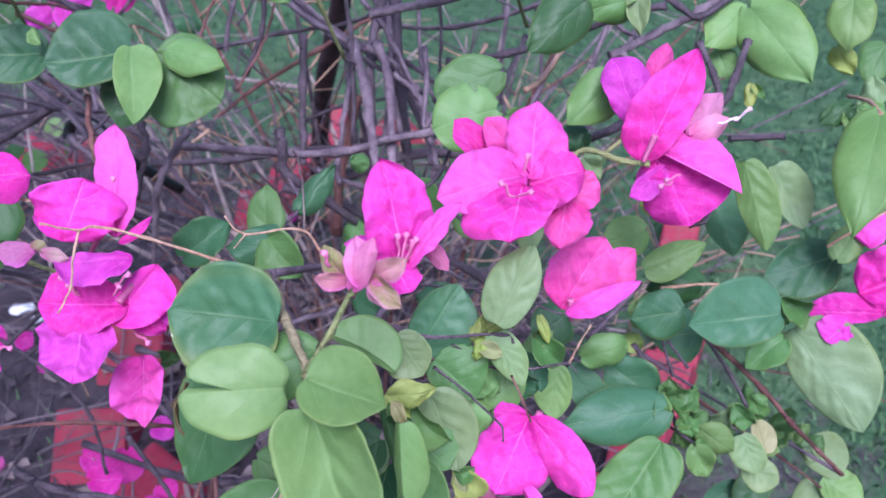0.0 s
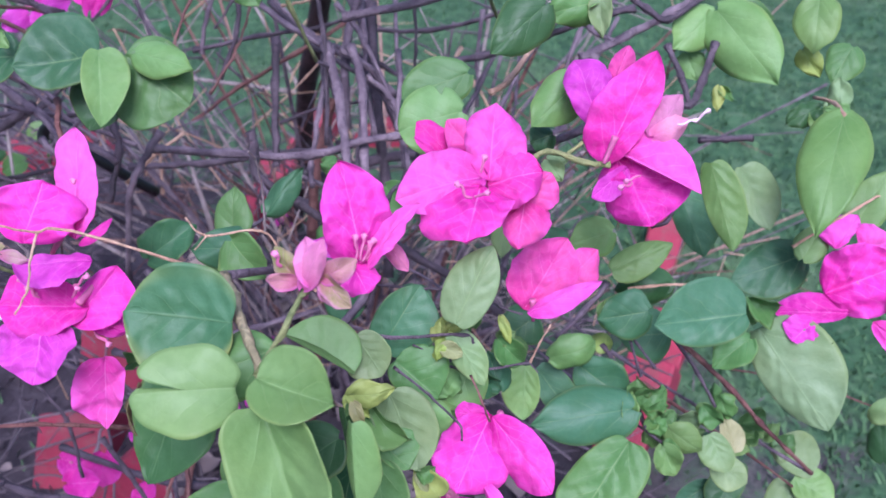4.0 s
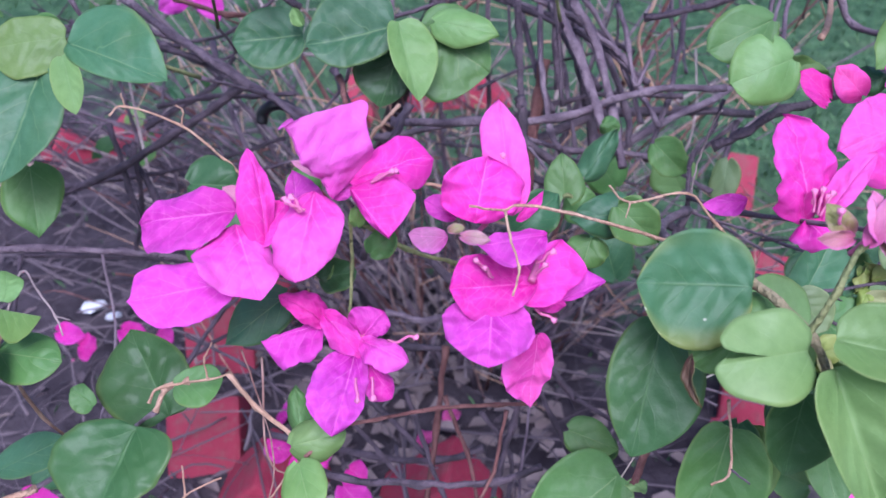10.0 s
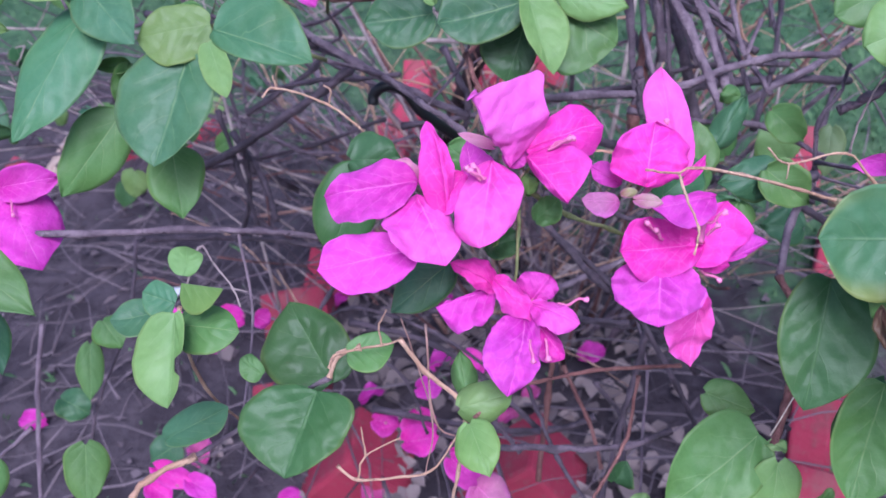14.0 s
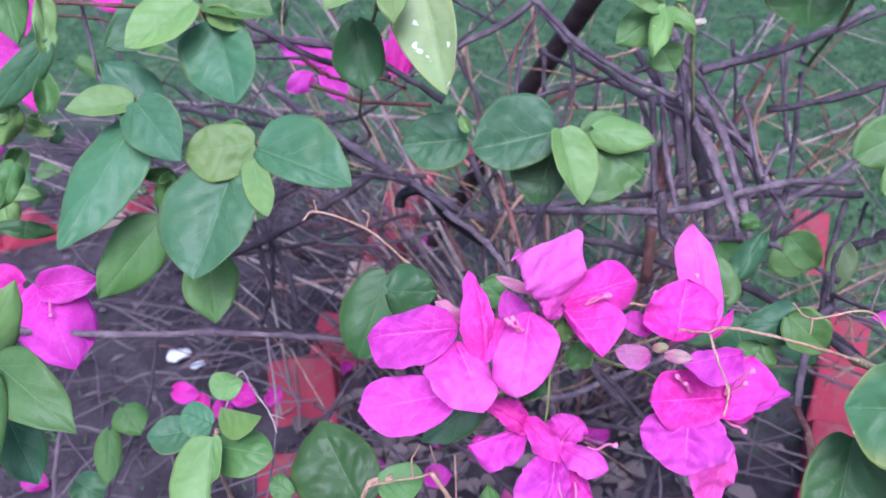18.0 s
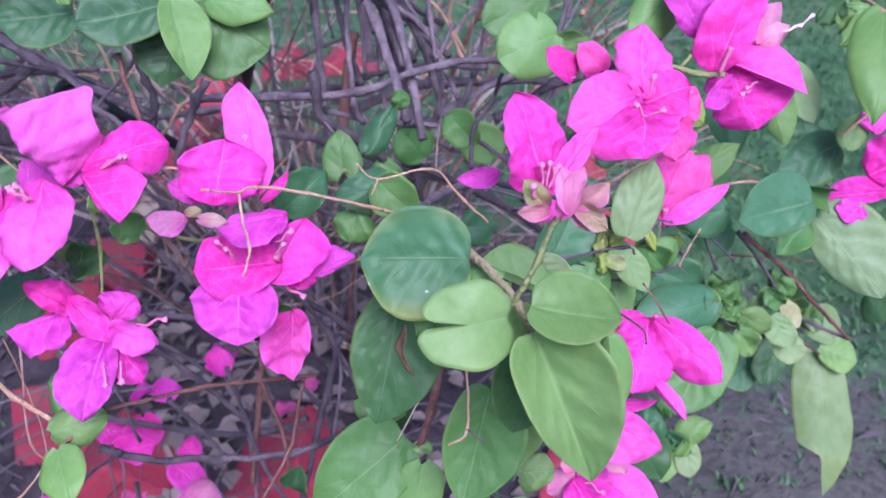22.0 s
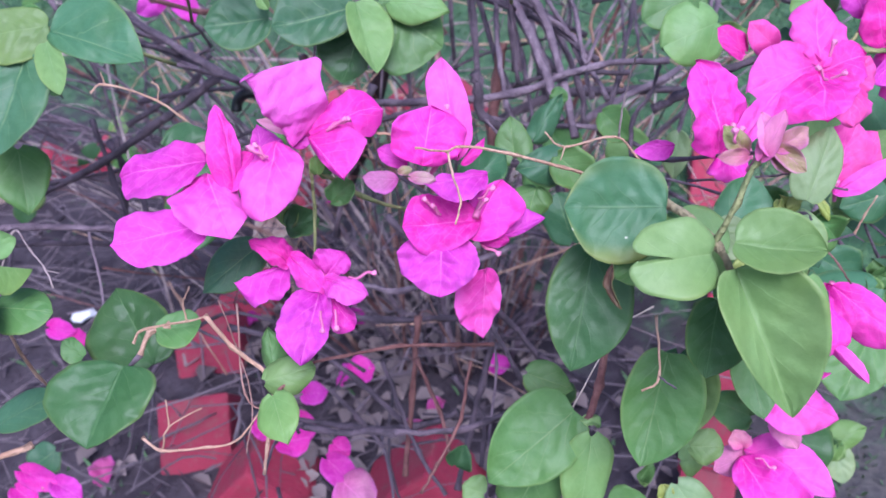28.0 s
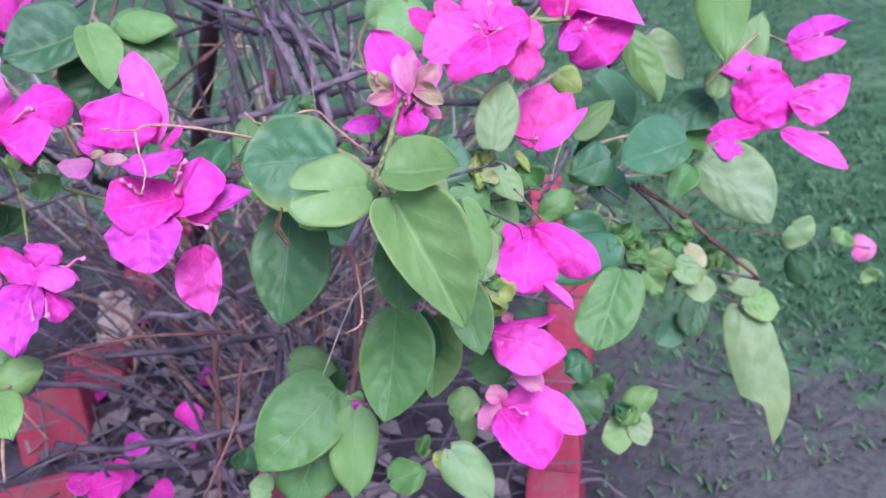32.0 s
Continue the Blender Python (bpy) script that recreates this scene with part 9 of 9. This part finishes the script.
# ---- small loose things ----
def scrap(x, y, size):
    rng = random.Random(4)
    bm = bmesh.new()
    bmesh.ops.create_icosphere(bm, subdivisions=2, radius=size)
    for v in bm.verts:
        v.co = Vector((v.co.x * 1.2, v.co.y, v.co.z * 0.5)) * rng.uniform(0.7, 1.25)
    v, f = [tuple(q.co + Vector((x, y, size * 0.55))) for q in bm.verts], [tuple(q.index for q in p.verts) for p in bm.faces]
    bm.free()
    ob = mesh_object("paper_scrap", v, f, LITTER_WHITE, None, (x, y, 0.0), smooth=False)
    tagged(ob, "crumpled white paper scrap lying on bare soil", "litter")


scrap(-0.565, 0.925, 0.013)
scrap(-0.535, 0.905, 0.008)


def fallen_bracts():
    """Bracts that have dropped from the shrub, each lying on the soil."""
    rng = random.Random(12)
    spots = [(-0.66, 0.70), (-0.47, 0.62), (-0.49, 0.80), (-0.30, 0.68), (-0.22, 0.72),
             (-0.15, 0.63), (-0.33, 0.88), (-0.28, 1.02), (-0.24, 1.16), (-0.12, 0.66), (-0.05, 0.72), (-0.19, 0.84), (-0.38, 0.56), (-0.29, 0.54)]
    for k, (x, y) in enumerate(spots):
        a = rng.uniform(0, 6.28)
        z = ground_height(x, y) + 0.012
        size = rng.uniform(0.020, 0.034)
        base = Vector((x, y, z))
        tip = base + Vector((math.cos(a) * size, math.sin(a) * size, rng.uniform(-0.004, 0.010)))
        face = Vector((rng.uniform(-0.4, 0.4), rng.uniform(-0.7, 0.1), 1.0))
        v, f, uv = blade(base, tip, size * rng.uniform(0.7, 0.95), face, "bract", 0.25, 900 + k, rows=10, cols=8, fold=0.25, wave=0.25, thick=0.00012, cup=0.3)
        ob = mesh_object("fallen_bract", v, f, BRACT, None, (x, y, ground_height(x, y)), uv=uv)
        pale = k % 4 == 1
        ob.color = (0.60, 0.13, 0.32, 1) if pale else (0.58, 0.040, 0.40, 1)
        tagged(ob, "faded pink papery bract fallen on the soil" if pale else "curled magenta papery bract fallen on the soil", "bract", "fallen bracts on the soil")


fallen_bracts()
